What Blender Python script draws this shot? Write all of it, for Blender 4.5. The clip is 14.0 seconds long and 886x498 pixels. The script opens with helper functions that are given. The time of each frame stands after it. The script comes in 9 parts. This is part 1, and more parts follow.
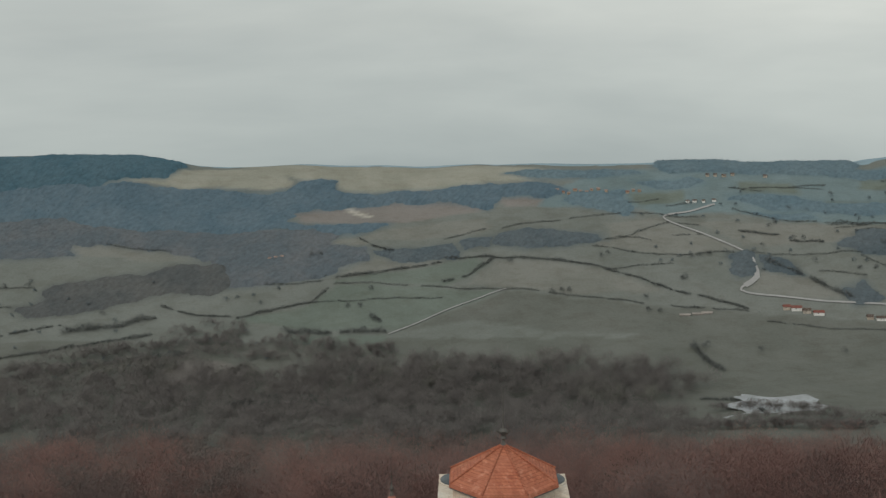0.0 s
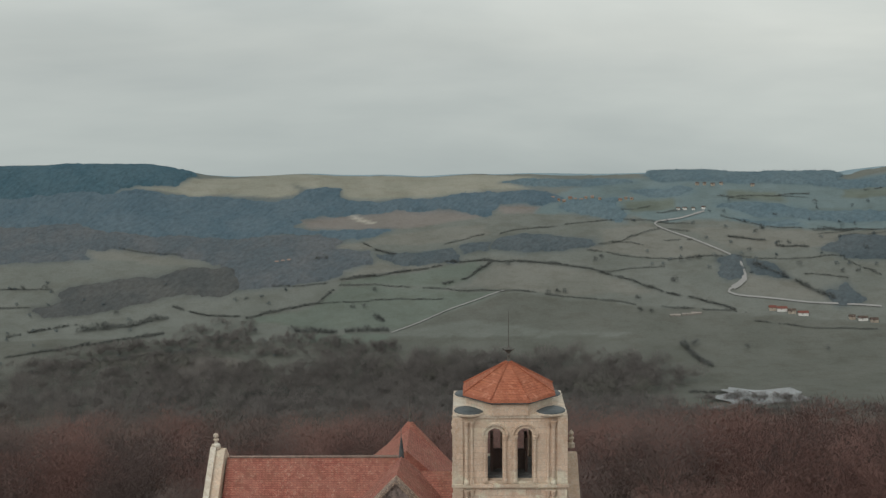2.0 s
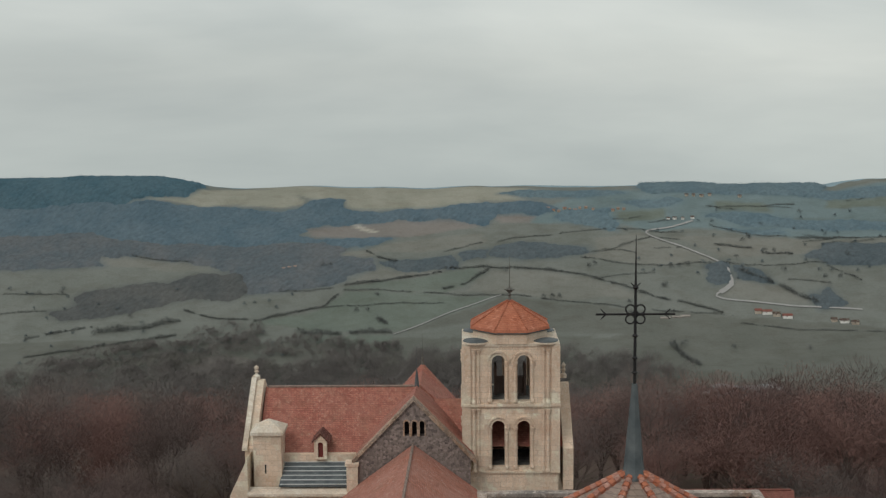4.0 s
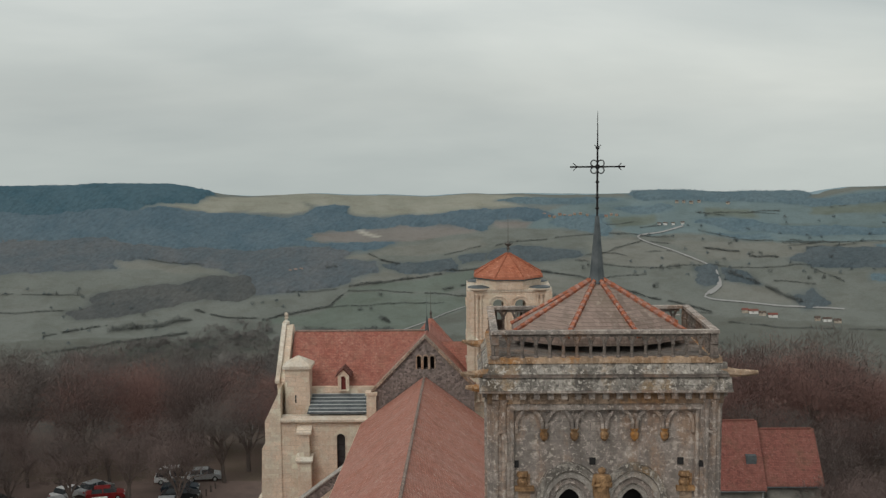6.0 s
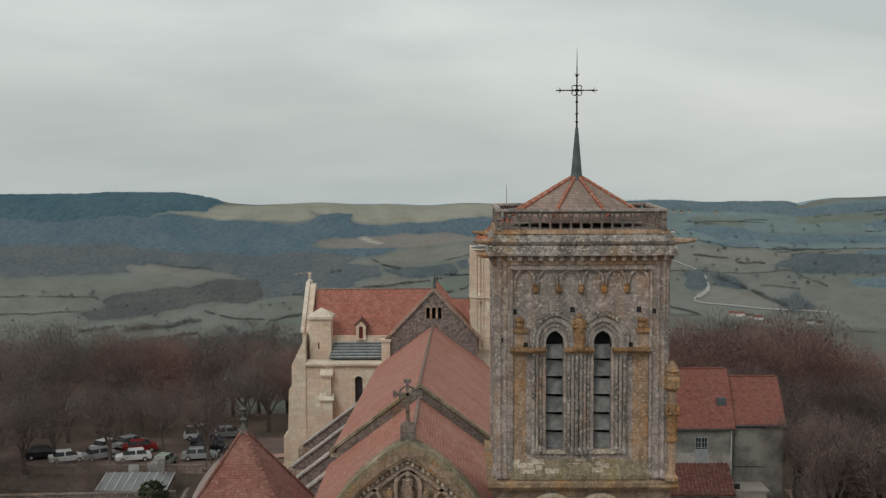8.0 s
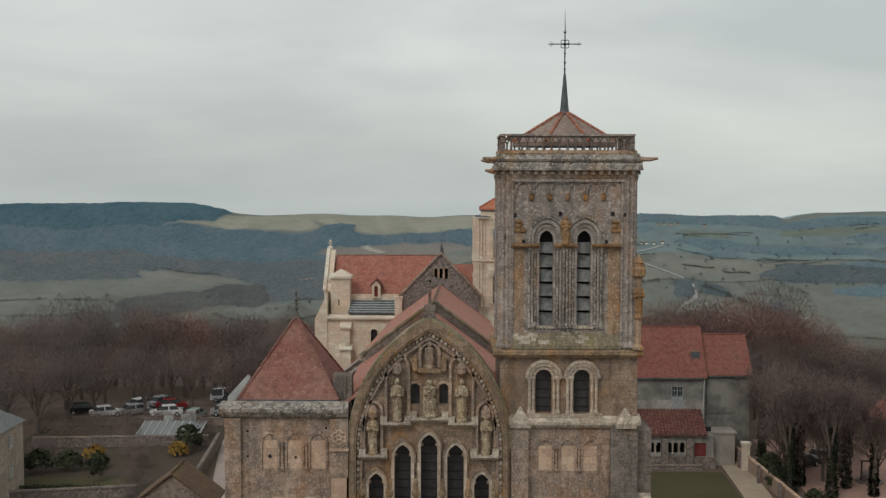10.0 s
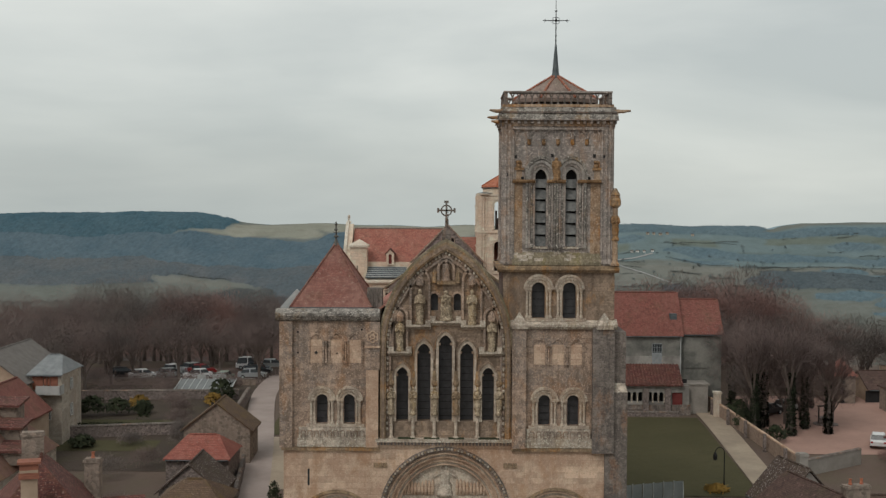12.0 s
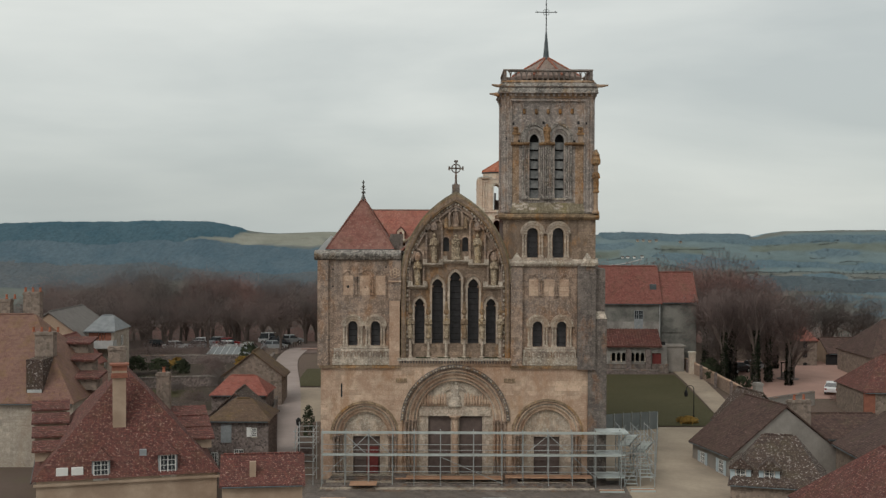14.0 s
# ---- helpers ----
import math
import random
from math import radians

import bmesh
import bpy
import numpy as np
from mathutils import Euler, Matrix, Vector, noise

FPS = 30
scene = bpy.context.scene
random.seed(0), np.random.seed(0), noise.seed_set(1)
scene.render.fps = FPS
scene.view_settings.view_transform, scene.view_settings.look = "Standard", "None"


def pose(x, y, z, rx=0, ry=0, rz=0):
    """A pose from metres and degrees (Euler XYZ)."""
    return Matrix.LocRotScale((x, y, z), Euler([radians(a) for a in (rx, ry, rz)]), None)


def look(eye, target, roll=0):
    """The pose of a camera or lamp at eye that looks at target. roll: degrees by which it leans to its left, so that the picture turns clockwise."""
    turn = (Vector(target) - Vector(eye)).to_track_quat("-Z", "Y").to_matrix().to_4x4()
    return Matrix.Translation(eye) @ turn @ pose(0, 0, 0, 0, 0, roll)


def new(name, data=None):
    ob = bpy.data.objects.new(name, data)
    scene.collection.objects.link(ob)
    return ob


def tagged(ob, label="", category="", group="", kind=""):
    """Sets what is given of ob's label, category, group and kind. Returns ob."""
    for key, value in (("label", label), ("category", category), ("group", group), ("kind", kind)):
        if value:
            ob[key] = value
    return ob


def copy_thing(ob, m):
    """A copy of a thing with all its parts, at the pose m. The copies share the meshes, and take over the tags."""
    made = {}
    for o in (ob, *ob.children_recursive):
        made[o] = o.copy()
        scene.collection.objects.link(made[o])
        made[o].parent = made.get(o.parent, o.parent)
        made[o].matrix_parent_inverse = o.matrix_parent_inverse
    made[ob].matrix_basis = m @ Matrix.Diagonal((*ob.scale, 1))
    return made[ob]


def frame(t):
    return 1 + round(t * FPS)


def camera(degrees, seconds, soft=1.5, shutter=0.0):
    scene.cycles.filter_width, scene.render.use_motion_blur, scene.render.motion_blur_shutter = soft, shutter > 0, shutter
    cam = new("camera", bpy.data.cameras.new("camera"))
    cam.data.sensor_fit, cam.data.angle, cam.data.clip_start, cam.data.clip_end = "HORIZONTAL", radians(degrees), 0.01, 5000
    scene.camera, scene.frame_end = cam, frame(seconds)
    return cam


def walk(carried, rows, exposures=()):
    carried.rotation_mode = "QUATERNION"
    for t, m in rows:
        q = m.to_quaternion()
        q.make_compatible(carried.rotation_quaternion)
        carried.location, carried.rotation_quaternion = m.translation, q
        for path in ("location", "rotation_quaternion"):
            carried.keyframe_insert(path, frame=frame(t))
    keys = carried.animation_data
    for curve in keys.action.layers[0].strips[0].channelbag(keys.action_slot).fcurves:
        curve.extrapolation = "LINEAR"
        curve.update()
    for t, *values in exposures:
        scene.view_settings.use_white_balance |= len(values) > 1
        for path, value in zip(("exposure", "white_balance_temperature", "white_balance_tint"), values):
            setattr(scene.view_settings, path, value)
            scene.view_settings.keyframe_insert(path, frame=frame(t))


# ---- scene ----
cam = camera(40.9, 14.0, 1.35)
PATH = [
    (0, (5.971, -0.72, 56.204), (5.919, 1.25, 55.861), -0.7),
    (0.5, (5.733, -3.786, 55.573), (5.683, -1.814, 55.239), -0.8),
    (1, (5.498, -6.946, 54.846), (5.45, -4.973, 54.521), -0.7),
    (1.5, (5.2, -10.491, 54.021), (5.155, -8.516, 53.707), -0.7),
    (2, (4.959, -13.985, 53.218), (4.915, -12.008, 52.915), -0.6),
    (2.5, (4.743, -17.519, 52.426), (4.701, -15.541, 52.134), -0.6),
    (5, (3.674, -35.31, 47.533), (3.64, -33.324, 47.299), -0.5),
    (5.5, (3.523, -38.997, 46.572), (3.49, -37.01, 46.347), -0.5),
    (6, (3.353, -42.524, 45.632), (3.322, -40.536, 45.415), -0.5),
    (6.5, (3.184, -46.177, 44.545), (3.154, -44.188, 44.339), -0.5),
    (7, (3.04, -49.671, 43.5), (3.012, -47.681, 43.304), -0.4),
    (7.5, (2.834, -53.332, 42.341), (2.807, -51.34, 42.156), -0.3),
    (8, (2.563, -57.171, 41.038), (2.538, -55.178, 40.865), -0.3),
    (10.5, (1.224, -77.494, 33.803), (1.208, -75.497, 33.695), 0.2),
    (11, (0.93, -81.813, 32.292), (0.915, -79.815, 32.196), 0.2),
    (11.5, (0.583, -86.188, 30.827), (0.572, -84.19, 30.742), 0.3),
    (12, (0.214, -90.904, 29.219), (0.205, -88.905, 29.146), 0.3),
    (12.5, (-0.068, -95.587, 27.705), (-0.076, -93.588, 27.644), 0.3),
    (13, (-0.446, -100.175, 26.157), (-0.451, -98.176, 26.107), 0.3),
    (13.5, (-0.746, -105.058, 24.505), (-0.749, -103.058, 24.465), 0.3),
    (14, (-1.075, -109.792, 22.968), (-1.076, -107.793, 22.939), 0.2),
]
walk(cam, [(t, look(eye, target, roll)) for t, eye, target, roll in PATH])


# ---------------------------------------------------------------- world and sun
world = bpy.data.worlds.new("overcast_sky")
scene.world = world
world.use_nodes = True
wn, wl = world.node_tree.nodes, world.node_tree.links
wn.clear()


def wnode(kind, **values):
    n = wn.new(kind)
    for key, value in values.items():
        n.inputs[key].default_value = value
    return n


w_out = wn.new("ShaderNodeOutputWorld")
w_bg = wnode("ShaderNodeBackground", Strength=1.0)
w_sky = wn.new("ShaderNodeTexSky")
w_sky.sky_type = "NISHITA"
w_sky.sun_disc = False
w_sky.sun_elevation, w_sky.sun_rotation = radians(42), radians(215)
w_dim = wn.new("ShaderNodeVectorMath")
w_dim.operation = "SCALE"
w_dim.inputs["Scale"].default_value = 0.10
w_co = wn.new("ShaderNodeTexCoord")
w_sep = wn.new("ShaderNodeSeparateXYZ")
w_map = wn.new("ShaderNodeMapping")
w_map.inputs["Scale"].default_value = (1.0, 1.0, 4.3)
w_map.inputs["Location"].default_value = (0.35, 0.2, 0.1)
w_noise = wnode("ShaderNodeTexNoise", Scale=1.9, Detail=6.0, Roughness=0.5, Distortion=0.25)
w_cloud = wn.new("ShaderNodeValToRGB")
w_cloud.color_ramp.elements[0].position, w_cloud.color_ramp.elements[0].color = 0.36, (0.550, 0.588, 0.572, 1)
w_cloud.color_ramp.elements[1].position, w_cloud.color_ramp.elements[1].color = 0.64, (0.775, 0.80, 0.755, 1)
w_grad = wn.new("ShaderNodeValToRGB")
w_grad.color_ramp.elements[0].position, w_grad.color_ramp.elements[0].color = 0.02, (0.60, 0.645, 0.665, 1)
w_grad.color_ramp.elements[1].position, w_grad.color_ramp.elements[1].color = 1.0, (1.0, 1.0, 1.0, 1)
for spot, tone in ((0.09, (0.76, 0.79, 0.80, 1)), (0.15, (0.86, 0.87, 0.875, 1)), (0.22, (0.93, 0.935, 0.94, 1)), (0.32, (0.98, 0.98, 0.985, 1))):
    w_grad.color_ramp.elements.new(spot).color = tone
w_mul = wn.new("ShaderNodeMix")
w_mul.data_type, w_mul.blend_type = "RGBA", "MULTIPLY"
w_mul.inputs[0].default_value = 1.0
w_mix = wn.new("ShaderNodeMix")
w_mix.data_type = "RGBA"
w_mix.inputs[0].default_value = 0.93
wl.new(w_co.outputs["Generated"], w_map.inputs["Vector"])
wl.new(w_map.outputs["Vector"], w_noise.inputs["Vector"])
wl.new(w_noise.outputs["Fac"], w_cloud.inputs["Fac"])
wl.new(w_co.outputs["Generated"], w_sep.inputs[0])
w_rise = wn.new("ShaderNodeMapRange")
w_rise.inputs["From Min"].default_value, w_rise.inputs["From Max"].default_value = -0.12, 0.88
wl.new(w_sep.outputs["Z"], w_rise.inputs["Value"])
wl.new(w_rise.outputs["Result"], w_grad.inputs["Fac"])
wl.new(w_cloud.outputs["Color"], w_mul.inputs[6])
wl.new(w_grad.outputs["Color"], w_mul.inputs[7])
wl.new(w_sky.outputs["Color"], w_dim.inputs[0])
wl.new(w_dim.outputs["Vector"], w_mix.inputs[6])
wl.new(w_mul.outputs[2], w_mix.inputs[7])
wl.new(w_mix.outputs[2], w_bg.inputs["Color"])
wl.new(w_bg.outputs["Background"], w_out.inputs["Surface"])

sun = new("sun", bpy.data.lights.new("sun", "SUN"))
sun.data.energy, sun.data.angle, sun.data.color = 1.05, radians(25), (1.0, 0.95, 0.88)
sun.matrix_basis = look((-60, -90, 110), (0, 0, 0))


# ---------------------------------------------------------------- materials
def material(name, rough=0.9, metal=0.0):
    m = bpy.data.materials.new(name)
    m.use_nodes = True
    b = m.node_tree.nodes["Principled BSDF"]
    b.inputs["Roughness"].default_value, b.inputs["Metallic"].default_value = rough, metal
    b.inputs["Specular IOR Level"].default_value = 0.25
    return m, m.node_tree.nodes, m.node_tree.links, b


def rgb(c):
    return (*c, 1) if len(c) == 3 else c


def noise_fac(n, l, vec, scale, detail=4.0, rough=0.55, lo=0.35, hi=0.65, stretch=None):
    """A noise of that scale, spread to 0..1 between lo and hi."""
    if stretch:
        mp = n.new("ShaderNodeMapping")
        mp.inputs["Scale"].default_value = stretch
        l.new(vec, mp.inputs["Vector"])
        vec = mp.outputs["Vector"]
    t = n.new("ShaderNodeTexNoise")
    t.inputs["Scale"].default_value, t.inputs["Detail"].default_value, t.inputs["Roughness"].default_value = scale, detail, rough
    l.new(vec, t.inputs["Vector"])
    r = n.new("ShaderNodeMapRange")
    r.inputs["From Min"].default_value, r.inputs["From Max"].default_value = lo, hi
    l.new(t.outputs["Fac"], r.inputs["Value"])
    return r.outputs["Result"]


def mixed(n, l, fac, a, b, kind="MIX", amount=1.0):
    """Mix colour a with b by fac; each may be a colour or a socket."""
    m = n.new("ShaderNodeMix")
    m.data_type, m.blend_type = "RGBA", kind
    if amount != 1.0 and not isinstance(fac, (int, float)):
        k = n.new("ShaderNodeMath")
        k.operation = "MULTIPLY"
        k.inputs[1].default_value = amount
        l.new(fac, k.inputs[0])
        fac = k.outputs[0]
    for socket, value in ((m.inputs[0], fac), (m.inputs[6], a), (m.inputs[7], b)):
        if isinstance(value, (int, float)):
            socket.default_value = value
        elif isinstance(value, tuple):
            socket.default_value = rgb(value)
        else:
            l.new(value, socket)
    return m.outputs[2]


def bumped(n, l, b, height, strength, distance=0.05):
    k = n.new("ShaderNodeBump")
    k.inputs["Strength"].default_value, k.inputs["Distance"].default_value = strength, distance
    l.new(height, k.inputs["Height"])
    l.new(k.outputs["Normal"], b.inputs["Normal"])


def courses(n, l, vec, width, height, mortar, c1, c2, cm, squash_y=1.0):
    """Blocks in courses on any upright wall: along x + y and up z."""
    s = n.new("ShaderNodeSeparateXYZ")
    l.new(vec, s.inputs[0])
    a = n.new("ShaderNodeMath")
    l.new(s.outputs[0], a.inputs[0])
    l.new(s.outputs[1], a.inputs[1])
    c = n.new("ShaderNodeCombineXYZ")
    l.new(a.outputs[0], c.inputs[0])
    l.new(s.outputs[2], c.inputs[1])
    k = n.new("ShaderNodeTexBrick")
    k.inputs["Scale"].default_value = 1.0
    k.inputs["Brick Width"].default_value, k.inputs["Row Height"].default_value = width, height
    k.inputs["Mortar Size"].default_value, k.inputs["Mortar Smooth"].default_value = mortar, 0.3
    k.inputs["Color1"].default_value, k.inputs["Color2"].default_value, k.inputs["Mortar"].default_value = rgb(c1), rgb(c2), rgb(cm)
    l.new(c.outputs[0], k.inputs["Vector"])
    return k.outputs["Color"], k.outputs["Fac"]


def stone(name, light, dark, stain, stain_amount=0.6, black=0.3, width=0.75, height=0.36, pale=0.3, grey=0.0):
    """Weathered ashlar: blocks of uneven tone, pale repairs, rusty lichen, black crust and pale flecks."""
    m, n, l, b = material(name, 0.92)
    vec = n.new("ShaderNodeTexCoord").outputs["Object"]
    base, fac = courses(n, l, vec, width, height, 0.012, tuple(min(0.8, x * 1.06) for x in light), tuple(0.35 * a + 0.65 * b for a, b in zip(light, dark)), tuple(x * 0.7 for x in dark))
    blocks, _ = courses(n, l, vec, width * 1.3, height, 0.0, tuple(min(0.8, x * 1.4) for x in light), tuple(x * 0.66 for x in light), light)
    base = mixed(n, l, noise_fac(n, l, vec, 0.42, 4, 0.6, 0.46, 0.54), base, blocks, amount=0.8)
    big = noise_fac(n, l, vec, 0.26, 6, 0.62, 0.46, 0.57)
    base = mixed(n, l, big, base, dark, amount=0.7)
    if grey:
        film = noise_fac(n, l, vec, 0.33, 9, 0.72, 0.47, 0.56)
        base = mixed(n, l, film, base, (0.165, 0.158, 0.152), amount=grey)
    streak = noise_fac(n, l, vec, 0.55, 8, 0.7, 0.52, 0.60, (1, 1, 0.45))
    base = mixed(n, l, streak, base, stain, amount=stain_amount)
    run = noise_fac(n, l, vec, 0.8, 7, 0.68, 0.52, 0.61, (1.6, 1.6, 0.2))
    base = mixed(n, l, run, base, tuple(x * 0.42 for x in dark), amount=black)
    crust = noise_fac(n, l, vec, 2.1, 8, 0.72, 0.51, 0.57)
    base = mixed(n, l, crust, base, tuple(x * 0.55 for x in dark), amount=min(1.0, black * 1.1))
    wash = noise_fac(n, l, vec, 1.5, 8, 0.75, 0.53, 0.59, (1, 1, 0.7))
    base = mixed(n, l, wash, base, tuple(min(0.75, x * 1.35 + 0.03) for x in light), amount=0.55 * pale)
    fleck = noise_fac(n, l, vec, 6.5, 5, 0.7, 0.55, 0.60)
    base = mixed(n, l, fleck, base, tuple(min(0.75, x * 1.5 + 0.03) for x in light), amount=pale)
    pit = noise_fac(n, l, vec, 7.0, 5, 0.7, 0.52, 0.60)
    base = mixed(n, l, pit, base, tuple(x * 0.6 for x in dark), amount=0.25 + 0.4 * black)
    grain = noise_fac(n, l, vec, 22, 3, 0.6, 0.2, 0.8)
    base = mixed(n, l, grain, base, tuple(x * 0.7 for x in light), amount=0.2)
    l.new(base, b.inputs["Base Color"])
    h = mixed(n, l, fac, grain, (0, 0, 0))
    h = mixed(n, l, crust, h, (0.2, 0.2, 0.2), amount=0.5)
    bumped(n, l, b, h, 0.6, 0.04)
    return m


def rubble(name, tones, size=3.2):
    """Unsquared field stones, each of its own tone, in pale mortar."""
    m, n, l, b = material(name, 0.95)
    vec = n.new("ShaderNodeTexCoord").outputs["Object"]
    cell = n.new("ShaderNodeTexVoronoi")
    cell.inputs["Scale"].default_value = size
    edge = n.new("ShaderNodeTexVoronoi")
    edge.feature = "DISTANCE_TO_EDGE"
    edge.inputs["Scale"].default_value = size
    l.new(vec, cell.inputs["Vector"])
    l.new(vec, edge.inputs["Vector"])
    sep = n.new("ShaderNodeSeparateColor")
    l.new(cell.outputs["Color"], sep.inputs[0])
    base = mixed(n, l, sep.outputs[0], tones[0], tones[1])
    base = mixed(n, l, noise_fac(n, l, vec, 0.5, 5, 0.6, 0.4, 0.65), base, tones[2], amount=0.5)
    gap = n.new("ShaderNodeMapRange")
    gap.inputs["From Min"].default_value, gap.inputs["From Max"].default_value = 0.09, 0.02
    l.new(edge.outputs["Distance"], gap.inputs["Value"])
    base = mixed(n, l, gap.outputs["Result"], base, tones[3], amount=0.6)
    l.new(base, b.inputs["Base Color"])
    bumped(n, l, b, edge.outputs["Distance"], 0.7, 0.08)
    return m


def tiles(name, c1, c2, c3, speck=(0.5, 0.45, 0.38), speck_amount=0.35, moss=(0.1, 0.09, 0.05), moss_amount=0.25, fine=2.4):
    """Small flat clay tiles in courses, each of its own tone, with lichen specks and soft weathering."""
    m, n, l, b = material(name, 0.88)
    vec = n.new("ShaderNodeTexCoord").outputs["Object"]
    base, fac = courses(n, l, vec, 0.22, 0.12, 0.012, c1, c2, tuple(x * 0.62 for x in c2))
    big = noise_fac(n, l, vec, 0.4, 4, 0.6, 0.35, 0.65)
    base = mixed(n, l, big, base, c3, amount=0.5)
    spots = noise_fac(n, l, vec, fine, 5, 0.75, 0.56, 0.63)
    base = mixed(n, l, spots, base, speck, amount=speck_amount)
    dots = n.new("ShaderNodeTexVoronoi")
    dots.inputs["Scale"].default_value = 3.4
    l.new(vec, dots.inputs["Vector"])
    tone = n.new("ShaderNodeMapRange")
    tone.inputs["From Min"].default_value, tone.inputs["From Max"].default_value = 0.55, 1.0
    sep = n.new("ShaderNodeSeparateColor")
    l.new(dots.outputs["Color"], sep.inputs[0])
    l.new(sep.outputs[0], tone.inputs["Value"])
    base = mixed(n, l, tone.outputs["Result"], base, tuple(x * 0.6 for x in c2), amount=0.45)
    streak = noise_fac(n, l, vec, 0.7, 5, 0.6, 0.5, 0.75)
    base = mixed(n, l, streak, base, moss, amount=moss_amount)
    l.new(base, b.inputs["Base Color"])
    bumped(n, l, b, mixed(n, l, fac, base, (0, 0, 0)), 0.6, 0.04)
    return m


def plain(name, c1, c2, scale=2.0, rough=0.85, metal=0.0, bump=0.2, detail=5, lo=0.35, hi=0.65, fine=12.0):
    """A surface with soft patches and fine grain."""
    m, n, l, b = material(name, rough, metal)
    vec = n.new("ShaderNodeTexCoord").outputs["Object"]
    base = mixed(n, l, noise_fac(n, l, vec, scale, detail, 0.6, lo, hi), c1, c2)
    grain = noise_fac(n, l, vec, scale * fine, 3, 0.6, 0.25, 0.75)
    base = mixed(n, l, grain, base, tuple(x * 0.72 for x in c2), amount=0.3)
    l.new(base, b.inputs["Base Color"])
    if bump:
        bumped(n, l, b, grain, bump, 0.04)
    return m


def field(name, c1, c2, c3, scale=0.05):
    """Winter pasture: broad tone changes, mowing grain and tufts."""
    m, n, l, b = material(name, 1.0)
    vec = n.new("ShaderNodeTexCoord").outputs["Object"]
    base = mixed(n, l, noise_fac(n, l, vec, scale, 5, 0.6, 0.38, 0.62), c1, c2)
    base = mixed(n, l, noise_fac(n, l, vec, scale * 4, 5, 0.65, 0.45, 0.7), base, c3, amount=0.6)
    grain = noise_fac(n, l, vec, 1.6, 6, 0.7, 0.3, 0.7)
    base = mixed(n, l, grain, base, tuple(x * 0.6 for x in c1), amount=0.35)
    l.new(base, b.inputs["Base Color"])
    bumped(n, l, b, grain, 0.3, 0.2)
    return m


def twigs(name, c1, c2, thin=0.0):
    """Bare branches and dry buds, a different tone for every sprig; thin ones let some light through."""
    m, n, l, b = material(name, 1.0)
    g = n.new("ShaderNodeNewGeometry")
    o = n.new("ShaderNodeObjectInfo")
    base = mixed(n, l, g.outputs["Random Per Island"], c1, c2)
    base = mixed(n, l, o.outputs["Random"], base, tuple(x * 0.7 for x in c2), amount=0.4)
    vec = n.new("ShaderNodeTexCoord").outputs["Object"]
    base = mixed(n, l, noise_fac(n, l, vec, 0.24, 3, 0.6, 0.38, 0.6), base, (0.62, 0.62, 0.63), "MULTIPLY", 0.8)
    l.new(base, b.inputs["Base Color"])
    if thin:
        t = n.new("ShaderNodeBsdfTranslucent")
        k = n.new("ShaderNodeMixShader")
        k.inputs[0].default_value = thin
        l.new(base, t.inputs["Color"])
        l.new(b.outputs[0], k.inputs[1])
        l.new(t.outputs[0], k.inputs[2])
        l.new(k.outputs[0], n["Material Output"].inputs["Surface"])
    return m


FLOOR = {}


def canopy_skin(name, c1, c2):
    """The closed top of a far bare wood, haze mixed into its colours: crowns of differing tone and upright streaks of
    stems.
    """
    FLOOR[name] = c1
    m, n, l, b = material(name, 1.0)
    b.inputs["Specular IOR Level"].default_value = 0.0
    vec = n.new("ShaderNodeTexCoord").outputs["Object"]
    base = mixed(n, l, noise_fac(n, l, vec, 0.09, 4, 0.6, 0.4, 0.6), c1, c2)
    base = mixed(n, l, noise_fac(n, l, vec, 0.9, 4, 0.65, 0.4, 0.65), base, (0.82, 0.80, 0.79), "MULTIPLY", 0.8)
    base = mixed(n, l, noise_fac(n, l, vec, 3.2, 4, 0.7, 0.5, 0.7, (1, 1, 0.25)), base, (0.74, 0.74, 0.75), "MULTIPLY", 0.7)
    l.new(base, b.inputs["Base Color"])
    return m


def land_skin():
    """Winter farmland: each field's colour, the far ones tinted with haze, broken by broad patches, mowing grain and
    tufts.
    """
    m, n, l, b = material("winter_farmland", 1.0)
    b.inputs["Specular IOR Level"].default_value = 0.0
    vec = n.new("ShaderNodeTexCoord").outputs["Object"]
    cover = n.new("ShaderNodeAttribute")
    cover.attribute_name = "hazed_land_cover"
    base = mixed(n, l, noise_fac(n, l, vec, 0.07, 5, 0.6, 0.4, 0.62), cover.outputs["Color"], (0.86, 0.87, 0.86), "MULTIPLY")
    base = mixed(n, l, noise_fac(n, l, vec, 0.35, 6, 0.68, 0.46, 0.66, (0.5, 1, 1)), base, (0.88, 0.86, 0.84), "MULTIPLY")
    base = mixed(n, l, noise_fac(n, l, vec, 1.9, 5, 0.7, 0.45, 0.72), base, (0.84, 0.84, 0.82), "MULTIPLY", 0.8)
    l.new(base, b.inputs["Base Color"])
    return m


STONE_FRONT = stone("weathered_limestone", (0.450, 0.328, 0.250), (0.220, 0.160, 0.126), (0.330, 0.160, 0.068), 0.55, 0.5, pale=0.5, grey=0.6)
STONE_LOW = stone("cleaned_limestone", (0.585, 0.425, 0.318), (0.41, 0.262, 0.185), (0.37, 0.195, 0.10), 0.5, 0.18, 0.95, 0.46, 0.3)
STONE_TOWER = stone("lichened_limestone", (0.430, 0.368, 0.325), (0.240, 0.205, 0.187), (0.359, 0.171, 0.067), 0.42, 0.45, pale=0.6, grey=0.55)
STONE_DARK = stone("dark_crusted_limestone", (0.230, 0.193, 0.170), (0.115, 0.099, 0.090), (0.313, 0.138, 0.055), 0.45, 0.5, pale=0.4)
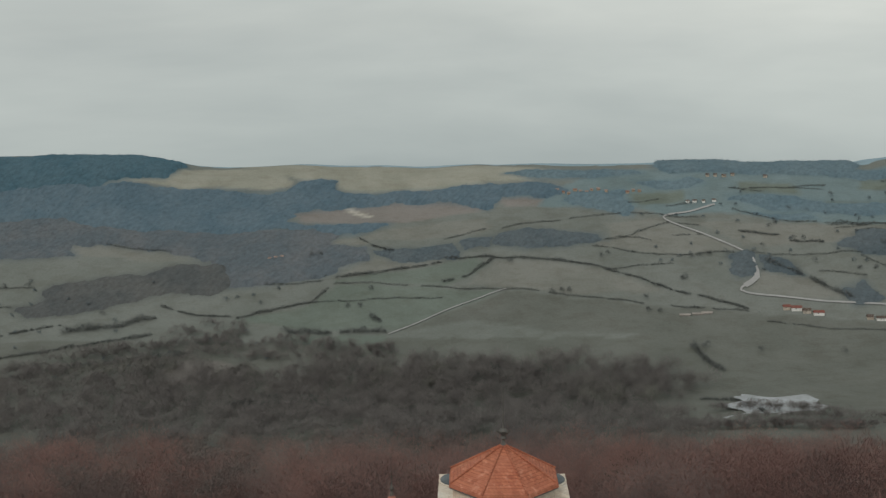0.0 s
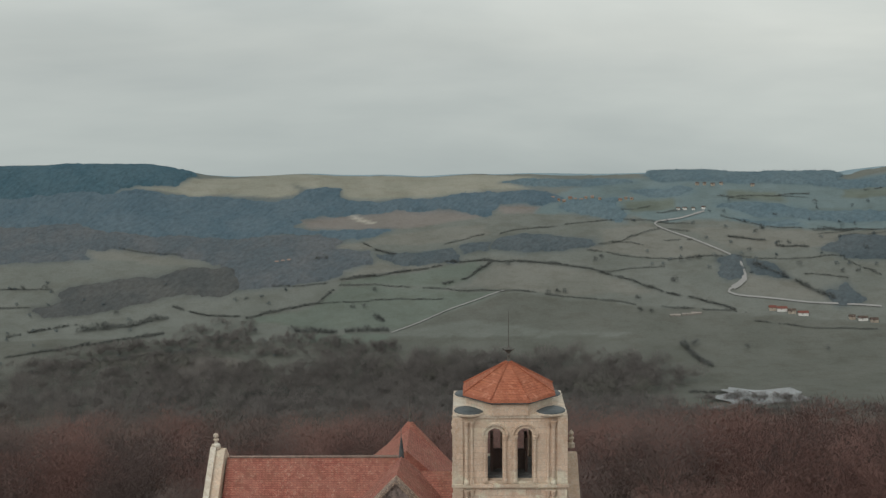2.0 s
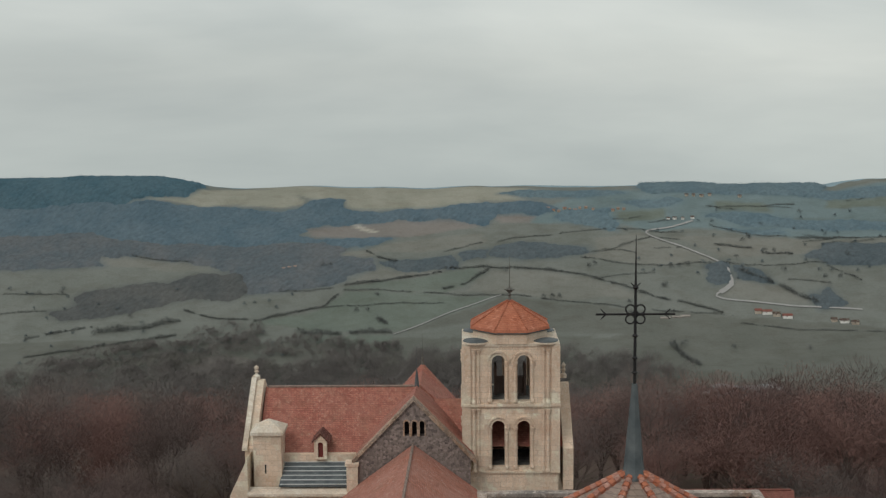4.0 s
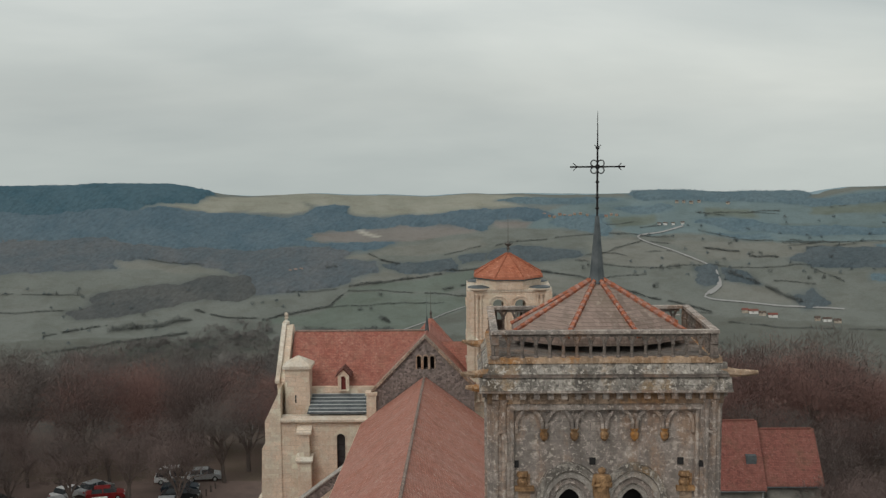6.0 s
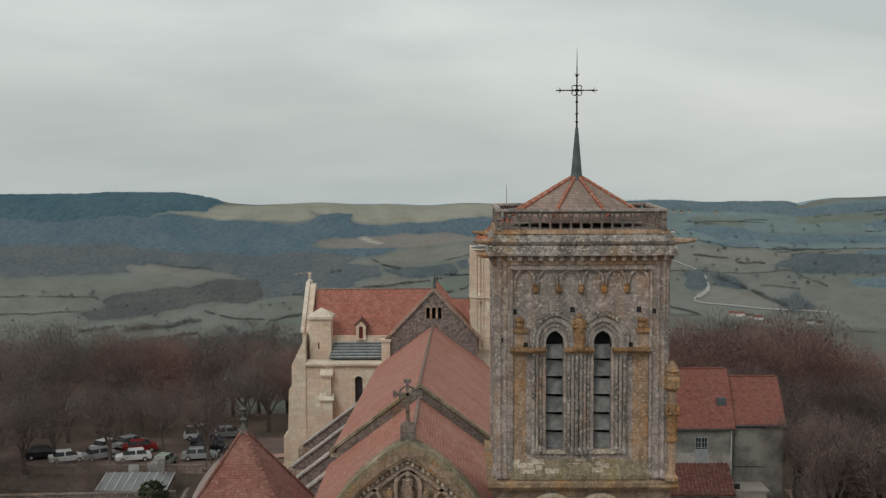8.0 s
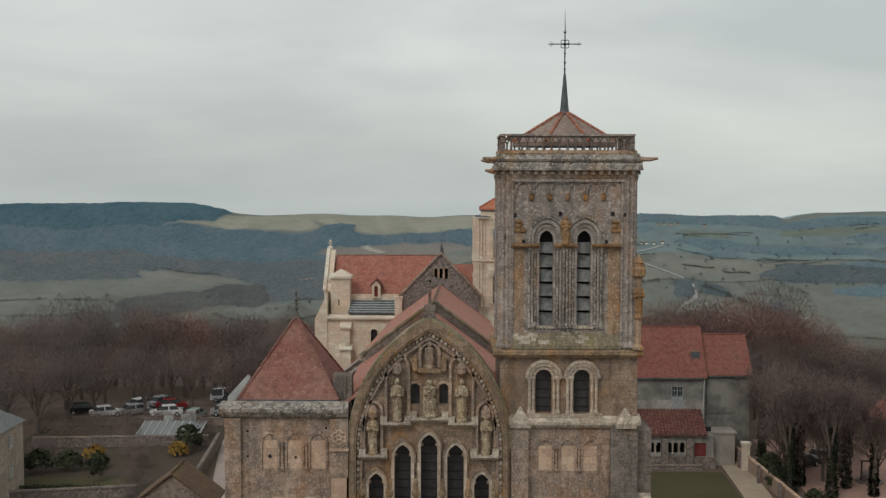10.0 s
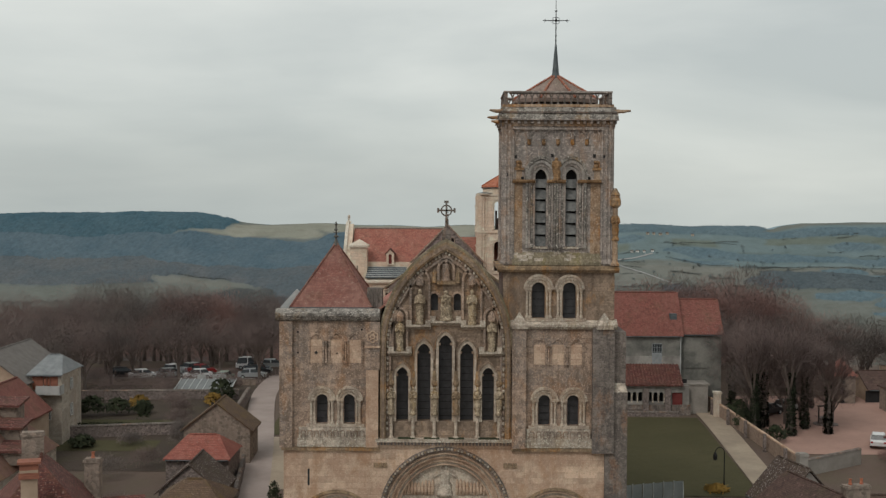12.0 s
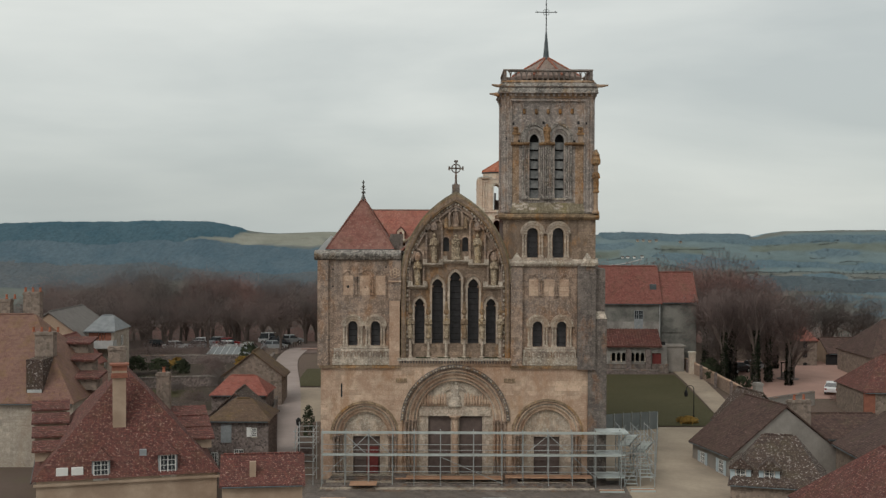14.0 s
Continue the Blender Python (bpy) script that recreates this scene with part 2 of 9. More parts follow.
STONE_RUST = stone("rust_lichened_limestone", (0.37, 0.262, 0.165), (0.20, 0.145, 0.10), (0.43, 0.205, 0.06), 0.75, 0.5, pale=0.4)
STONE_STAGE = stone("brown_stained_limestone", (0.36, 0.265, 0.195), (0.19, 0.14, 0.108), (0.38, 0.185, 0.06), 0.6, 0.5, pale=0.25)
STONE_STREAK = stone("orange_streaked_limestone", (0.40, 0.29, 0.205), (0.28, 0.165, 0.09), (0.43, 0.19, 0.05), 0.95, 0.4, pale=0.7, grey=0.3)
STONE_OCHRE = stone("ochre_lichened_limestone", (0.37, 0.225, 0.115), (0.20, 0.118, 0.065), (0.42, 0.185, 0.045), 0.9, 0.5, pale=0.5)
STONE_ARCH = stone("pale_arch_stone", (0.58, 0.475, 0.385), (0.34, 0.268, 0.215), (0.40, 0.24, 0.13), 0.4, 0.35, 0.4, 0.5, 0.4)
STONE_GREY = stone("smooth_grey_arch_stone", (0.45, 0.415, 0.378), (0.28, 0.255, 0.235), (0.36, 0.21, 0.10), 0.25, 0.3, 0.4, 0.5, 0.35)
STONE_PALE = stone("pale_limestone", (0.76, 0.595, 0.465), (0.60, 0.455, 0.345), (0.50, 0.31, 0.20), 0.4, 0.12, 0.95, 0.42)
STONE_WHITE = stone("whitened_limestone", (0.55, 0.465, 0.385), (0.29, 0.235, 0.19), (0.30, 0.2, 0.1), 0.4, 0.45, pale=0.6)
STONE_STATUE = stone("lichened_statue_stone", (0.44, 0.355, 0.255), (0.21, 0.155, 0.105), (0.40, 0.25, 0.08), 0.6, 0.6, 0.3, 0.3, 0.9)
STONE_SPECK = stone("white_flecked_limestone", (0.335, 0.305, 0.272), (0.135, 0.120, 0.108), (0.36, 0.20, 0.06), 0.45, 0.75, 0.55, 0.9, 1.0)
STONE_COPE = stone("pale_coping_stone", (0.74, 0.63, 0.51), (0.58, 0.48, 0.385), (0.42, 0.30, 0.2), 0.3, 0.15)
STONE_MOSS = stone("mossy_limestone", (0.33, 0.275, 0.195), (0.18, 0.15, 0.10), (0.21, 0.175, 0.05), 0.6, 0.5, pale=0.4)
RUBBLE = rubble("rubble_stone", ((0.10, 0.082, 0.076), (0.31, 0.25, 0.23), (0.13, 0.108, 0.10), (0.19, 0.16, 0.145)), 5.5)
RUBBLE_WARM = rubble("rubble_house_wall", ((0.15, 0.12, 0.10), (0.32, 0.25, 0.205), (0.21, 0.165, 0.135), (0.25, 0.205, 0.17)), 3.6)
RUBBLE_PINK = rubble("pinkish_garden_wall", ((0.26, 0.185, 0.145), (0.38, 0.285, 0.23), (0.30, 0.225, 0.18), (0.34, 0.265, 0.21)), 3.6)
TILE_NAVE = tiles("nave_roof_tiles", (0.43, 0.178, 0.128), (0.33, 0.132, 0.098), (0.40, 0.225, 0.185), speck=(0.58, 0.47, 0.40), speck_amount=0.5, fine=4.5, moss_amount=0.2)
TILE_NORTH = tiles("transept_roof_tiles", (0.385, 0.142, 0.105), (0.285, 0.100, 0.078), (0.35, 0.175, 0.135), speck=(0.52, 0.36, 0.28), speck_amount=0.45, fine=5.0)
TILE_PYRAMID = tiles("old_pinkish_red_tiles", (0.275, 0.112, 0.088), (0.20, 0.080, 0.066), (0.285, 0.165, 0.135), speck=(0.45, 0.33, 0.27), speck_amount=0.4, moss_amount=0.3, fine=5.0)
TILE_ORANGE = tiles("orange_roof_tiles", (0.45, 0.155, 0.085), (0.34, 0.105, 0.06), (0.40, 0.16, 0.10), speck=(0.58, 0.28, 0.19), speck_amount=0.5, moss_amount=0.12)
TILE_TOWER = tiles("faded_roof_tiles", (0.30, 0.222, 0.19), (0.22, 0.165, 0.14), (0.33, 0.25, 0.215), speck=(0.44, 0.38, 0.32), speck_amount=0.4, moss_amount=0.3)
TILE_HIP = tiles("pinkish_hip_tiles", (0.42, 0.20, 0.15), (0.32, 0.14, 0.105), (0.46, 0.27, 0.22), speck=(0.5, 0.42, 0.36), speck_amount=0.5, moss_amount=0.2)
TILE_DARK = tiles("dark_brown_tiles", (0.118, 0.070, 0.058), (0.068, 0.043, 0.038), (0.10, 0.062, 0.052), speck=(0.26, 0.17, 0.14), speck_amount=0.5, moss_amount=0.3, fine=4.0)
TILE_BROWN = tiles("old_brown_tiles", (0.185, 0.062, 0.050), (0.085, 0.036, 0.032), (0.13, 0.062, 0.052), speck=(0.42, 0.27, 0.22), speck_amount=0.75, moss=(0.10, 0.07, 0.035), moss_amount=0.35, fine=5.5)
TILE_PINK = tiles("pinkish_brown_tiles", (0.247, 0.138, 0.110), (0.190, 0.105, 0.086), (0.230, 0.143, 0.108), speck=(0.310, 0.176, 0.066), speck_amount=0.35, moss=(0.184, 0.121, 0.039), moss_amount=0.5)
TILE_GREY = tiles("mossy_grey_tiles", (0.110, 0.074, 0.060), (0.068, 0.047, 0.041), (0.095, 0.07, 0.055), speck=(0.55, 0.50, 0.46), speck_amount=0.8, moss_amount=0.4, fine=5.5)
TILE_RED = tiles("red_roof_tiles", (0.250, 0.090, 0.072), (0.165, 0.060, 0.050), (0.22, 0.098, 0.078), speck=(0.36, 0.22, 0.18), speck_amount=0.35, moss_amount=0.3, fine=5.0)
TILE_BRIGHT = tiles("bright_red_tiles", (0.33, 0.110, 0.082), (0.26, 0.082, 0.064), (0.31, 0.125, 0.098), speck_amount=0.2, moss_amount=0.15, fine=5.0)
TILE_OCHRE = tiles("ochre_mossy_tiles", (0.150, 0.094, 0.066), (0.110, 0.070, 0.052), (0.155, 0.105, 0.062), speck=(0.30, 0.24, 0.17), speck_amount=0.4, moss=(0.17, 0.115, 0.03), moss_amount=0.55, fine=5.0)
LEAD = plain("weathered_lead", (0.055, 0.068, 0.075), (0.12, 0.135, 0.142), 1.4, 0.6, 0.1)
SLATE_OLD = plain("old_brown_grey_slate", (0.125, 0.110, 0.100), (0.175, 0.155, 0.142), 1.2, 0.7)
SLATE = plain("grey_slate", (0.16, 0.17, 0.18), (0.24, 0.25, 0.255), 1.2, 0.6)
ZINC = plain("pale_zinc", (0.42, 0.44, 0.44), (0.55, 0.56, 0.55), 1.0, 0.45, 0.3)
IRON = plain("black_wrought_iron", (0.02, 0.02, 0.022), (0.035, 0.033, 0.033), 6, 0.6, 0.5)
BRONZE = plain("weathered_grey_iron", (0.09, 0.09, 0.085), (0.15, 0.14, 0.125), 4, 0.7, 0.3)
LOUVRE = plain("grey_oak_boards", (0.095, 0.098, 0.098), (0.235, 0.235, 0.228), 2.6, 0.85)
# near-black colour stands in for shade in holes, slits, vents and rooms
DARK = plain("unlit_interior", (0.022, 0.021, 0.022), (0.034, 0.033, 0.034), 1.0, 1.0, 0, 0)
GLASS = plain("leaded_dark_glass", (0.040, 0.039, 0.041), (0.066, 0.063, 0.066), 2.2, 0.28, 0.0, 0.3)
PANE = plain("window_pane_glass", (0.03, 0.035, 0.04), (0.05, 0.055, 0.06), 2.0, 0.12, 0.0, 0.0)
DOOR_OAK = plain("dark_oak_door", (0.105, 0.078, 0.07), (0.145, 0.108, 0.095), 2.2, 0.75)
DOOR_RED = plain("dark_red_painted_wood", (0.15, 0.032, 0.03), (0.19, 0.045, 0.04), 2.5, 0.7)
WHITE_PAINT = plain("white_painted_wood", (0.68, 0.67, 0.64), (0.78, 0.77, 0.74), 3, 0.6)
GREY_PAINT = plain("grey_painted_wood", (0.24, 0.26, 0.27), (0.32, 0.34, 0.35), 3, 0.7)
BLUE_PAINT = plain("pale_blue_shutter_paint", (0.38, 0.46, 0.50), (0.48, 0.55, 0.58), 3, 0.7)
PLASTER = plain("cream_lime_render", (0.46, 0.350, 0.262), (0.34, 0.248, 0.182), 0.4, 0.95, lo=0.4, hi=0.6, detail=8)
PLASTER_PALE = stone("pale_coursed_house_stone", (0.50, 0.44, 0.37), (0.38, 0.32, 0.265), (0.34, 0.24, 0.16), 0.3, 0.2, 0.6, 0.3, 0.3)
PLASTER_GREY = plain("grey_lime_render", (0.34, 0.31, 0.28), (0.23, 0.21, 0.19), 0.45, 0.95)
RENDER_PATCHY = plain("patchy_grey_green_render", (0.27, 0.26, 0.235), (0.125, 0.125, 0.115), 0.5, 0.95, lo=0.4, hi=0.62, detail=8)
PLASTER_WHITE = plain("patchy_white_render", (0.40, 0.38, 0.35), (0.22, 0.205, 0.19), 0.35, 0.95, lo=0.42, hi=0.56)
BRICK = plain("red_brick", (0.32, 0.13, 0.085), (0.24, 0.10, 0.07), 2.0, 0.9)
GALVANISED = plain("galvanised_steel_tube", (0.34, 0.36, 0.36), (0.46, 0.48, 0.475), 3, 0.45, 0.5)
DECK = plain("galvanised_scaffold_deck", (0.42, 0.46, 0.45), (0.56, 0.60, 0.58), 1.5, 0.5, 0.35)
BOARD = plain("bare_wooden_board", (0.40, 0.22, 0.14), (0.52, 0.32, 0.21), 1.6, 0.85)
NETTING = plain("grey_site_panel", (0.17, 0.19, 0.19), (0.23, 0.25, 0.25), 0.8, 0.7)
GRAVEL = plain("cream_gravel", (0.41, 0.335, 0.255), (0.29, 0.235, 0.185), 0.22, 1.0, detail=8)
GRAVEL_PINK = plain("pinkish_gravel", (0.40, 0.25, 0.205), (0.33, 0.21, 0.175), 0.3, 1.0)
PARK_EARTH = plain("trodden_pinkish_earth", (0.185, 0.132, 0.115), (0.130, 0.096, 0.084), 0.35, 1.0, detail=8)
TARMAC = plain("pale_worn_tarmac", (0.29, 0.235, 0.215), (0.37, 0.305, 0.28), 0.25, 0.9)
SOIL = field("dark_garden_soil", (0.078, 0.058, 0.047), (0.062, 0.047, 0.039), (0.075, 0.066, 0.036), 0.1)
TARMAC_FAR = plain("old_grey_road", (0.27, 0.27, 0.265), (0.32, 0.315, 0.31), 0.3, 0.95)
FARMLAND = land_skin()
LAWN = field("mown_lawn", (0.070, 0.064, 0.031), (0.088, 0.078, 0.04), (0.058, 0.054, 0.027), 0.12)
EARTH = field("winter_ground", (0.150, 0.108, 0.088), (0.120, 0.088, 0.072), (0.128, 0.108, 0.070), 0.06)
WATER = plain("pale_flood_water", (0.40, 0.42, 0.44), (0.27, 0.285, 0.29), 0.3, 0.2, 0.0, 0.0)
TRUNK = plain("brown_grey_bark", (0.105, 0.085, 0.076), (0.15, 0.122, 0.108), 3, 0.95)
LIMB = plain("grey_brown_limbs", (0.125, 0.098, 0.087), (0.18, 0.142, 0.125), 3, 0.95)
IVY = twigs("dark_ivy_leaves", (0.018, 0.024, 0.014), (0.035, 0.04, 0.022))
TWIG = twigs("bare_twigs", (0.222, 0.168, 0.154), (0.306, 0.230, 0.210), 0.4)
TWIG_RED = twigs("reddish_bare_twigs", (0.288, 0.170, 0.146), (0.390, 0.238, 0.209), 0.4)
TWIG_GREY = twigs("grey_bare_twigs", (0.198, 0.166, 0.151), (0.258, 0.218, 0.199), 0.4)
WOOD_NEAR = twigs("valley_wood_twigs", (0.165, 0.156, 0.150), (0.250, 0.230, 0.218), 0.3)
# haze over the far woods is mixed into these base colours
HAZED_CONIFER = canopy_skin("hazed_hilltop_conifers", (0.066, 0.122, 0.155), (0.084, 0.14, 0.172))
WOOD_HAZE_BLUE = canopy_skin("haze_blue_bare_wood", (0.098, 0.146, 0.18), (0.12, 0.166, 0.198))
WOOD_HAZE_TEAL = canopy_skin("haze_teal_bare_wood", (0.12, 0.174, 0.204), (0.142, 0.196, 0.222))
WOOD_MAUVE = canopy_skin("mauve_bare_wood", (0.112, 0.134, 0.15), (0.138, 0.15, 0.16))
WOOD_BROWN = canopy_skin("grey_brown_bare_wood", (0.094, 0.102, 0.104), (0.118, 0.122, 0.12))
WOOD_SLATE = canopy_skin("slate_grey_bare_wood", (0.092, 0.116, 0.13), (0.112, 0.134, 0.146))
WOOD_PALE = twigs("pale_willow_twigs", (0.165, 0.165, 0.145), (0.20, 0.195, 0.17))
WOOD_IVY = twigs("ivy_grown_wood", (0.075, 0.085, 0.080), (0.10, 0.11, 0.10))
HEDGE_BARE = twigs("bare_hedge_twigs", (0.125, 0.136, 0.134), (0.165, 0.175, 0.170), 0.3)
SHRUB = twigs("evergreen_shrub", (0.028, 0.036, 0.02), (0.05, 0.058, 0.03))
SHRUB_OCHRE = twigs("ochre_winter_shrub", (0.26, 0.16, 0.04), (0.34, 0.2, 0.05))
CAR_PAINTS = [plain("white_car_paint", (0.62, 0.63, 0.64), (0.68, 0.68, 0.68), 2, 0.35, 0, 0), plain("silver_car_paint", (0.36, 0.38, 0.40), (0.42, 0.44, 0.45), 2, 0.35, 0.4, 0),
              plain("dark_blue_car_paint", (0.03, 0.045, 0.06), (0.04, 0.055, 0.07), 2, 0.3, 0.2, 0), plain("red_car_paint", (0.25, 0.02, 0.02), (0.30, 0.03, 0.03), 2, 0.35, 0, 0),
              plain("black_car_paint", (0.015, 0.016, 0.018), (0.022, 0.023, 0.025), 2, 0.3, 0, 0), plain("pale_green_car_paint", (0.30, 0.36, 0.30), (0.34, 0.40, 0.34), 2, 0.35, 0.1, 0)]
TYRE = plain("black_rubber", (0.015, 0.015, 0.015), (0.025, 0.025, 0.025), 8, 0.9)
TILED_GLASS = plain("dusty_greenhouse_glass", (0.173, 0.180, 0.180), (0.122, 0.130, 0.133), 0.6, 0.3, 0, 0)
HEDGE_GREEN = twigs("clipped_hedge_leaves", (0.02, 0.026, 0.014), (0.04, 0.046, 0.024))
PAVING = stone("grey_paving", (0.19, 0.16, 0.14), (0.125, 0.105, 0.093), (0.2, 0.15, 0.11), 0.3, 0.3, 0.9, 0.6)

# ---------------------------------------------------------------- building blocks
def thing(name, place, label, category, group="", kind=""):
    ob = new(name)
    ob.matrix_basis = Matrix.Translation(place)
    return tagged(ob, label, category, group, kind)


def part(name, bm, mat, parent=None, label="", smooth=False):
    """Link a bmesh, which it uses up, as one mesh object under a thing or under a part."""
    me = bpy.data.meshes.new(name)
    bmesh.ops.recalc_face_normals(bm, faces=bm.faces)
    bm.to_mesh(me)
    bm.free()
    me.materials.append(mat)
    if smooth:
        me.shade_smooth()
    ob = new(name, me)
    if parent:
        ob.parent = parent
        if parent.parent is None:
            ob.matrix_parent_inverse = parent.matrix_basis.inverted()
    if label:
        ob["label"] = label
    return ob


def several(name, rows, mat, parent, label=""):
    """One part for each box."""
    return [part(name, boxes(r), mat, parent, label) for r in rows]


def swing(ob, dx, dy, turn):
    """Shift a thing in plan and turn it about its own origin, with all its parts."""
    ob.matrix_basis = Matrix.Translation((dx, dy, 0)) @ ob.matrix_basis @ Matrix.Rotation(radians(turn), 4, "Z")


def structure(name, bm, mat, label, category, smooth=False):
    return tagged(part(name, bm, mat, None, "", smooth), label, category, "", "structure")


def box(bm, x0, x1, y0, y1, z0, z1):
    v = [bm.verts.new((x, y, z)) for x in (x0, x1) for y in (y0, y1) for z in (z0, z1)]
    for f in ((0, 1, 3, 2), (4, 6, 7, 5), (0, 4, 5, 1), (2, 3, 7, 6), (0, 2, 6, 4), (1, 5, 7, 3)):
        bm.faces.new([v[i] for i in f])
    return bm


def boxes(*rows):
    bm = bmesh.new()
    for r in rows:
        box(bm, *r)
    return bm


def prism(bm, poly, a0, a1, axis="y"):
    """A polygon of (u, z) drawn out from a0 to a1 along y (u is x) or along x (u is y)."""
    def at(u, z, a):
        return (u, a, z) if axis == "y" else (a, u, z)
    front, back = [bm.verts.new(at(u, z, a0)) for u, z in poly], [bm.verts.new(at(u, z, a1)) for u, z in poly]
    bm.faces.new(front)
    bm.faces.new(back[::-1])
    k = len(poly)
    for i in range(k):
        bm.faces.new((front[i], back[i], back[(i + 1) % k], front[(i + 1) % k]))
    return bm


def hexa(bm, low, high):
    """A solid between two four-cornered faces."""
    a, b = [bm.verts.new(p) for p in low], [bm.verts.new(p) for p in high]
    bm.faces.new(a)
    bm.faces.new(b[::-1])
    for i in range(4):
        bm.faces.new((a[i], b[i], b[(i + 1) % 4], a[(i + 1) % 4]))
    return bm


def arch(cx, w, z0, zs, point=0.0, n=8):
    """The outline of an arched opening: sill z0, springing zs; point 0 is round, 1 is sharply pointed."""
    h = w / 2
    c = h * point
    r = h + c
    top = math.acos(c / r)
    left = [(cx + c - r * math.cos(top * i / n), zs + r * math.sin(top * i / n)) for i in range(n + 1)]
    right = [(2 * cx - x, z) for x, z in left[:-1]][::-1]
    return [(cx - h, z0)] + left + right + [(cx + h, z0)]


def arch_curve(cx, w, zs, point=0.0, n=10):
    return arch(cx, w, zs, zs, point, n)[1:-1]


def ring(bm, cx, zs, w_in, w_out, y0, y1, point=0.0, n=10, leg=0.0):
    """An arched moulding between two spans, from y0 to y1, with straight legs below the springing."""
    inner, outer = arch_curve(cx, w_in, zs, point, n), arch_curve(cx, w_out, zs, point, n)
    if leg:
        inner = [(inner[0][0], zs - leg)] + inner + [(inner[-1][0], zs - leg)]
        outer = [(outer[0][0], zs - leg)] + outer + [(outer[-1][0], zs - leg)]
    rows = [[bm.verts.new((p[0], y, p[1])) for p, y in ((a, y0), (b, y0), (b, y1), (a, y1))] for a, b in zip(inner, outer)]
    for a, b in zip(rows, rows[1:]):
        for k in range(4):
            bm.faces.new((a[k], a[(k + 1) % 4], b[(k + 1) % 4], b[k]))
    bm.faces.new(rows[0])
    bm.faces.new(rows[-1])
    bmesh.ops.recalc_face_normals(bm, faces=bm.faces)
    return bm


def wall(bm, outer, holes, y0, y1, axis="y"):
    """A wall with openings right through it; outline and openings as (u, z)."""
    def at(u, z, a):
        return (u, a, z) if axis == "y" else (a, u, z)
    for a in (y0, y1):
        edges = []
        for loop in [outer] + holes:
            v = [bm.verts.new(at(u, z, a)) for u, z in loop]
            edges += [bm.edges.new((v[i], v[(i + 1) % len(v)])) for i in range(len(v))]
        bmesh.ops.triangle_fill(bm, use_beauty=True, use_dissolve=False, edges=edges)
    for loop in [outer] + holes:
        f, k = [bm.verts.new(at(u, z, y0)) for u, z in loop], [bm.verts.new(at(u, z, y1)) for u, z in loop]
        for i in range(len(loop)):
            j = (i + 1) % len(loop)
            bm.faces.new((f[i], k[i], k[j], f[j]))
    bmesh.ops.remove_doubles(bm, verts=bm.verts, dist=0.0005)
    return bm


def rect(x0, x1, z0, z1):
    return [(x0, z0), (x0, z1), (x1, z1), (x1, z0)]


def tube(bm, p, q, r0, r1=None, n=8):
    """A round bar from p to q."""
    r1 = r0 if r1 is None else r1
    p, q = Vector(p), Vector(q)
    d = (q - p).normalized()
    u = d.orthogonal().normalized()
    w = d.cross(u)
    rims = []
    for c, r in ((p, r0), (q, r1)):
        rims.append([bm.verts.new(c + r * (math.cos(math.tau * i / n) * u + math.sin(math.tau * i / n) * w)) for i in range(n)])
    for i in range(n):
        bm.faces.new((rims[0][i], rims[0][(i + 1) % n], rims[1][(i + 1) % n], rims[1][i]))
    bm.faces.new(rims[0][::-1])
    bm.faces.new(rims[1])
    return bm


def lathe(bm, profile, cx, cy, n=10, turn=0.0):
    """A turned solid from (radius, z) pairs, bottom to top."""
    rims = []
    for r, z in profile:
        rims.append([bm.verts.new((cx + r * math.cos(math.tau * i / n + turn), cy + r * math.sin(math.tau * i / n + turn), z)) for i in range(n)])
    for a, b in zip(rims, rims[1:]):
        for i in range(n):
            bm.faces.new((a[i], a[(i + 1) % n], b[(i + 1) % n], b[i]))
    bm.faces.new(rims[0][::-1])
    bm.faces.new(rims[-1])
    return bm


def column(bm, x, y, z0, z1, r):
    """A shaft with base and capital."""
    h = z1 - z0
    k = min(0.35, h * 0.12)
    lathe(bm, [(r * 1.7, z0), (r * 1.7, z0 + k * 0.4), (r * 1.15, z0 + k * 0.8), (r, z0 + k), (r, z1 - k), (r * 1.2, z1 - k * 0.9),
               (r * 1.75, z1 - k * 0.25), (r * 1.85, z1 - k * 0.2), (r * 1.85, z1)], x, y, 8)
    return bm


def hoop(bm, cx, y, cz, big, small, n=16, k=6):
    """A round bar bent into an upright hoop that faces y."""
    rims = []
    for i in range(n):
        a = math.tau * i / n
        rims.append([bm.verts.new((cx + (big + small * math.cos(math.tau * j / k)) * math.cos(a), y + small * math.sin(math.tau * j / k), cz + (big + small * math.cos(math.tau * j / k)) * math.sin(a))) for j in range(k)])
    for i in range(n):
        for j in range(k):
            bm.faces.new((rims[i][j], rims[(i + 1) % n][j], rims[(i + 1) % n][(j + 1) % k], rims[i][(j + 1) % k]))
    return bm


# ---------------------------------------------------------------- ground
HEIGHTS = ((-400, -12), (-150, -6.5), (-60, -3.2), (-30, -1.5), (-4, -0.2), (6, 0.3), (50, 3.0), (90, 4.0), (112, 2.5), (150, -6), (190, -13),
           (232, -17.0), (252, -14.2), (266, -9.8), (276, -5.2), (285, 0.4), (297, 6.6), (309, 12.4), (318, 19.0), (324, 23.0), (331, 23.8),
           (345, 21.5), (420, 7), (1200, -115))
CREST = ((-140, -0.4), (-104, 0.2), (-82, -0.4), (-76, -1.1), (-72, -1.6), (-49, -1.3), (-16, -1.4), (-2, -1.55), (17, -1.7), (33, -1.2), (55, -0.5),
         (66, -0.3), (82, -0.9), (108, -1.1), (114, -1.3), (118, -0.3), (125, 0.3), (160, 0.5))
CREST_X, CREST_DZ = [a for a, b in CREST], [b for a, b in CREST]
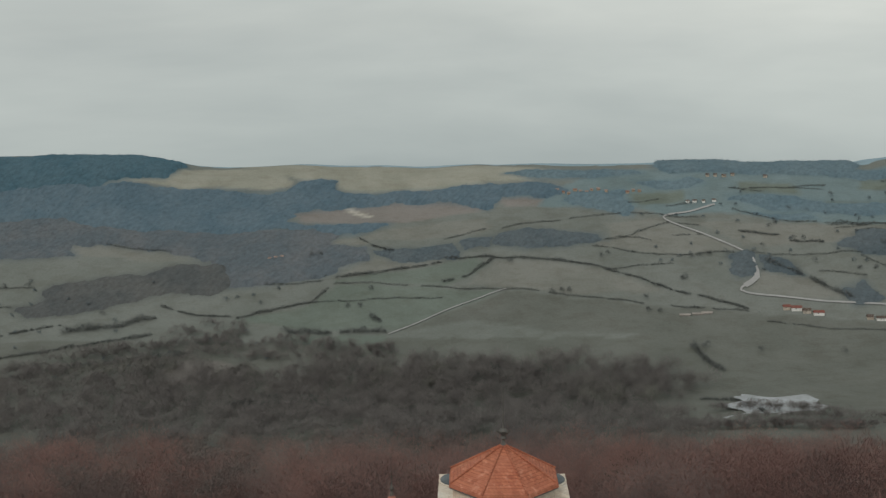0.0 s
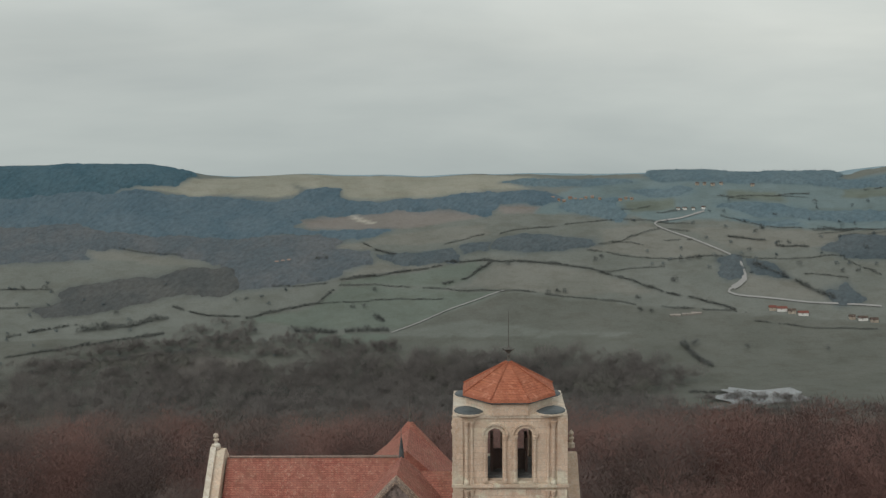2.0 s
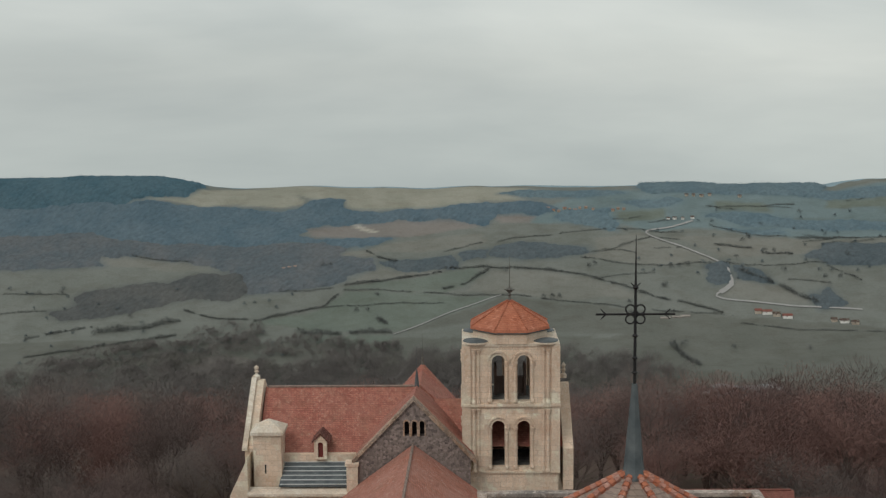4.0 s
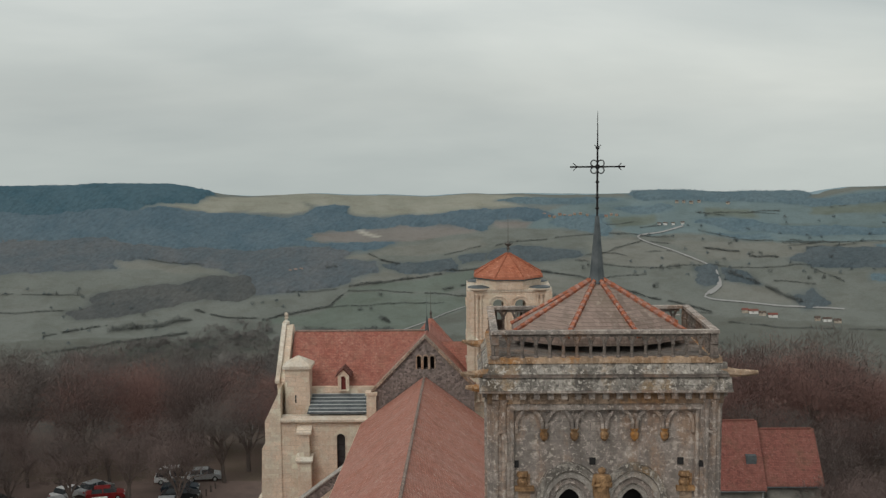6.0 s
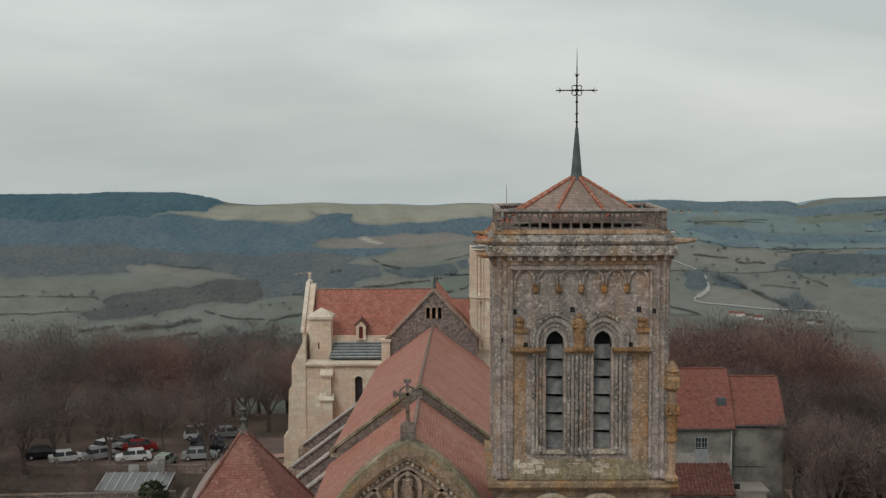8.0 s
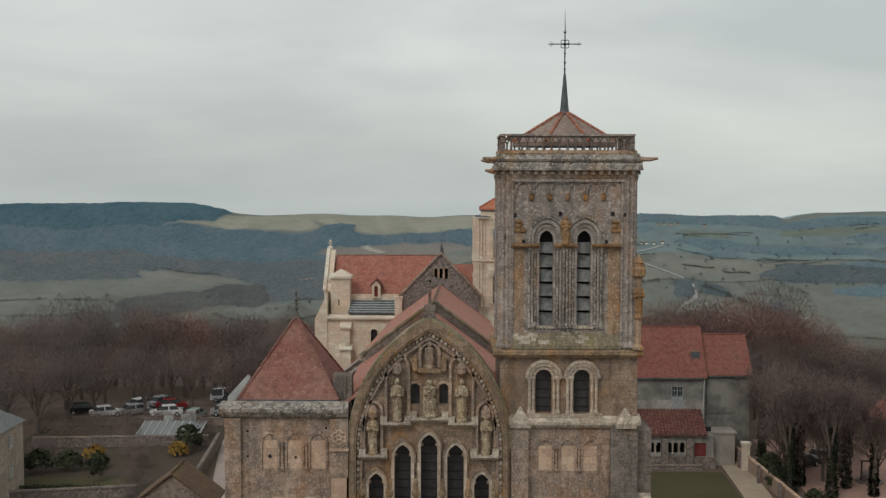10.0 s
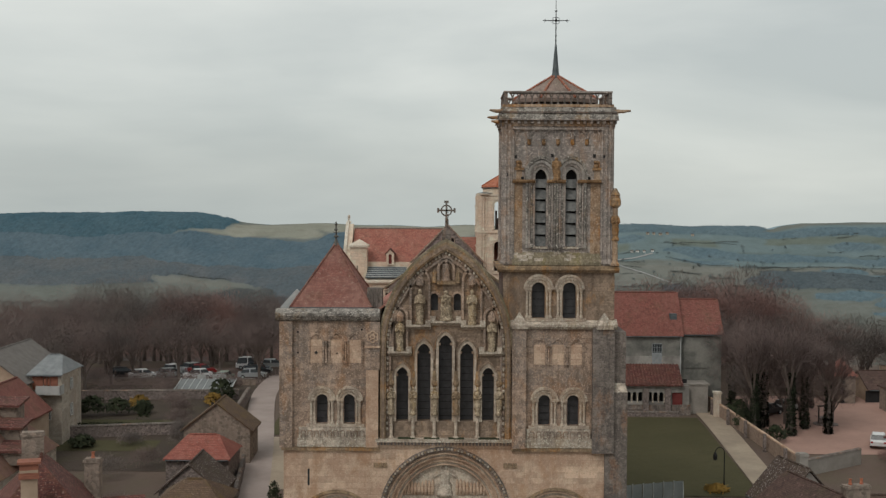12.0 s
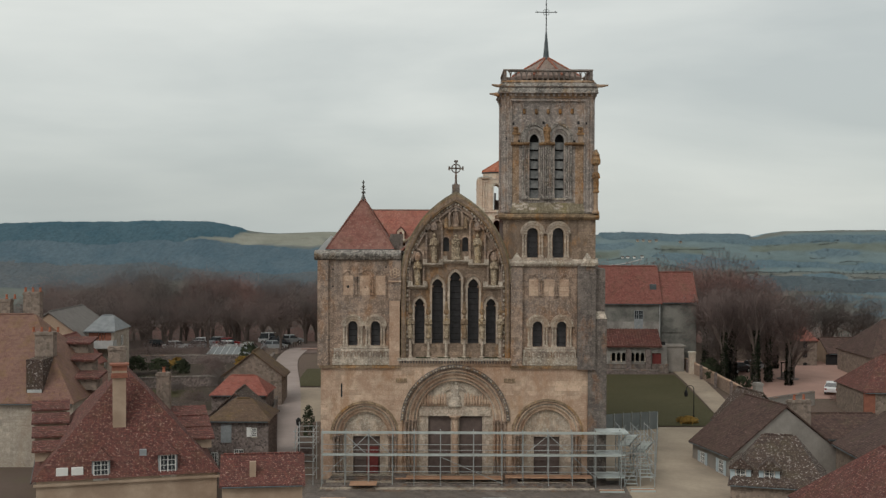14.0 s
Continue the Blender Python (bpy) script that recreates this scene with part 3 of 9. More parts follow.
HY, HZ = [a for a, b in HEIGHTS], [b for a, b in HEIGHTS]


def ground_z(x, y):
    z = sum(float(np.interp(y + d, HY, HZ)) for d in (-4, -2, 0, 2, 4)) / 5
    far = min(1.0, max(0.0, (y - 120) / 100))
    z += far * (1.3 * noise.noise(Vector((x / 38, y / 26, 0.3))) + 0.5 * noise.noise(Vector((x / 13, y / 10, 4.1))))
    west = min(1.0, max(0.0, (-62 - x) / 26)) * min(1.0, max(0.0, (y - 296) / 26)) * min(1.0, max(0.0, (420 - y) / 80))
    crest = min(1.0, max(0.0, (y - 305) / 19)) * min(1.0, max(0.0, (420 - y) / 60))
    return z + 2.2 * west + crest * float(np.interp(x, CREST_X, CREST_DZ))


# what grows where beyond the hill, far colours blued with haze: fields as outlines in plan, fitted to the camera's
# view, later ones over earlier ones
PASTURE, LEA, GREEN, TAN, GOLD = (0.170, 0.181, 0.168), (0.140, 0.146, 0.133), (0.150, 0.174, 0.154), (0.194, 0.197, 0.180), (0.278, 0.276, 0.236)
TEAL_HAZE, VINE, PALE, MAUVE_EARTH, HAZE_LAND = (0.162, 0.210, 0.220), (0.214, 0.199, 0.188), (0.44, 0.42, 0.37), (0.190, 0.206, 0.220), (0.26, 0.345, 0.395)
FIELDS = []


def lay(colour, outline):
    FIELDS.append((colour, outline))


lay(TEAL_HAZE, ((46.6, 324.9), (172.4, 325.3), (165.1, 302.6), (96.1, 302.3), (74.8, 307.1), (55.1, 306.9), (45.1, 311.5), (25, 310), (15.9, 313.2), (28.6, 317.8)))
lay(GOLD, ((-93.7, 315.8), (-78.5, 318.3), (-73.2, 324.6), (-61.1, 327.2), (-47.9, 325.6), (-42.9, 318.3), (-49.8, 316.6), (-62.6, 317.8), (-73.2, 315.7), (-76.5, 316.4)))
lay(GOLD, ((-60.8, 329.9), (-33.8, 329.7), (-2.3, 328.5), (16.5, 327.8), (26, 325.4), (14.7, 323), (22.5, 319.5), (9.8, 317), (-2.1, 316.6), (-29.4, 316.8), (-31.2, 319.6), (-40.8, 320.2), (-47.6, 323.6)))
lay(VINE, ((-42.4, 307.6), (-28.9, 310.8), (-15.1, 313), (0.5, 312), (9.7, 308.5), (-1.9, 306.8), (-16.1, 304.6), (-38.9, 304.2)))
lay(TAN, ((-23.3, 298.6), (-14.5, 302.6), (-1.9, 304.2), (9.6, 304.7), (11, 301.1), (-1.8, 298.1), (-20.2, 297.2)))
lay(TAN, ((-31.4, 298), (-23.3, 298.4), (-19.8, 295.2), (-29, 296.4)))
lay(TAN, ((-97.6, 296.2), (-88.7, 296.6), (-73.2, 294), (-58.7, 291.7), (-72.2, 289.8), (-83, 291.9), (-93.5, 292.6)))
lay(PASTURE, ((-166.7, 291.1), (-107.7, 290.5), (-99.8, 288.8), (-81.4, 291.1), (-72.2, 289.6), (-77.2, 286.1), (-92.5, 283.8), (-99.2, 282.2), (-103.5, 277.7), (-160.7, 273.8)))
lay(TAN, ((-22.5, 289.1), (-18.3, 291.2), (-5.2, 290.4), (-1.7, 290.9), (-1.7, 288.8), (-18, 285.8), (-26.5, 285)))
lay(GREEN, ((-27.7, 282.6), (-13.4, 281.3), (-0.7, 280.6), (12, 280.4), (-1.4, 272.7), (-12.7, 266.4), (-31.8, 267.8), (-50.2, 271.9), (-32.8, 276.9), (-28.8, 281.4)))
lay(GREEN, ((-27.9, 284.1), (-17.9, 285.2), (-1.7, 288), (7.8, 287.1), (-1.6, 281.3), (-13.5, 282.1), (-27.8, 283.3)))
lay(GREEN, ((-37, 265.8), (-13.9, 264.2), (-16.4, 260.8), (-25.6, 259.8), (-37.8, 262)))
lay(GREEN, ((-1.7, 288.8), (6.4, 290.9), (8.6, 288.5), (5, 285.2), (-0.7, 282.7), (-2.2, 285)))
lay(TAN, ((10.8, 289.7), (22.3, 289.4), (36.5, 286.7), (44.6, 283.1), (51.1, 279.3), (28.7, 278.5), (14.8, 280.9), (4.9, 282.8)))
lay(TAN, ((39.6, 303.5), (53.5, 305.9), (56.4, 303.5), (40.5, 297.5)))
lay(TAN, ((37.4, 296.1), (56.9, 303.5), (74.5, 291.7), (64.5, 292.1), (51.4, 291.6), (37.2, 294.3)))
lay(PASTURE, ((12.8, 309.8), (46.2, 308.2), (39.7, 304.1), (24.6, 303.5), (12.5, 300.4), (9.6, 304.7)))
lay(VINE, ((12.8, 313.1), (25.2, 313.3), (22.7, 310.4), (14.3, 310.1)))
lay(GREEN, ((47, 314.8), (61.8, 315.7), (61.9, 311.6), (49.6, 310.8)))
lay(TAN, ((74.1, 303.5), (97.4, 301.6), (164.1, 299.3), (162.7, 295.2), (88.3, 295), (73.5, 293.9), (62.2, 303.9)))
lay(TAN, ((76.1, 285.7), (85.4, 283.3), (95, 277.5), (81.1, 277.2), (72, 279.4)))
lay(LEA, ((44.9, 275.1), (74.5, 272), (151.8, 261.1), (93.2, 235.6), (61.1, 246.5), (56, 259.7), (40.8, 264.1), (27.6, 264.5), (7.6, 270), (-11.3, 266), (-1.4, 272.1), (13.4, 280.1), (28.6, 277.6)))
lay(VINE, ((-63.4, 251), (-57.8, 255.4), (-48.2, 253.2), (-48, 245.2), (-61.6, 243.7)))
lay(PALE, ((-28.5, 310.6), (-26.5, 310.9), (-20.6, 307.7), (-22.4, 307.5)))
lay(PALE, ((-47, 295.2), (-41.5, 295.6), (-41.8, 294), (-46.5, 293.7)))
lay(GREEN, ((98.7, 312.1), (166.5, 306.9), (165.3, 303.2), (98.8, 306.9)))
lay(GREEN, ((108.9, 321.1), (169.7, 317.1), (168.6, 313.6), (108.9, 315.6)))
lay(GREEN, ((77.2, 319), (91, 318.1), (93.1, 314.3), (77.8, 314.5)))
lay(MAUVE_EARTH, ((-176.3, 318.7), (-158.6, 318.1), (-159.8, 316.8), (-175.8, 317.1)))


def within(outline, px, py):
    """How far points lie inside an outline (negative: outside), in metres."""
    inside, near = np.zeros(len(px), bool), np.full(len(px), 1e9)
    for (ax, ay), (bx, by) in zip(outline, outline[1:] + outline[:1]):
        ex, ey = bx - ax, by - ay
        t = np.clip(((px - ax) * ex + (py - ay) * ey) / (ex * ex + ey * ey + 1e-9), 0, 1)
        near = np.minimum(near, np.hypot(px - ax - t * ex, py - ay - t * ey))
        if ey:
            inside ^= ((ay > py) != (by > py)) & (px < ax + ex * (py - ay) / ey)
    return np.where(inside, near, -near)


def frayed(xs, ys, amount):
    """The same points, pushed about a little, so that outlines run unevenly."""
    dx = np.array([noise.noise(Vector((x / 7, y / 4, 7.7))) + 0.5 * noise.noise(Vector((x / 2.4, y / 2, 1.7))) for x, y in zip(xs, ys)])
    dy = np.array([noise.noise(Vector((x / 8, y / 6, 2.2))) + 0.5 * noise.noise(Vector((x / 2.4, y / 2, 5.2))) for x, y in zip(xs, ys)])
    return xs + 1.6 * amount * dx, ys + 0.8 * amount * dy


bm = bmesh.new()
gx = sorted(set([-900, -700, -520, -400] + [-320 + 8 * i for i in range(16)] + [-190 + 1.25 * i for i in range(305)] + [200 + 8 * i for i in range(15)] + [400, 520, 700, 900]))
gy = sorted(set([-400, -300, -220, -160] + [-120 + 6 * i for i in range(30)] + [60 + 4 * i for i in range(33)] + [190 + 0.9 * i for i in range(172)] + [350, 360, 380, 420, 500, 650, 900, 1200]))
grid = [[bm.verts.new((x, y, ground_z(x, y))) for x in gx] for y in gy]
for j in range(len(gy) - 1):
    for i in range(len(gx) - 1):
        bm.faces.new((grid[j][i], grid[j][i + 1], grid[j + 1][i + 1], grid[j + 1][i]))
ground = structure("ground", bm, EARTH, "rolling winter farmland and bare earth", "ground", True)
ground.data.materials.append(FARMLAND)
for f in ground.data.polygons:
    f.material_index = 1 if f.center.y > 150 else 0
vx, vy = np.array([v.co.x for v in ground.data.vertices]), np.array([v.co.y for v in ground.data.vertices])
fx, fy = frayed(vx, vy, 0.7)
# land turns paler and bluer with distance: haze painted into the colour
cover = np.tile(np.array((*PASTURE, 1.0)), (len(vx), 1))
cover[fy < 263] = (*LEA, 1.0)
cover[fy > 329.5] = (*HAZE_LAND, 1.0)
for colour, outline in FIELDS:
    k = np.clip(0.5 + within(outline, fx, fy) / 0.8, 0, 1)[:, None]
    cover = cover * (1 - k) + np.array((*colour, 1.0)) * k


def patch(name, x0, x1, y0, y1, mat, label, lift=0.06, skew=0.0, step=3.0, category="ground", sheet=None, wobble=0.0):
    """A sheet that lies on the ground between x0..x1 and y0..y1; skew shifts its far end in x."""
    bm = bmesh.new()
    nx, ny = max(2, int(abs(x1 - x0) / step) + 1), max(2, int(abs(y1 - y0) / step) + 1)
    rows = []
    for j in range(ny + 1):
        v = j / ny
        rows.append([])
        for i in range(nx + 1):
            x, y = x0 + (x1 - x0) * i / nx + skew * v, y0 + (y1 - y0) * v
            if wobble:
                x, y = x + wobble * 2.2 * noise.noise(Vector((x / 15, y / 3.5, 7.7))), y + wobble * noise.noise(Vector((x / 7, y / 9, 2.2)))
            rows[-1].append(bm.verts.new((x, y, (ground_z(x, y) if sheet is None else sheet) + lift)))
    for j in range(ny):
        for i in range(nx):
            bm.faces.new((rows[j][i], rows[j][i + 1], rows[j + 1][i + 1], rows[j + 1][i]))
    return structure(name, bm, mat, label, category, True)


def strip(name, points, width, mat, label, lift=0.08, category="road", step=1.5):
    """A track of even width along a smooth line through points in plan."""
    line = []
    for k in range(len(points) - 1):
        p0, p1, p2, p3 = (Vector(points[min(max(k + o, 0), len(points) - 1)]) for o in (-1, 0, 1, 2))
        n = max(2, int((p2 - p1).length / step))
        for i in range(n):
            t = i / n
            line.append(0.5 * (2 * p1 + (p2 - p0) * t + (2 * p0 - 5 * p1 + 4 * p2 - p3) * t * t + (3 * p1 - p0 - 3 * p2 + p3) * t ** 3))
    line.append(Vector(points[-1]))
    bm = bmesh.new()
    last = None
    for k, p in enumerate(line):
        d = (line[min(k + 1, len(line) - 1)] - line[max(k - 1, 0)]).normalized()
        s = Vector((-d.y, d.x)) * width / 2
        row = [bm.verts.new((q.x, q.y, ground_z(q.x, q.y) + lift)) for q in (p - s, p, p + s)]
        if last:
            for a in (0, 1):
                bm.faces.new((last[a], last[a + 1], row[a + 1], row[a]))
        last = row
    return structure(name, bm, mat, label, category, True)

# ---------------------------------------------------------------- west front of the church
front = thing("church_facade", (0, 0, 0), "weathered limestone west front with carved gable, portals and tall windows", "church facade")


def glazing(name, bm_loop, y, parent, mat=None, bars=True, label="dark leaded glass"):
    """A leaded pane set back in an opening, with saddle bars across it."""
    bm = bmesh.new()
    bm.faces.new([bm.verts.new((x, y, z)) for x, z in bm_loop])
    bmesh.ops.triangulate(bm, faces=bm.faces)
    pane = part(name, bm, mat or GLASS, parent, label)
    if bars:
        xs, zs = [p[0] for p in bm_loop], [p[1] for p in bm_loop]
        z = min(zs) + 0.35
        while z < max(zs) - 0.6:
            part("saddle_bar", boxes((min(xs), max(xs), y - 0.05, y - 0.015, z, z + 0.035)), IRON, pane)
            z += 0.55
    return pane


def paired_window(parent, x1, x2, w, z0, zs, mat, y=0.0, depth=0.55):
    """Mouldings, shafts, sill and glass of two round-headed windows side by side."""
    for cx in (x1, x2):
        part("arch_moulding", ring(bmesh.new(), cx, zs, w + 0.02, w + 0.42, y - 0.08, y + 0.2), mat, parent)
        part("arch_moulding", ring(bmesh.new(), cx, zs, w + 0.48, w + 0.86, y - 0.18, y + 0.05), mat, parent)
        part("arch_hood", ring(bmesh.new(), cx, zs, w + 0.90, w + 1.28, y - 0.26, y + 0.05), mat, parent)
        glazing("window_glass", arch(cx, w + 0.06, z0 - 0.02, zs), y + depth, parent)
        for s in (-1, 1):
            part("window_shaft", column(bmesh.new(), cx + s * (w / 2 + 0.15), y - 0.02, z0, zs + 0.02, 0.1), mat, parent)
            part("window_shaft", column(bmesh.new(), cx + s * (w / 2 + 0.38), y - 0.12, z0, zs + 0.02, 0.1), mat, parent)
    several("window_impost", [(x1 - w / 2 - 0.6, x1 - w / 2 - 0.02, y - 0.16, y + 0.1, zs - 0.02, zs + 0.14), (x1 + w / 2 + 0.02, x2 - w / 2 - 0.02, y - 0.16, y + 0.1, zs - 0.02, zs + 0.14),
         (x2 + w / 2 + 0.02, x2 + w / 2 + 0.6, y - 0.16, y + 0.1, zs - 0.02, zs + 0.14)], mat, parent)
    part("window_sill", boxes((x1 - w / 2 - 0.75, x2 + w / 2 + 0.75, y - 0.22, y + 0.1, z0 - 0.22, z0)), mat, parent)


def blind_arcade(parent, xs, w, z0, zs, mat, y=0.0, point=0.25):
    for cx in xs:
        part("blind_arch", ring(bmesh.new(), cx, zs, w, w + 0.26, y - 0.1, y + 0.06, point, 8, zs - z0), mat, parent)
    for a, b in zip(xs, xs[1:]):
        part("blind_shaft", column(bmesh.new(), (a + b) / 2, y - 0.1, z0, zs + 0.05, 0.075), mat, parent)


# lower storey with three portals
CP, LP, RP = (0.05, 9.5, 5.45), (-8.3, 6.0, 4.05), (8.6, 6.3, 4.15)
low = wall(bmesh.new(), rect(-12.4, 12.9, -1.5, 10.6), [arch(CP[0], CP[1], -1.4, CP[2], 0.04, 14), arch(LP[0], LP[1], -1.4, LP[2], 0, 12), arch(RP[0], RP[1], -1.4, RP[2], 0, 12)], 0.0, 1.9)
part("portal_wall", low, STONE_LOW, front, "pale cleaned limestone portal wall")


def portal(cx, span, spring, steps, door_spans, door_top, tymp_mat, parent):
    w = span
    for k in range(steps):
        inner = w - 0.62 if k else w - 0.5
        y0 = 0.05 + 0.2 * k
        part("archivolt", ring(bmesh.new(), cx, spring, inner, w + 0.04, y0, y0 + 0.5, 0.03, 14), (STONE_FRONT, STONE_ARCH, STONE_LOW, STONE_ARCH)[k], parent)
        part("archivolt_roll", bead_arch(cx, spring, inner + 0.08, y0 - 0.02, 0.075), STONE_LOW, parent)
        for s in (-1, 1):
            part("jamb", boxes((cx + s * w / 2 + 0.02 if s < 0 else cx + inner / 2, cx - inner / 2 if s < 0 else cx + w / 2 - 0.02, y0, y0 + 0.5, -0.9, spring)), STONE_LOW, parent)
            part("jamb_shaft", column(bmesh.new(), cx + s * (inner / 2 + 0.12), y0 - 0.06, 0.5, spring, 0.12), STONE_FRONT, parent)
        w = inner
    y = 0.1 + 0.2 * steps
    solid = wall(bmesh.new(), arch(cx, w + 0.1, -1.2, spring, 0.03, 12), [rect(a, b, -1.1, door_top) for a, b in door_spans], y, y + 0.4)
    part("tympanum", solid, tymp_mat, parent, "pale carved stone tympanum")
    for a, b in door_spans:
        leaf = part("door_leaf", boxes((a - 0.05, b + 0.05, y + 0.3, y + 0.38, -0.9, door_top + 0.05)), DOOR_OAK, parent, "worn brown oak door")
        part("door_rail", boxes(*[(a + 0.02, b - 0.02, y + 0.25, y + 0.30, z, z + 0.14) for z in (0.4, 1.6, 2.8, door_top - 0.3)], ((a + b) / 2 - 0.03, (a + b) / 2 + 0.03, y + 0.25, y + 0.30, -0.8, door_top)), DOOR_OAK, leaf)
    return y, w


def bead_arch(cx, spring, span, y, r, point=0.03, n=18):
    bm = bmesh.new()
    pts = arch_curve(cx, span, spring, point, n)
    rows = []
    for k, (px, pz) in enumerate(pts):
        u = Vector((px - cx, 0, pz - spring + 0.001)).normalized()
        rows.append([bm.verts.new(Vector((px, y, pz)) + r * (math.cos(a) * u + Vector((0, math.sin(a), 0)))) for a in (math.tau * q / 6 for q in range(6))])
    for a, b in zip(rows, rows[1:]):
        for k in range(6):
            bm.faces.new((a[k], a[(k + 1) % 6], b[(k + 1) % 6], b[k]))
    bm.faces.new(rows[0])
    bm.faces.new(rows[-1][::-1])
    bmesh.ops.recalc_face_normals(bm, faces=bm.faces)
    return bm


ty, _ = portal(*CP, 4, ((-2.45, -0.35), (0.45, 2.6)), 5.75, STONE_ARCH, front)
portal(*LP, 3, ((-9.45, -6.95),), 3.9, STONE_ARCH, front)
portal(*RP, 3, ((7.4, 9.8),), 3.9, STONE_ARCH, front)
part("red_door_leaf", boxes((-8.2, -7.1, 0.88, 0.94, 0.1, 2.9)), DOOR_RED, front, "dark red painted door leaf")
# outer hood of the great portal, with beads
part("portal_hood", ring(bmesh.new(), CP[0], CP[2], CP[1] + 0.02, CP[1] + 0.62, -0.2, 0.05, 0.04, 16), STONE_DARK, front)
pts = arch_curve(CP[0], CP[1] + 0.3, CP[2], 0.04, 30)
for k, (px, pz) in enumerate(pts):
    part("hood_bead", boxes((px - 0.075, px + 0.075, -0.3, -0.15, pz - 0.075, pz + 0.075)), STONE_WHITE if k % 3 else STONE_RUST, front)
for cx, span, spring in (LP, RP):
    part("portal_hood", ring(bmesh.new(), cx, spring, span + 0.02, span + 0.45, -0.12, 0.05, 0.0, 14, 0.35), STONE_RUST, front)
# carved figures of the tympanum, in relief
rel = bmesh.new()
lathe(rel, [(0.62, 6.6), (0.66, 6.8), (0.5, 7.2), (0.58, 7.5), (0.36, 7.75), (0.34, 8.2), (0.46, 8.45), (0.14, 8.62), (0.21, 8.75), (0.2, 8.98), (0.02, 9.1)], 0.05, ty, 12)
for s_ in (-1, 1):
    tube(rel, (0.05 + s_ * 0.4, ty - 0.1, 8.4), (0.05 + s_ * 0.95, ty - 0.12, 8.05), 0.13, 0.1, 6)
for v in rel.verts:
    v.co.y = ty - 0.02 + (v.co.y - ty) * 0.32
part("relief_centre", rel, STONE_WHITE, front, smooth=True)
part("relief_halo", hoop(bmesh.new(), 0.05, ty - 0.02, 8.85, 0.34, 0.05), STONE_WHITE, front)
random.seed(4)
for s in (-1, 1):
    for k in range(9):
        x = 0.05 + s * (0.95 + 0.27 * k)
        h = (1.35 - 0.055 * k) * random.uniform(0.85, 1.1)
        rel = bmesh.new()
        lathe(rel, [(0.12, 6.7), (0.145, 6.7 + h * 0.5), (0.1, 6.7 + h * 0.72), (0.12, 6.7 + h * 0.82), (0.02, 6.7 + h)], x, ty - 0.01, 7)
        part("relief_figure", rel, STONE_LOW, front, smooth=True)
part("lintel", boxes((-3.3, 3.4, ty - 0.14, ty + 0.02, 5.8, 6.35)), STONE_ARCH, front)
part("trumeau", column(bmesh.new(), 0.05, ty - 0.1, -0.3, 5.8, 0.3), STONE_LOW, front)
# roundels, slit, storey band
for cx in (-4.95, 5.05):
    for k in range(3):
        part("roundel", boxes((cx - 0.5 + 0.36 * k, cx - 0.2 + 0.36 * k, -0.1, 0.02, 9.05, 9.4)), STONE_RUST, front)
part("slit_window", boxes((-10.55, -10.4, -0.012, 0.05, 7.6, 8.9)), DARK, front)
several("pier", [(-5.2, -4.85, -0.18, 0.0, -1.4, 5.3), (4.95, 5.3, -0.18, 0.0, -1.4, 5.3)], STONE_LOW, front)
several("string_course", [(-12.55, -5.0, -0.22, 0.1, 10.35, 10.62), (5.1, 13.0, -0.22, 0.1, 10.35, 10.62)], STONE_RUST, front)
part("storey_ledge", boxes((-5.3, 5.3, -0.4, 0.4, 11.05, 11.3)), STONE_WHITE, front, "whitened ledge with moss")
several("ledge_moss", [(-3.6, -2.3, -0.36, 0.2, 11.3, 11.36), (-1.6, -0.4, -0.36, 0.2, 11.3, 11.35), (0.3, 1.5, -0.36, 0.2, 11.3, 11.35), (2.6, 4.2, -0.36, 0.2, 11.3, 11.36)], SHRUB, front)
part("ledge_band", boxes((-5.2, 5.2, -0.12, 0.4, 10.58, 11.05)), STONE_LOW, front)
for k in range(40):
    x = -5.1 + 10.2 * k / 39
    part("ledge_corbel", boxes((x - 0.07, x + 0.07, -0.34, -0.1, 10.82, 11.05)), STONE_DARK, front)

# middle storey, north bay
north = wall(bmesh.new(), rect(-12.3, -5.1, 10.6, 20.5), [arch(-9.45, 0.86, 12.4, 14.25), arch(-7.35, 0.86, 12.4, 14.25)], 0.0, 1.2)
part("north_bay_wall", north, STONE_FRONT, front)
paired_window(front, -9.45, -7.35, 0.86, 12.4, 14.25, STONE_ARCH)
several("parapet_panel", [(-11.2, -6.05, -0.2, 0.02, 11.3, 12.15), (-11.3, -6.0, -0.28, 0.02, 10.65, 11.3)], STONE_WHITE, front)
for k in range(10):
    part("panel_arch", ring(bmesh.new(), -10.85 + 0.5 * k, 11.75, 0.26, 0.4, -0.27, -0.15, 0, 5, 0.35), STONE_FRONT, front)
blind_arcade(front, (-9.9, -8.35, -6.9), 0.95, 17.1, 18.75, STONE_FRONT)
several("arcade_plaster", [*[(x - 0.46, x + 0.46, -0.012, 0.05, 17.1, 18.9) for x in (-9.9, -8.35, -6.9)]], STONE_LOW, front)
part("corner_pier", boxes((-12.7, -11.7, -0.25, 1.2, 10.6, 20.3)), STONE_FRONT, front)
part("pale_pilaster", boxes((-6.05, -5.1, -0.3, 0.3, 10.62, 16.6)), STONE_LOW, front, "pale repaired limestone pilaster")
part("quatrefoil_panel", boxes((-6.1, -5.0, -0.32, 0.3, 16.6, 20.3)), STONE_FRONT, front)
for k in range(6):
    a = math.tau * (k + 0.5) / 6
    part("quatrefoil_lobe", hoop(bmesh.new(), -5.55 + 0.29 * math.cos(a), -0.33, 19.15 + 0.29 * math.sin(a), 0.15, 0.05), STONE_LOW, front)
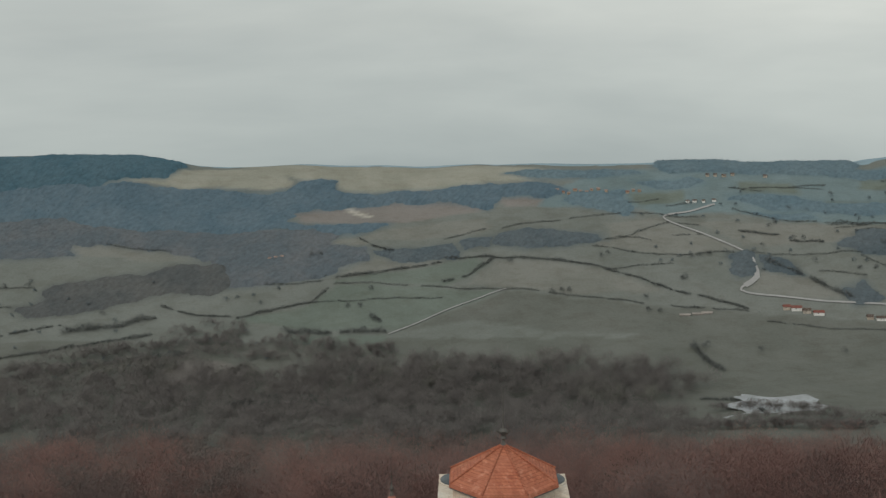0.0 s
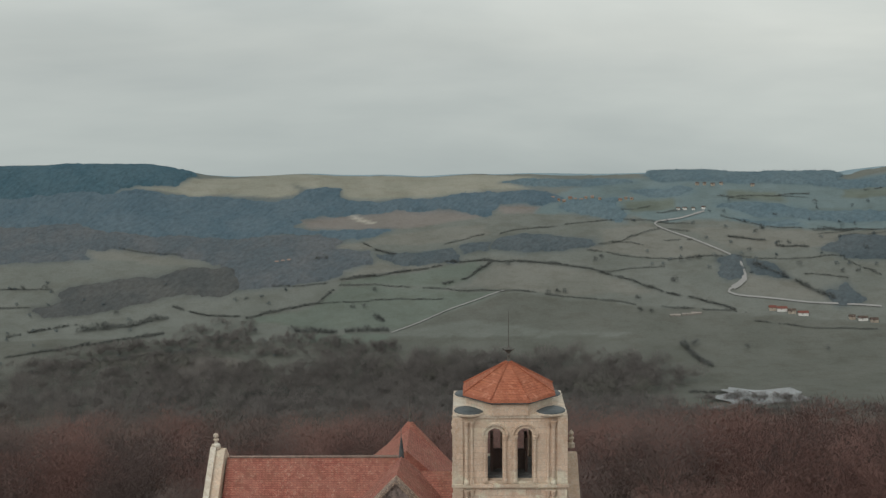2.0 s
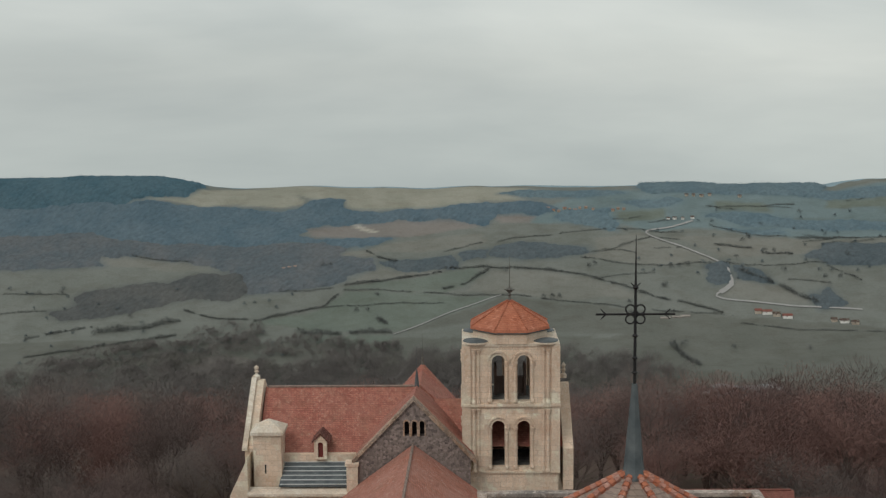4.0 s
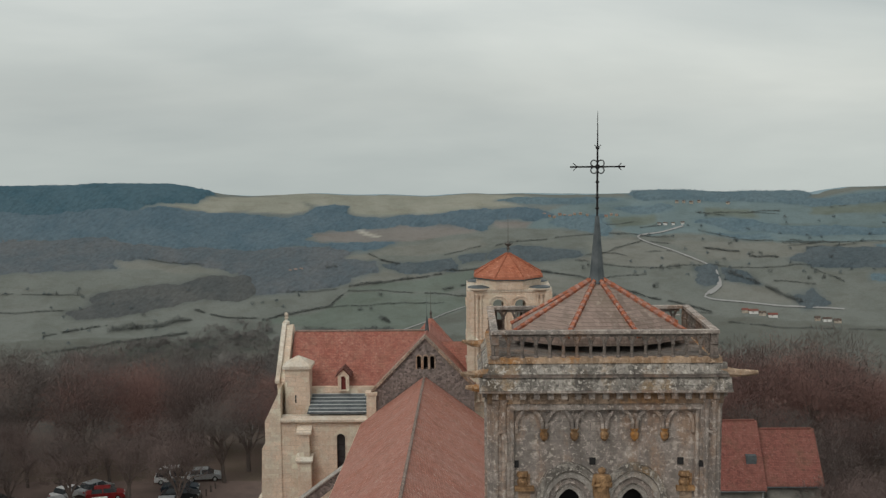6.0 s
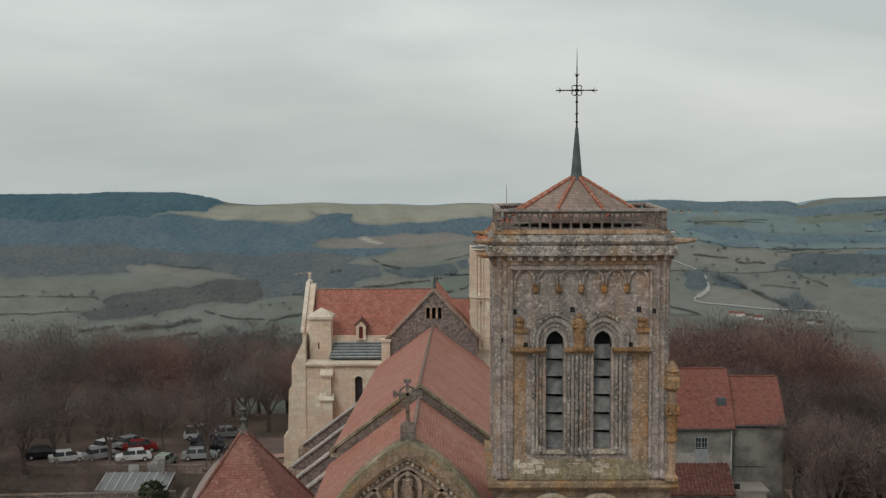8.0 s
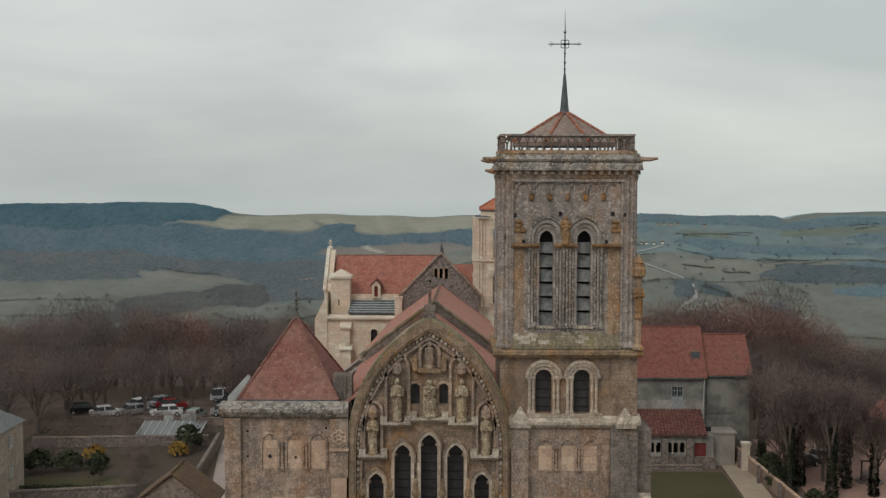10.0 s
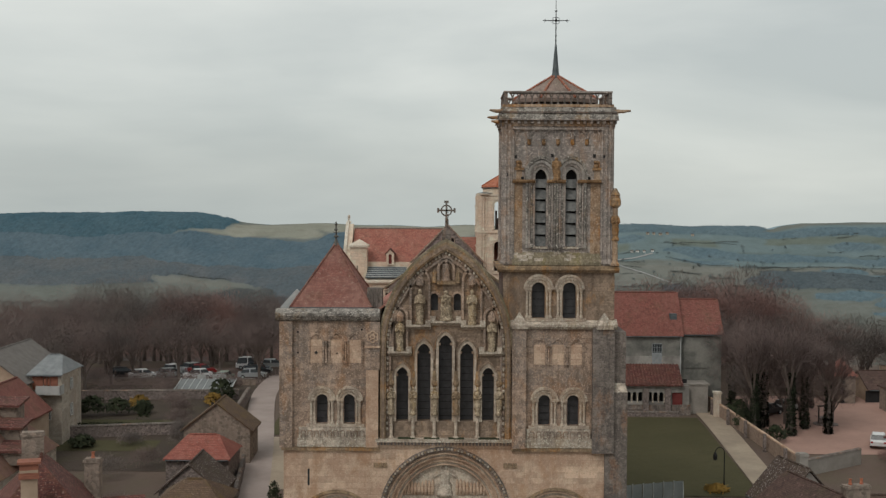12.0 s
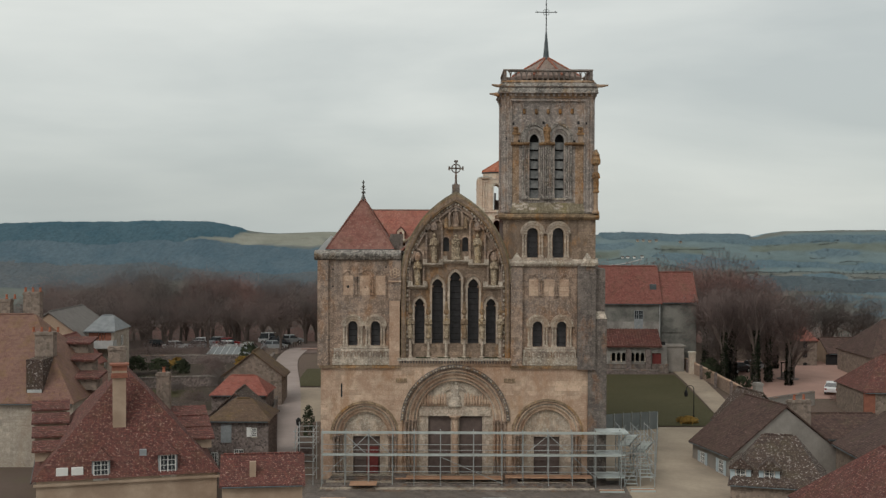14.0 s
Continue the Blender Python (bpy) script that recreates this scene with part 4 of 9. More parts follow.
part("panel_moulding", boxes((-6.16, -4.95, -0.42, 0.0, 18.3, 18.46)), STONE_LOW, front)
# dark boxes on the wall face, painted shade of small holes
several("putlog_hole", [(x - 0.07, x + 0.07, -0.012, 0.05, z, z + 0.15) for x, z in ((-11.3, 19.4), (-11.3, 17.8), (-8.3, 17.75), (-6.4, 19.6))] + [(-9.97, -9.83, -0.03, 0.05, 17.75, 18.0), (-10.03, -9.77, -0.031, 0.05, 17.83, 17.92)], DARK, front)
part("cornice", prism(bmesh.new(), [(-0.1, 20.3), (-0.35, 20.45), (-0.55, 20.75), (-0.55, 20.95), (0.1, 21.25), (0.6, 21.25), (0.6, 20.3)], -13.0, -5.0, "x"), STONE_SPECK, front, "grey lichen-flecked cornice")
several("wall_side", [(-12.3, -11.3, 1.2, 9.0, -1, 20.6), (-5.9, -5.1, 1.2, 9.0, 11, 20.6), (-12.3, -5.1, 8.3, 9.0, -1, 20.6)], STONE_FRONT, front)
part("stair_gable", prism(bmesh.new(), [(-12.95, 20.9), (-12.95, 21.2), (-11.7, 22.6), (-11.5, 22.4), (-12.5, 20.9)], 2.2, 2.6), ZINC, front, "pale zinc flashing")
roof = bmesh.new()
b0 = [roof.verts.new(p) for p in ((-12.0, 0.7, 21.3), (-5.7, 0.7, 21.3), (-5.7, 8.6, 21.3), (-12.0, 8.6, 21.3))]
tip = roof.verts.new((-8.8, 4.4, 26.2))
for i in range(4):
    roof.faces.new((b0[i], b0[(i + 1) % 4], tip))
roof.faces.new(b0[::-1])
pyr = part("pyramid_roof", roof, TILE_PYRAMID, front, "steep pyramid roof of red tiles")
part("eaves_board", boxes((-12.05, -5.65, 0.62, 0.72, 21.2, 21.32)), LEAD, pyr)
for bx, by in ((-12.0, 0.7), (-5.7, 0.7), (-5.7, 8.6), (-12.0, 8.6)):
    hip = bmesh.new()
    for k in range(26):
        a, b = k / 26, (k + 0.92) / 26
        p, q = Vector((bx, by, 21.33)).lerp(Vector((-8.8, 4.4, 26.24)), a), Vector((bx, by, 21.33)).lerp(Vector((-8.8, 4.4, 26.24)), b)
        tube(hip, p, q, 0.1, 0.075, 6)
    part("hip_tile", hip, TILE_PYRAMID, pyr)
fin = lathe(bmesh.new(), [(0.28, 26.0), (0.1, 26.45), (0.07, 26.6), (0.2, 26.68), (0.2, 26.74), (0.06, 26.85), (0.06, 27.15), (0.18, 27.25), (0.06, 27.38), (0.05, 27.55), (0.12, 27.68), (0.02, 27.9)], -8.8, 4.4, 8)
for k in range(4):
    a = math.tau * k / 4
    tube(fin, (-8.8, 4.4, 26.95), (-8.8 + 0.28 * math.cos(a), 4.4 + 0.28 * math.sin(a), 27.1), 0.04, 0.02, 5)
part("roof_finial", fin, BRONZE, front, "grey metal finial")
part("side_turret", boxes((-6.1, -4.9, 1.4, 2.6, 20.5, 22.75), (-5.75, -5.6, 1.34, 1.4, 21, 22.6), (-5.4, -5.25, 1.34, 1.4, 21, 22.6)), STONE_DARK, front)

# gable bay: great pointed arch with five lancets
GW, GS, GP = 9.9, 18.4, 0.79
outline = [(-5.15, 10.6)] + [(x, z) for x, z in arch_curve(0.05, GW, GS, GP, 16)] + [(5.25, 10.6)]
outline = [(-4.9, 11.3)] + arch_curve(0.05, GW, GS, GP, 16) + [(5.0, 11.3)]
LANCETS = ((-3.28, 0.92, 16.1), (-1.62, 1.02, 17.85), (0.03, 1.02, 18.5), (1.69, 1.02, 17.85), (3.33, 0.92, 16.1))
holes = [arch(x, w, 12.6, zs, 0.6, 8) for x, w, zs in LANCETS] + [arch(x, 0.55, 21.15, 22.2, 0, 6) for x in (-0.83, 0.93)]
part("gable_wall", wall(bmesh.new(), outline, holes, 0.25, 1.3), STONE_STAGE, front)
for x, w, zs in LANCETS:
    glazing("lancet_glass", arch(x, w + 0.06, 12.55, zs, 0.6), 0.95, front)
    part("lancet_moulding", ring(bmesh.new(), x, zs, w + 0.02, w + 0.42, 0.02, 0.35, 0.6, 10, zs - 12.6), STONE_ARCH, front)
    part("lancet_hood", ring(bmesh.new(), x, zs, w + 0.46, w + 0.64, -0.1, 0.3, 0.6, 10, 0.3), STONE_STAGE, front)
    several("trefoil_cusp", [(x - w / 2, x - w / 2 + 0.13, 0.5, 0.6, zs - 0.05, zs + 0.12), (x + w / 2 - 0.13, x + w / 2, 0.5, 0.6, zs - 0.05, zs + 0.12)], STONE_LOW, front)
for x in (-0.83, 0.93):
    glazing("small_window_glass", arch(x, 0.6, 21.1, 22.2), 0.7, front, bars=False)
    part("small_window_arch", ring(bmesh.new(), x, 22.2, 0.57, 0.85, 0.12, 0.3, 0, 8), STONE_FRONT, front)
# the two rolls and the billet row of the gable arch
part("gable_arch_outer", ring(bmesh.new(), 0.05, GS, GW - 0.74, GW + 0.14, -0.18, 1.5, GP, 18, 7.1), STONE_RUST, front)
part("gable_arch_roll", ring(bmesh.new(), 0.05, GS, GW - 0.5, GW - 0.1, -0.28, -0.1, GP, 18, 7.1), STONE_STAGE, front)
part("billet_bed", ring(bmesh.new(), 0.05, GS, GW - 1.2, GW - 0.72, 0.08, 0.3, GP, 18, 7.1), STONE_STAGE, front)
part("gable_arch_inner", ring(bmesh.new(), 0.05, GS, GW - 1.5, GW - 1.2, 0.0, 0.3, GP, 18, 7.1), STONE_FRONT, front)
pts = arch_curve(0.05, GW - 0.96, GS, GP, 30)
pts = [(pts[0][0], 11.6 + 0.42 * k) for k in range(16)] + pts + [(pts[-1][0], 11.6 + 0.42 * k) for k in range(16)]
for k, (px, pz) in enumerate(pts):
    bm = bmesh.new()
    lathe(bm, [(0.06, pz - 0.12), (0.105, pz - 0.06), (0.105, pz + 0.06), (0.06, pz + 0.12)], px, 0.04, 6)
    part("billet", bm, STONE_WHITE if k % 3 else STONE_FRONT, front)
part("gable_coping", ring(bmesh.new(), 0.05, GS, GW + 0.15, GW + 0.42, -0.15, 1.2, GP, 18), STONE_MOSS, front)
# shafts between the lancets, ledges and niches
for x in (-4.12, -2.45, -0.8, 0.86, 2.51, 4.17):
    part("lancet_shaft", column(bmesh.new(), x, 0.08, 11.3, 13.1, 0.13), STONE_ARCH, front)
    part("shaft_canopy", lathe(bmesh.new(), [(0.16, 15.3), (0.27, 15.45), (0.27, 15.7), (0.2, 15.85), (0.16, 16.5)], x, 0.1, 8), STONE_RUST, front)
for x0, x1, z in ((-4.35, -2.55, 17.95), (2.6, 4.4, 17.95), (-3.0, -1.1, 20.0), (1.2, 3.1, 20.0), (-1.15, 1.25, 20.3)):
    part("statue_ledge", prism(bmesh.new(), [(0.3, z - 0.35), (0.0, z - 0.25), (-0.3, z - 0.05), (-0.3, z + 0.08), (0.3, z + 0.08)], x0, x1, "x"), STONE_WHITE, front)
    for s in (x0 + 0.22, x1 - 0.22):
        part("ledge_block", boxes((s - 0.2, s + 0.2, -0.22, 0.25, z + 0.08, z + 0.42)), STONE_WHITE, front)
for x, w, z0, zs in ((-3.48, 0.95, 18.0, 20.75), (3.58, 0.95, 18.0, 20.75), (-1.95, 1.25, 20.1, 23.5), (2.05, 1.25, 20.1, 23.5)):
    part("niche_arch", ring(bmesh.new(), x, zs, w, w + 0.34, 0.0, 0.3, 0.1, 10, zs - z0), STONE_FRONT, front)
    part("niche_canopy", lathe(bmesh.new(), [(0.12, zs - 0.5), (0.3, zs - 0.35), (0.33, zs), (0.2, zs + 0.25), (0.05, zs + 0.4)], x, 0.1, 8), STONE_FRONT, front)
part("mandorla_frame", ring(bmesh.new(), 0.05, 24.4, 1.0, 1.4, 0.0, 0.3, 0.15, 10, 0.9), STONE_FRONT, front)
part("cherub_block", boxes((-0.65, 0.75, -0.15, 0.25, 23.2, 23.45)), STONE_RUST, front)


def statue(name, x, y, z, h, mat, label, seated=False, wide=0.84):
    """A worn standing or seated stone figure as one plain turned and folded mesh."""
    bm = bmesh.new()
    if seated:
        prof = [(0.24, 0), (0.25, 0.06), (0.2, 0.12), (0.21, 0.42), (0.17, 0.48), (0.16, 0.72), (0.19, 0.8), (0.07, 0.85), (0.1, 0.9), (0.1, 0.96), (0.02, 1.0)]
    else:
        prof = [(0.13, 0), (0.14, 0.05), (0.11, 0.1), (0.13, 0.35), (0.12, 0.6), (0.135, 0.76), (0.12, 0.82), (0.045, 0.855), (0.07, 0.9), (0.07, 0.95), (0.015, 1.0)]
    fine = []
    for (r0, k0), (r1, k1) in zip(prof, prof[1:]):
        fine += [(r0 + (r1 - r0) * q / 3, k0 + (k1 - k0) * q / 3) for q in range(3)]
    lathe(bm, [(r * h * wide, z + k * h) for r, k in fine + prof[-1:]], x, y, 20)
    for v in bm.verts:
        a, k = math.atan2(v.co.y - y, v.co.x - x), (v.co.z - z) / h
        f = 1 + (0.17 * math.sin(7 * a + 4 * k + x) + 0.08 * math.sin(3 * a + 9 * k)) * (1 if k < 0.8 else 0.25) + 0.25 * noise.noise(v.co * 3.1)
        v.co.x, v.co.y = x + (v.co.x - x) * f * (1.12 if 0.55 < k < 0.83 else 0.95), y + (v.co.y - y) * f * 0.85
    for s in (-1, 1):
        tube(bm, (x + s * 0.12 * h * wide, y - 0.02, z + 0.76 * h), (x + s * 0.15 * h * wide, y - 0.05 * h, z + 0.60 * h), 0.04 * h, 0.038 * h, 6)
        tube(bm, (x + s * 0.15 * h * wide, y - 0.05 * h, z + 0.60 * h), (x + s * 0.03 * h * wide, y - 0.13 * h, z + 0.64 * h), 0.036 * h, 0.03 * h, 6)
    ob = part(name, bm, mat, None, "", True)
    return tagged(ob, label, "statue", "statues of the west front")


for x in (-3.48, 3.58):
    statue("statue", x, -0.02, 18.03, 2.55, STONE_STATUE, "tall worn stone statue standing in a gable niche")
for x in (-1.95, 2.05):
    statue("statue", x, -0.02, 20.08, 2.75, STONE_STATUE, "slender worn stone statue on a white ledge")
statue("seated_statue", 0.05, 0.0, 20.38, 2.35, STONE_STATUE, "seated stone statue yellowed with lichen", True)
statue("seated_statue", 0.05, 0.05, 23.45, 1.55, STONE_FRONT, "small seated stone statue under the gable top", True)
for x in (-0.85, 0.95):
    statue("angel_statue", x, -0.05, 23.3, 1.0, STONE_RUST, "small rusty stone angel beside the gable figure", True)
for x in (-4.12, -2.45, -0.8, 0.86, 2.51, 4.17):
    statue("column_statue", x, -0.05, 13.1, 2.2, (STONE_RUST, STONE_STATUE, STONE_STATUE)[int(x * 7) % 3], "narrow lichened stone statue on a shaft between windows")

# stone cross on the gable
cross = thing("gable_cross", (0.05, 0.5, 26.7), "grey ringed stone cross on a block at the gable top", "cross")
part("cross_block", boxes((-0.3, 0.4, 0.2, 0.9, 26.2, 27.35)), STONE_DARK, cross)
part("cross_shaft", lathe(bmesh.new(), [(0.2, 27.35), (0.11, 27.5), (0.09, 28.0), (0.15, 28.05), (0.09, 28.1), (0.085, 28.3)], 0.05, 0.55, 8), STONE_DARK, cross)
head = boxes((-0.02, 0.12, 0.48, 0.62, 28.2, 29.55), (-0.6, 0.7, 0.48, 0.62, 28.78, 28.92), (-0.13, 0.23, 0.46, 0.64, 29.42, 29.6), (-0.66, -0.5, 0.46, 0.64, 28.67, 29.03), (0.6, 0.76, 0.46, 0.64, 28.67, 29.03))
hoop(head, 0.05, 0.55, 28.85, 0.4, 0.055)
part("cross_head", head, STONE_DARK, cross)

# ---------------------------------------------------------------- south-west bell tower
tower = thing("bell_tower", (8.5, 3.8, 0), "tall square limestone bell tower with balustrade, its belfry flattened in depth to fit the camera's view, streaked with rusty lichen", "bell tower")
south = wall(bmesh.new(), rect(5.1, 12.3, 10.6, 20.1), [arch(7.65, 0.9, 12.35, 14.25), arch(9.87, 0.9, 12.35, 14.25)], 0.0, 1.2)
part("south_bay_wall", south, STONE_FRONT, tower)
paired_window(tower, 7.65, 9.87, 0.9, 12.35, 14.25, STONE_ARCH)
several("parapet_panel", [(6.3, 11.2, -0.2, 0.02, 11.35, 12.1), (6.2, 11.3, -0.26, 0.02, 10.65, 11.35)], STONE_WHITE, tower)
for k in range(9):
    part("panel_arch", ring(bmesh.new(), 6.7 + 0.52 * k, 11.75, 0.26, 0.4, -0.27, -0.15, 0, 5, 0.35), STONE_FRONT, tower)
blind_arcade(tower, (7.26, 8.67, 10.08), 0.9, 17.05, 18.45, STONE_FRONT)
several("arcade_plaster", [*[(x - 0.44, x + 0.44, -0.012, 0.05, 17.05, 18.6) for x in (7.26, 8.67, 10.08)]], STONE_LOW, tower)
several("pier", [(5.15, 6.2, -0.45, 0.4, 10.62, 19.9)], STONE_FRONT, tower)
several("buttress", [(11.3, 12.95, -0.55, 0.5, 10.3, 19.9), (12.5, 13.9, 0.1, 6.5, -1.5, 19.6), (12.3, 14.0, -0.35, 1.3, -1.5, 15.0)], STONE_DARK, tower, "dark crusted corner buttress")
part("buttress_weathering", hexa(bmesh.new(), [(12.3, -0.35, 15.0), (14.0, -0.35, 15.0), (14.0, 1.3, 15.0), (12.3, 1.3, 15.0)], [(12.4, 0.2, 15.8), (13.8, 0.2, 15.8), (13.8, 1.3, 15.8), (12.4, 1.3, 15.8)]), STONE_WHITE, tower)
part("stage_cornice", prism(bmesh.new(), [(0.3, 19.75), (-0.2, 19.8), (-0.35, 20.0), (-0.35, 20.15), (0.5, 20.55), (0.5, 19.75)], 5.0, 13.2, "x"), STONE_WHITE, tower)
for x, y in ((5.7, -0.0), (12.2, -0.1)):
    cap = boxes((x - 0.62, x + 0.62, y - 0.62, y + 0.5, 19.85, 20.15))
    hexa(cap, [(x - 0.6, y - 0.6, 20.15), (x + 0.6, y - 0.6, 20.15), (x + 0.6, y + 0.5, 20.15), (x - 0.6, y + 0.5, 20.15)], [(x - 0.05, y - 0.1, 21.05), (x + 0.05, y - 0.1, 21.05), (x + 0.05, y, 21.05), (x - 0.05, y, 21.05)])
    part("pinnacle_cap", cap, STONE_WHITE, tower)
stage = wall(bmesh.new(), rect(4.45, 13.0, 19.9, 24.5), [arch(7.17, 1.02, 20.6, 22.85), arch(9.55, 1.02, 20.6, 22.85)], 0.3, 1.4)
part("window_stage_wall", stage, STONE_STAGE, tower)
paired_window(tower, 7.17, 9.55, 1.02, 20.6, 22.85, STONE_ARCH, 0.3)
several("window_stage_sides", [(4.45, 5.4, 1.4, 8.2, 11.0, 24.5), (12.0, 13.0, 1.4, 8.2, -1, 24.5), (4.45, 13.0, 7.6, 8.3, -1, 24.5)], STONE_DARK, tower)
part("stage_cornice", prism(bmesh.new(), [(0.4, 24.1), (0.0, 24.15), (-0.2, 24.35), (-0.2, 24.55), (0.2, 24.75), (0.6, 24.75), (0.6, 24.1)], 4.0, 13.3, "x"), STONE_RUST, tower)
several("stage_cornice", [(4.0, 4.5, 0.4, 8.3, 24.3, 24.6), (13.0, 13.3, 0.4, 8.3, 24.3, 24.6)], STONE_RUST, tower)
part("sloped_sill", prism(bmesh.new(), [(-0.05, 24.7), (-0.05, 24.95), (0.35, 26.1), (0.8, 26.1), (0.8, 24.7)], 5.1, 11.9, "x"), STONE_MOSS, tower, "mossy sloping sill of patchy blocks")
random.seed(11)
for k in range(26):
    x, u = random.uniform(5.3, 11.6), random.uniform(0, 0.85)
    y, z, w = -0.05 + 0.4 * u, 24.95 + 1.15 * u, random.uniform(0.15, 0.4)
    part("sill_block", hexa(bmesh.new(), [(x - w, y - 0.03, z), (x + w, y - 0.03, z), (x + w, y + 0.2, z), (x - w, y + 0.2, z)],
         [(x - w, y + 0.05, z + 0.22), (x + w, y + 0.05, z + 0.22), (x + w, y + 0.25, z + 0.22), (x - w, y + 0.25, z + 0.22)]), STONE_WHITE if k % 3 else STONE_MOSS, tower)
# belfry depth shortened in y to fit the camera's view
TX0, TX1, TY0, TY1 = 4.35, 12.75, 0.0, 5.8
OP = ((7.27, 0.86), (9.6, 0.86))
for k, (a0, a1, axis, flip) in enumerate(((TX0, TX1, "y", 0.2), (TX0, TX1, "y", TY1 - 0.95), (TY0, TY1, "x", TX0 + 0.35), (TY0, TY1, "x", TX1 - 0.95))):
    mid = (a0 + a1) / 2
    cs = OP if axis == "y" else ((mid - 1.15, 0.86), (mid + 1.15, 0.86))
    lo_a, hi_a = (a0 + 0.35, a1 - 0.35)
    part("belfry_wall", wall(bmesh.new(), rect(lo_a, hi_a, 24.6, 36.0), [arch(c, w, 26.1, 31.46, 0.55, 7) for c, w in cs], flip, flip + (0.75 if k == 0 else 0.6), axis), STONE_TOWER, tower)
# clustered corner shafts
for cx, sx in ((TX0, 1), (TX1, -1)):
    for cy, sy in ((TY0, 1), (TY1, -1)):
        part("corner_pier", boxes((min(cx, cx + sx * 0.72), max(cx, cx + sx * 0.72), min(cy, cy + sy * 0.72), max(cy, cy + sy * 0.72), 24.7, 35.6)), STONE_TOWER, tower)
        for dx, dy in ((0.0, 0.22), (0.22, 0.0), (0.5, 0.0), (0.0, 0.5), (0.8, 0.12)):
            part("corner_shaft", column(bmesh.new(), cx + sx * dx, cy + sy * dy, 24.8, 35.45, 0.1), STONE_TOWER, tower)
# bell openings: orders, shafts, louvres
for c, w in OP:
    for k, (wi, wo, ya, yb, zs, pt) in enumerate(((0.86, 1.26, 0.17, 0.6, 31.46, 0.4), (1.22, 1.64, 0.07, 0.5, 31.54, 0.25), (1.6, 2.04, -0.03, 0.4, 31.62, 0.15), (2.0, 2.46, -0.13, 0.35, 31.7, 0.12))):
        part("bell_arch", ring(bmesh.new(), c, zs, wi, wo, ya, yb, pt, 12, zs - 31.15), (STONE_GREY, STONE_TOWER, STONE_GREY, STONE_SPECK)[k], tower)
    for s in (-1, 1):
        for k, (d, y) in enumerate(((0.52, 0.24), (0.70, 0.16), (0.88, 0.08), (1.06, 0.0))):
            part("bell_shaft", column(bmesh.new(), c + s * d, y, 26.0, 31.15, 0.085), (STONE_TOWER, STONE_SPECK)[k % 2], tower)
    for k in range(5):
        z = 26.15 + 0.9 * k
        brd = hexa(bmesh.new(), [(c - 0.44, 0.5, z), (c + 0.44, 0.5, z), (c + 0.44, 0.56, z), (c - 0.44, 0.56, z)], [(c - 0.44, 0.72, z + 0.78), (c + 0.44, 0.70, z + 0.72), (c + 0.44, 0.76, z + 0.72), (c - 0.44, 0.76, z + 0.72)])
        part("louvre_board", brd, LOUVRE, tower, "grey weathered louvre board")
    part("louvre_board", hexa(bmesh.new(), [(c - 0.42, 0.5, 30.62), (c + 0.42, 0.5, 30.62), (c + 0.42, 0.56, 30.62), (c - 0.42, 0.56, 30.62)], [(c - 0.42, 0.66, 31.3), (c + 0.42, 0.66, 31.3), (c + 0.42, 0.72, 31.3), (c - 0.42, 0.72, 31.3)]), LOUVRE, tower, "grey weathered louvre board")
    part("opening_sill", boxes((c - 0.6, c + 0.6, 0.1, 0.5, 25.95, 26.12)), STONE_WHITE, tower)
# dark floor and an added near-black sheet standing in for the unlit inside
part("belfry_inside", boxes((TX0 + 0.4, TX1 - 0.4, 0.9, TY1 - 0.9, 25.0, 25.3), (TX0 + 0.4, TX1 - 0.4, 0.95, 1.1, 25.3, 32.4)), DARK, tower)
(c1, _), (c2, _) = OP
for xa, xb in ((5.1, c1 - 0.46), (c1 + 0.46, c2 - 0.46), (c2 + 0.46, 11.85)):
    part("impost_band", prism(bmesh.new(), [(0.4, 30.98), (-0.12, 30.98), (-0.24, 31.1), (-0.24, 31.24), (0.4, 31.24)], xa, xb, "x"), STONE_OCHRE, tower, "ochre-lichened impost band")
statue("tower_statue", 8.43, -0.12, 31.2, 1.75, STONE_OCHRE, "ochre-lichened carved figure between the bell arches", wide=1.25)
for x in (5.55, 11.5):
    part("bracket_head", lathe(bmesh.new(), [(0.06, 31.95), (0.16, 32.05), (0.22, 32.3), (0.16, 32.45), (0.24, 32.55), (0.2, 32.7)], x, 0.22, 8), STONE_OCHRE, tower)
    part("bracket", boxes((x - 0.3, x + 0.42, 0.05, 0.3, 31.98, 32.16)), STONE_OCHRE, tower)
    part("stained_panel", boxes((x - 0.42, x + 0.32, 0.17, 0.4, 25.6, 30.95), (x - 0.16, x + 0.28, 0.175, 0.4, 31.2, 32.6)), STONE_STREAK, tower, "ashlar stained orange by lichen")
# holes drawn as near-black boxes that stand for their shade
several("putlog_hole", [*[(x - 0.11, x + 0.11, 0.165, 0.4, z, z + 0.26) for x, z in ((5.3, 32.85), (8.12, 32.95), (11.35, 32.95), (5.85, 30.0 + 1.2), (10.95, 31.2))]], DARK, tower)
several("putlog_hole", [(12.0, 12.2, -0.012, 0.1, 32.9, 33.15), (4.55, 4.75, -0.012, 0.1, 31.5, 31.75)], DARK, tower)
# statue column on the south corner
part("corner_column", column(bmesh.new(), 12.95, -0.1, 24.7, 30.0, 0.2), STONE_STREAK, tower)
statue("tower_statue", 12.95, -0.15, 26.6, 2.3, STONE_OCHRE, "ochre-lichened stone statue against the tower corner")
part("statue_canopy", lathe(bmesh.new(), [(0.2, 29.1), (0.42, 29.3), (0.42, 29.7), (0.3, 30.0), (0.36, 30.1), (0.1, 30.6)], 12.95, -0.1, 8), STONE_RUST, tower)
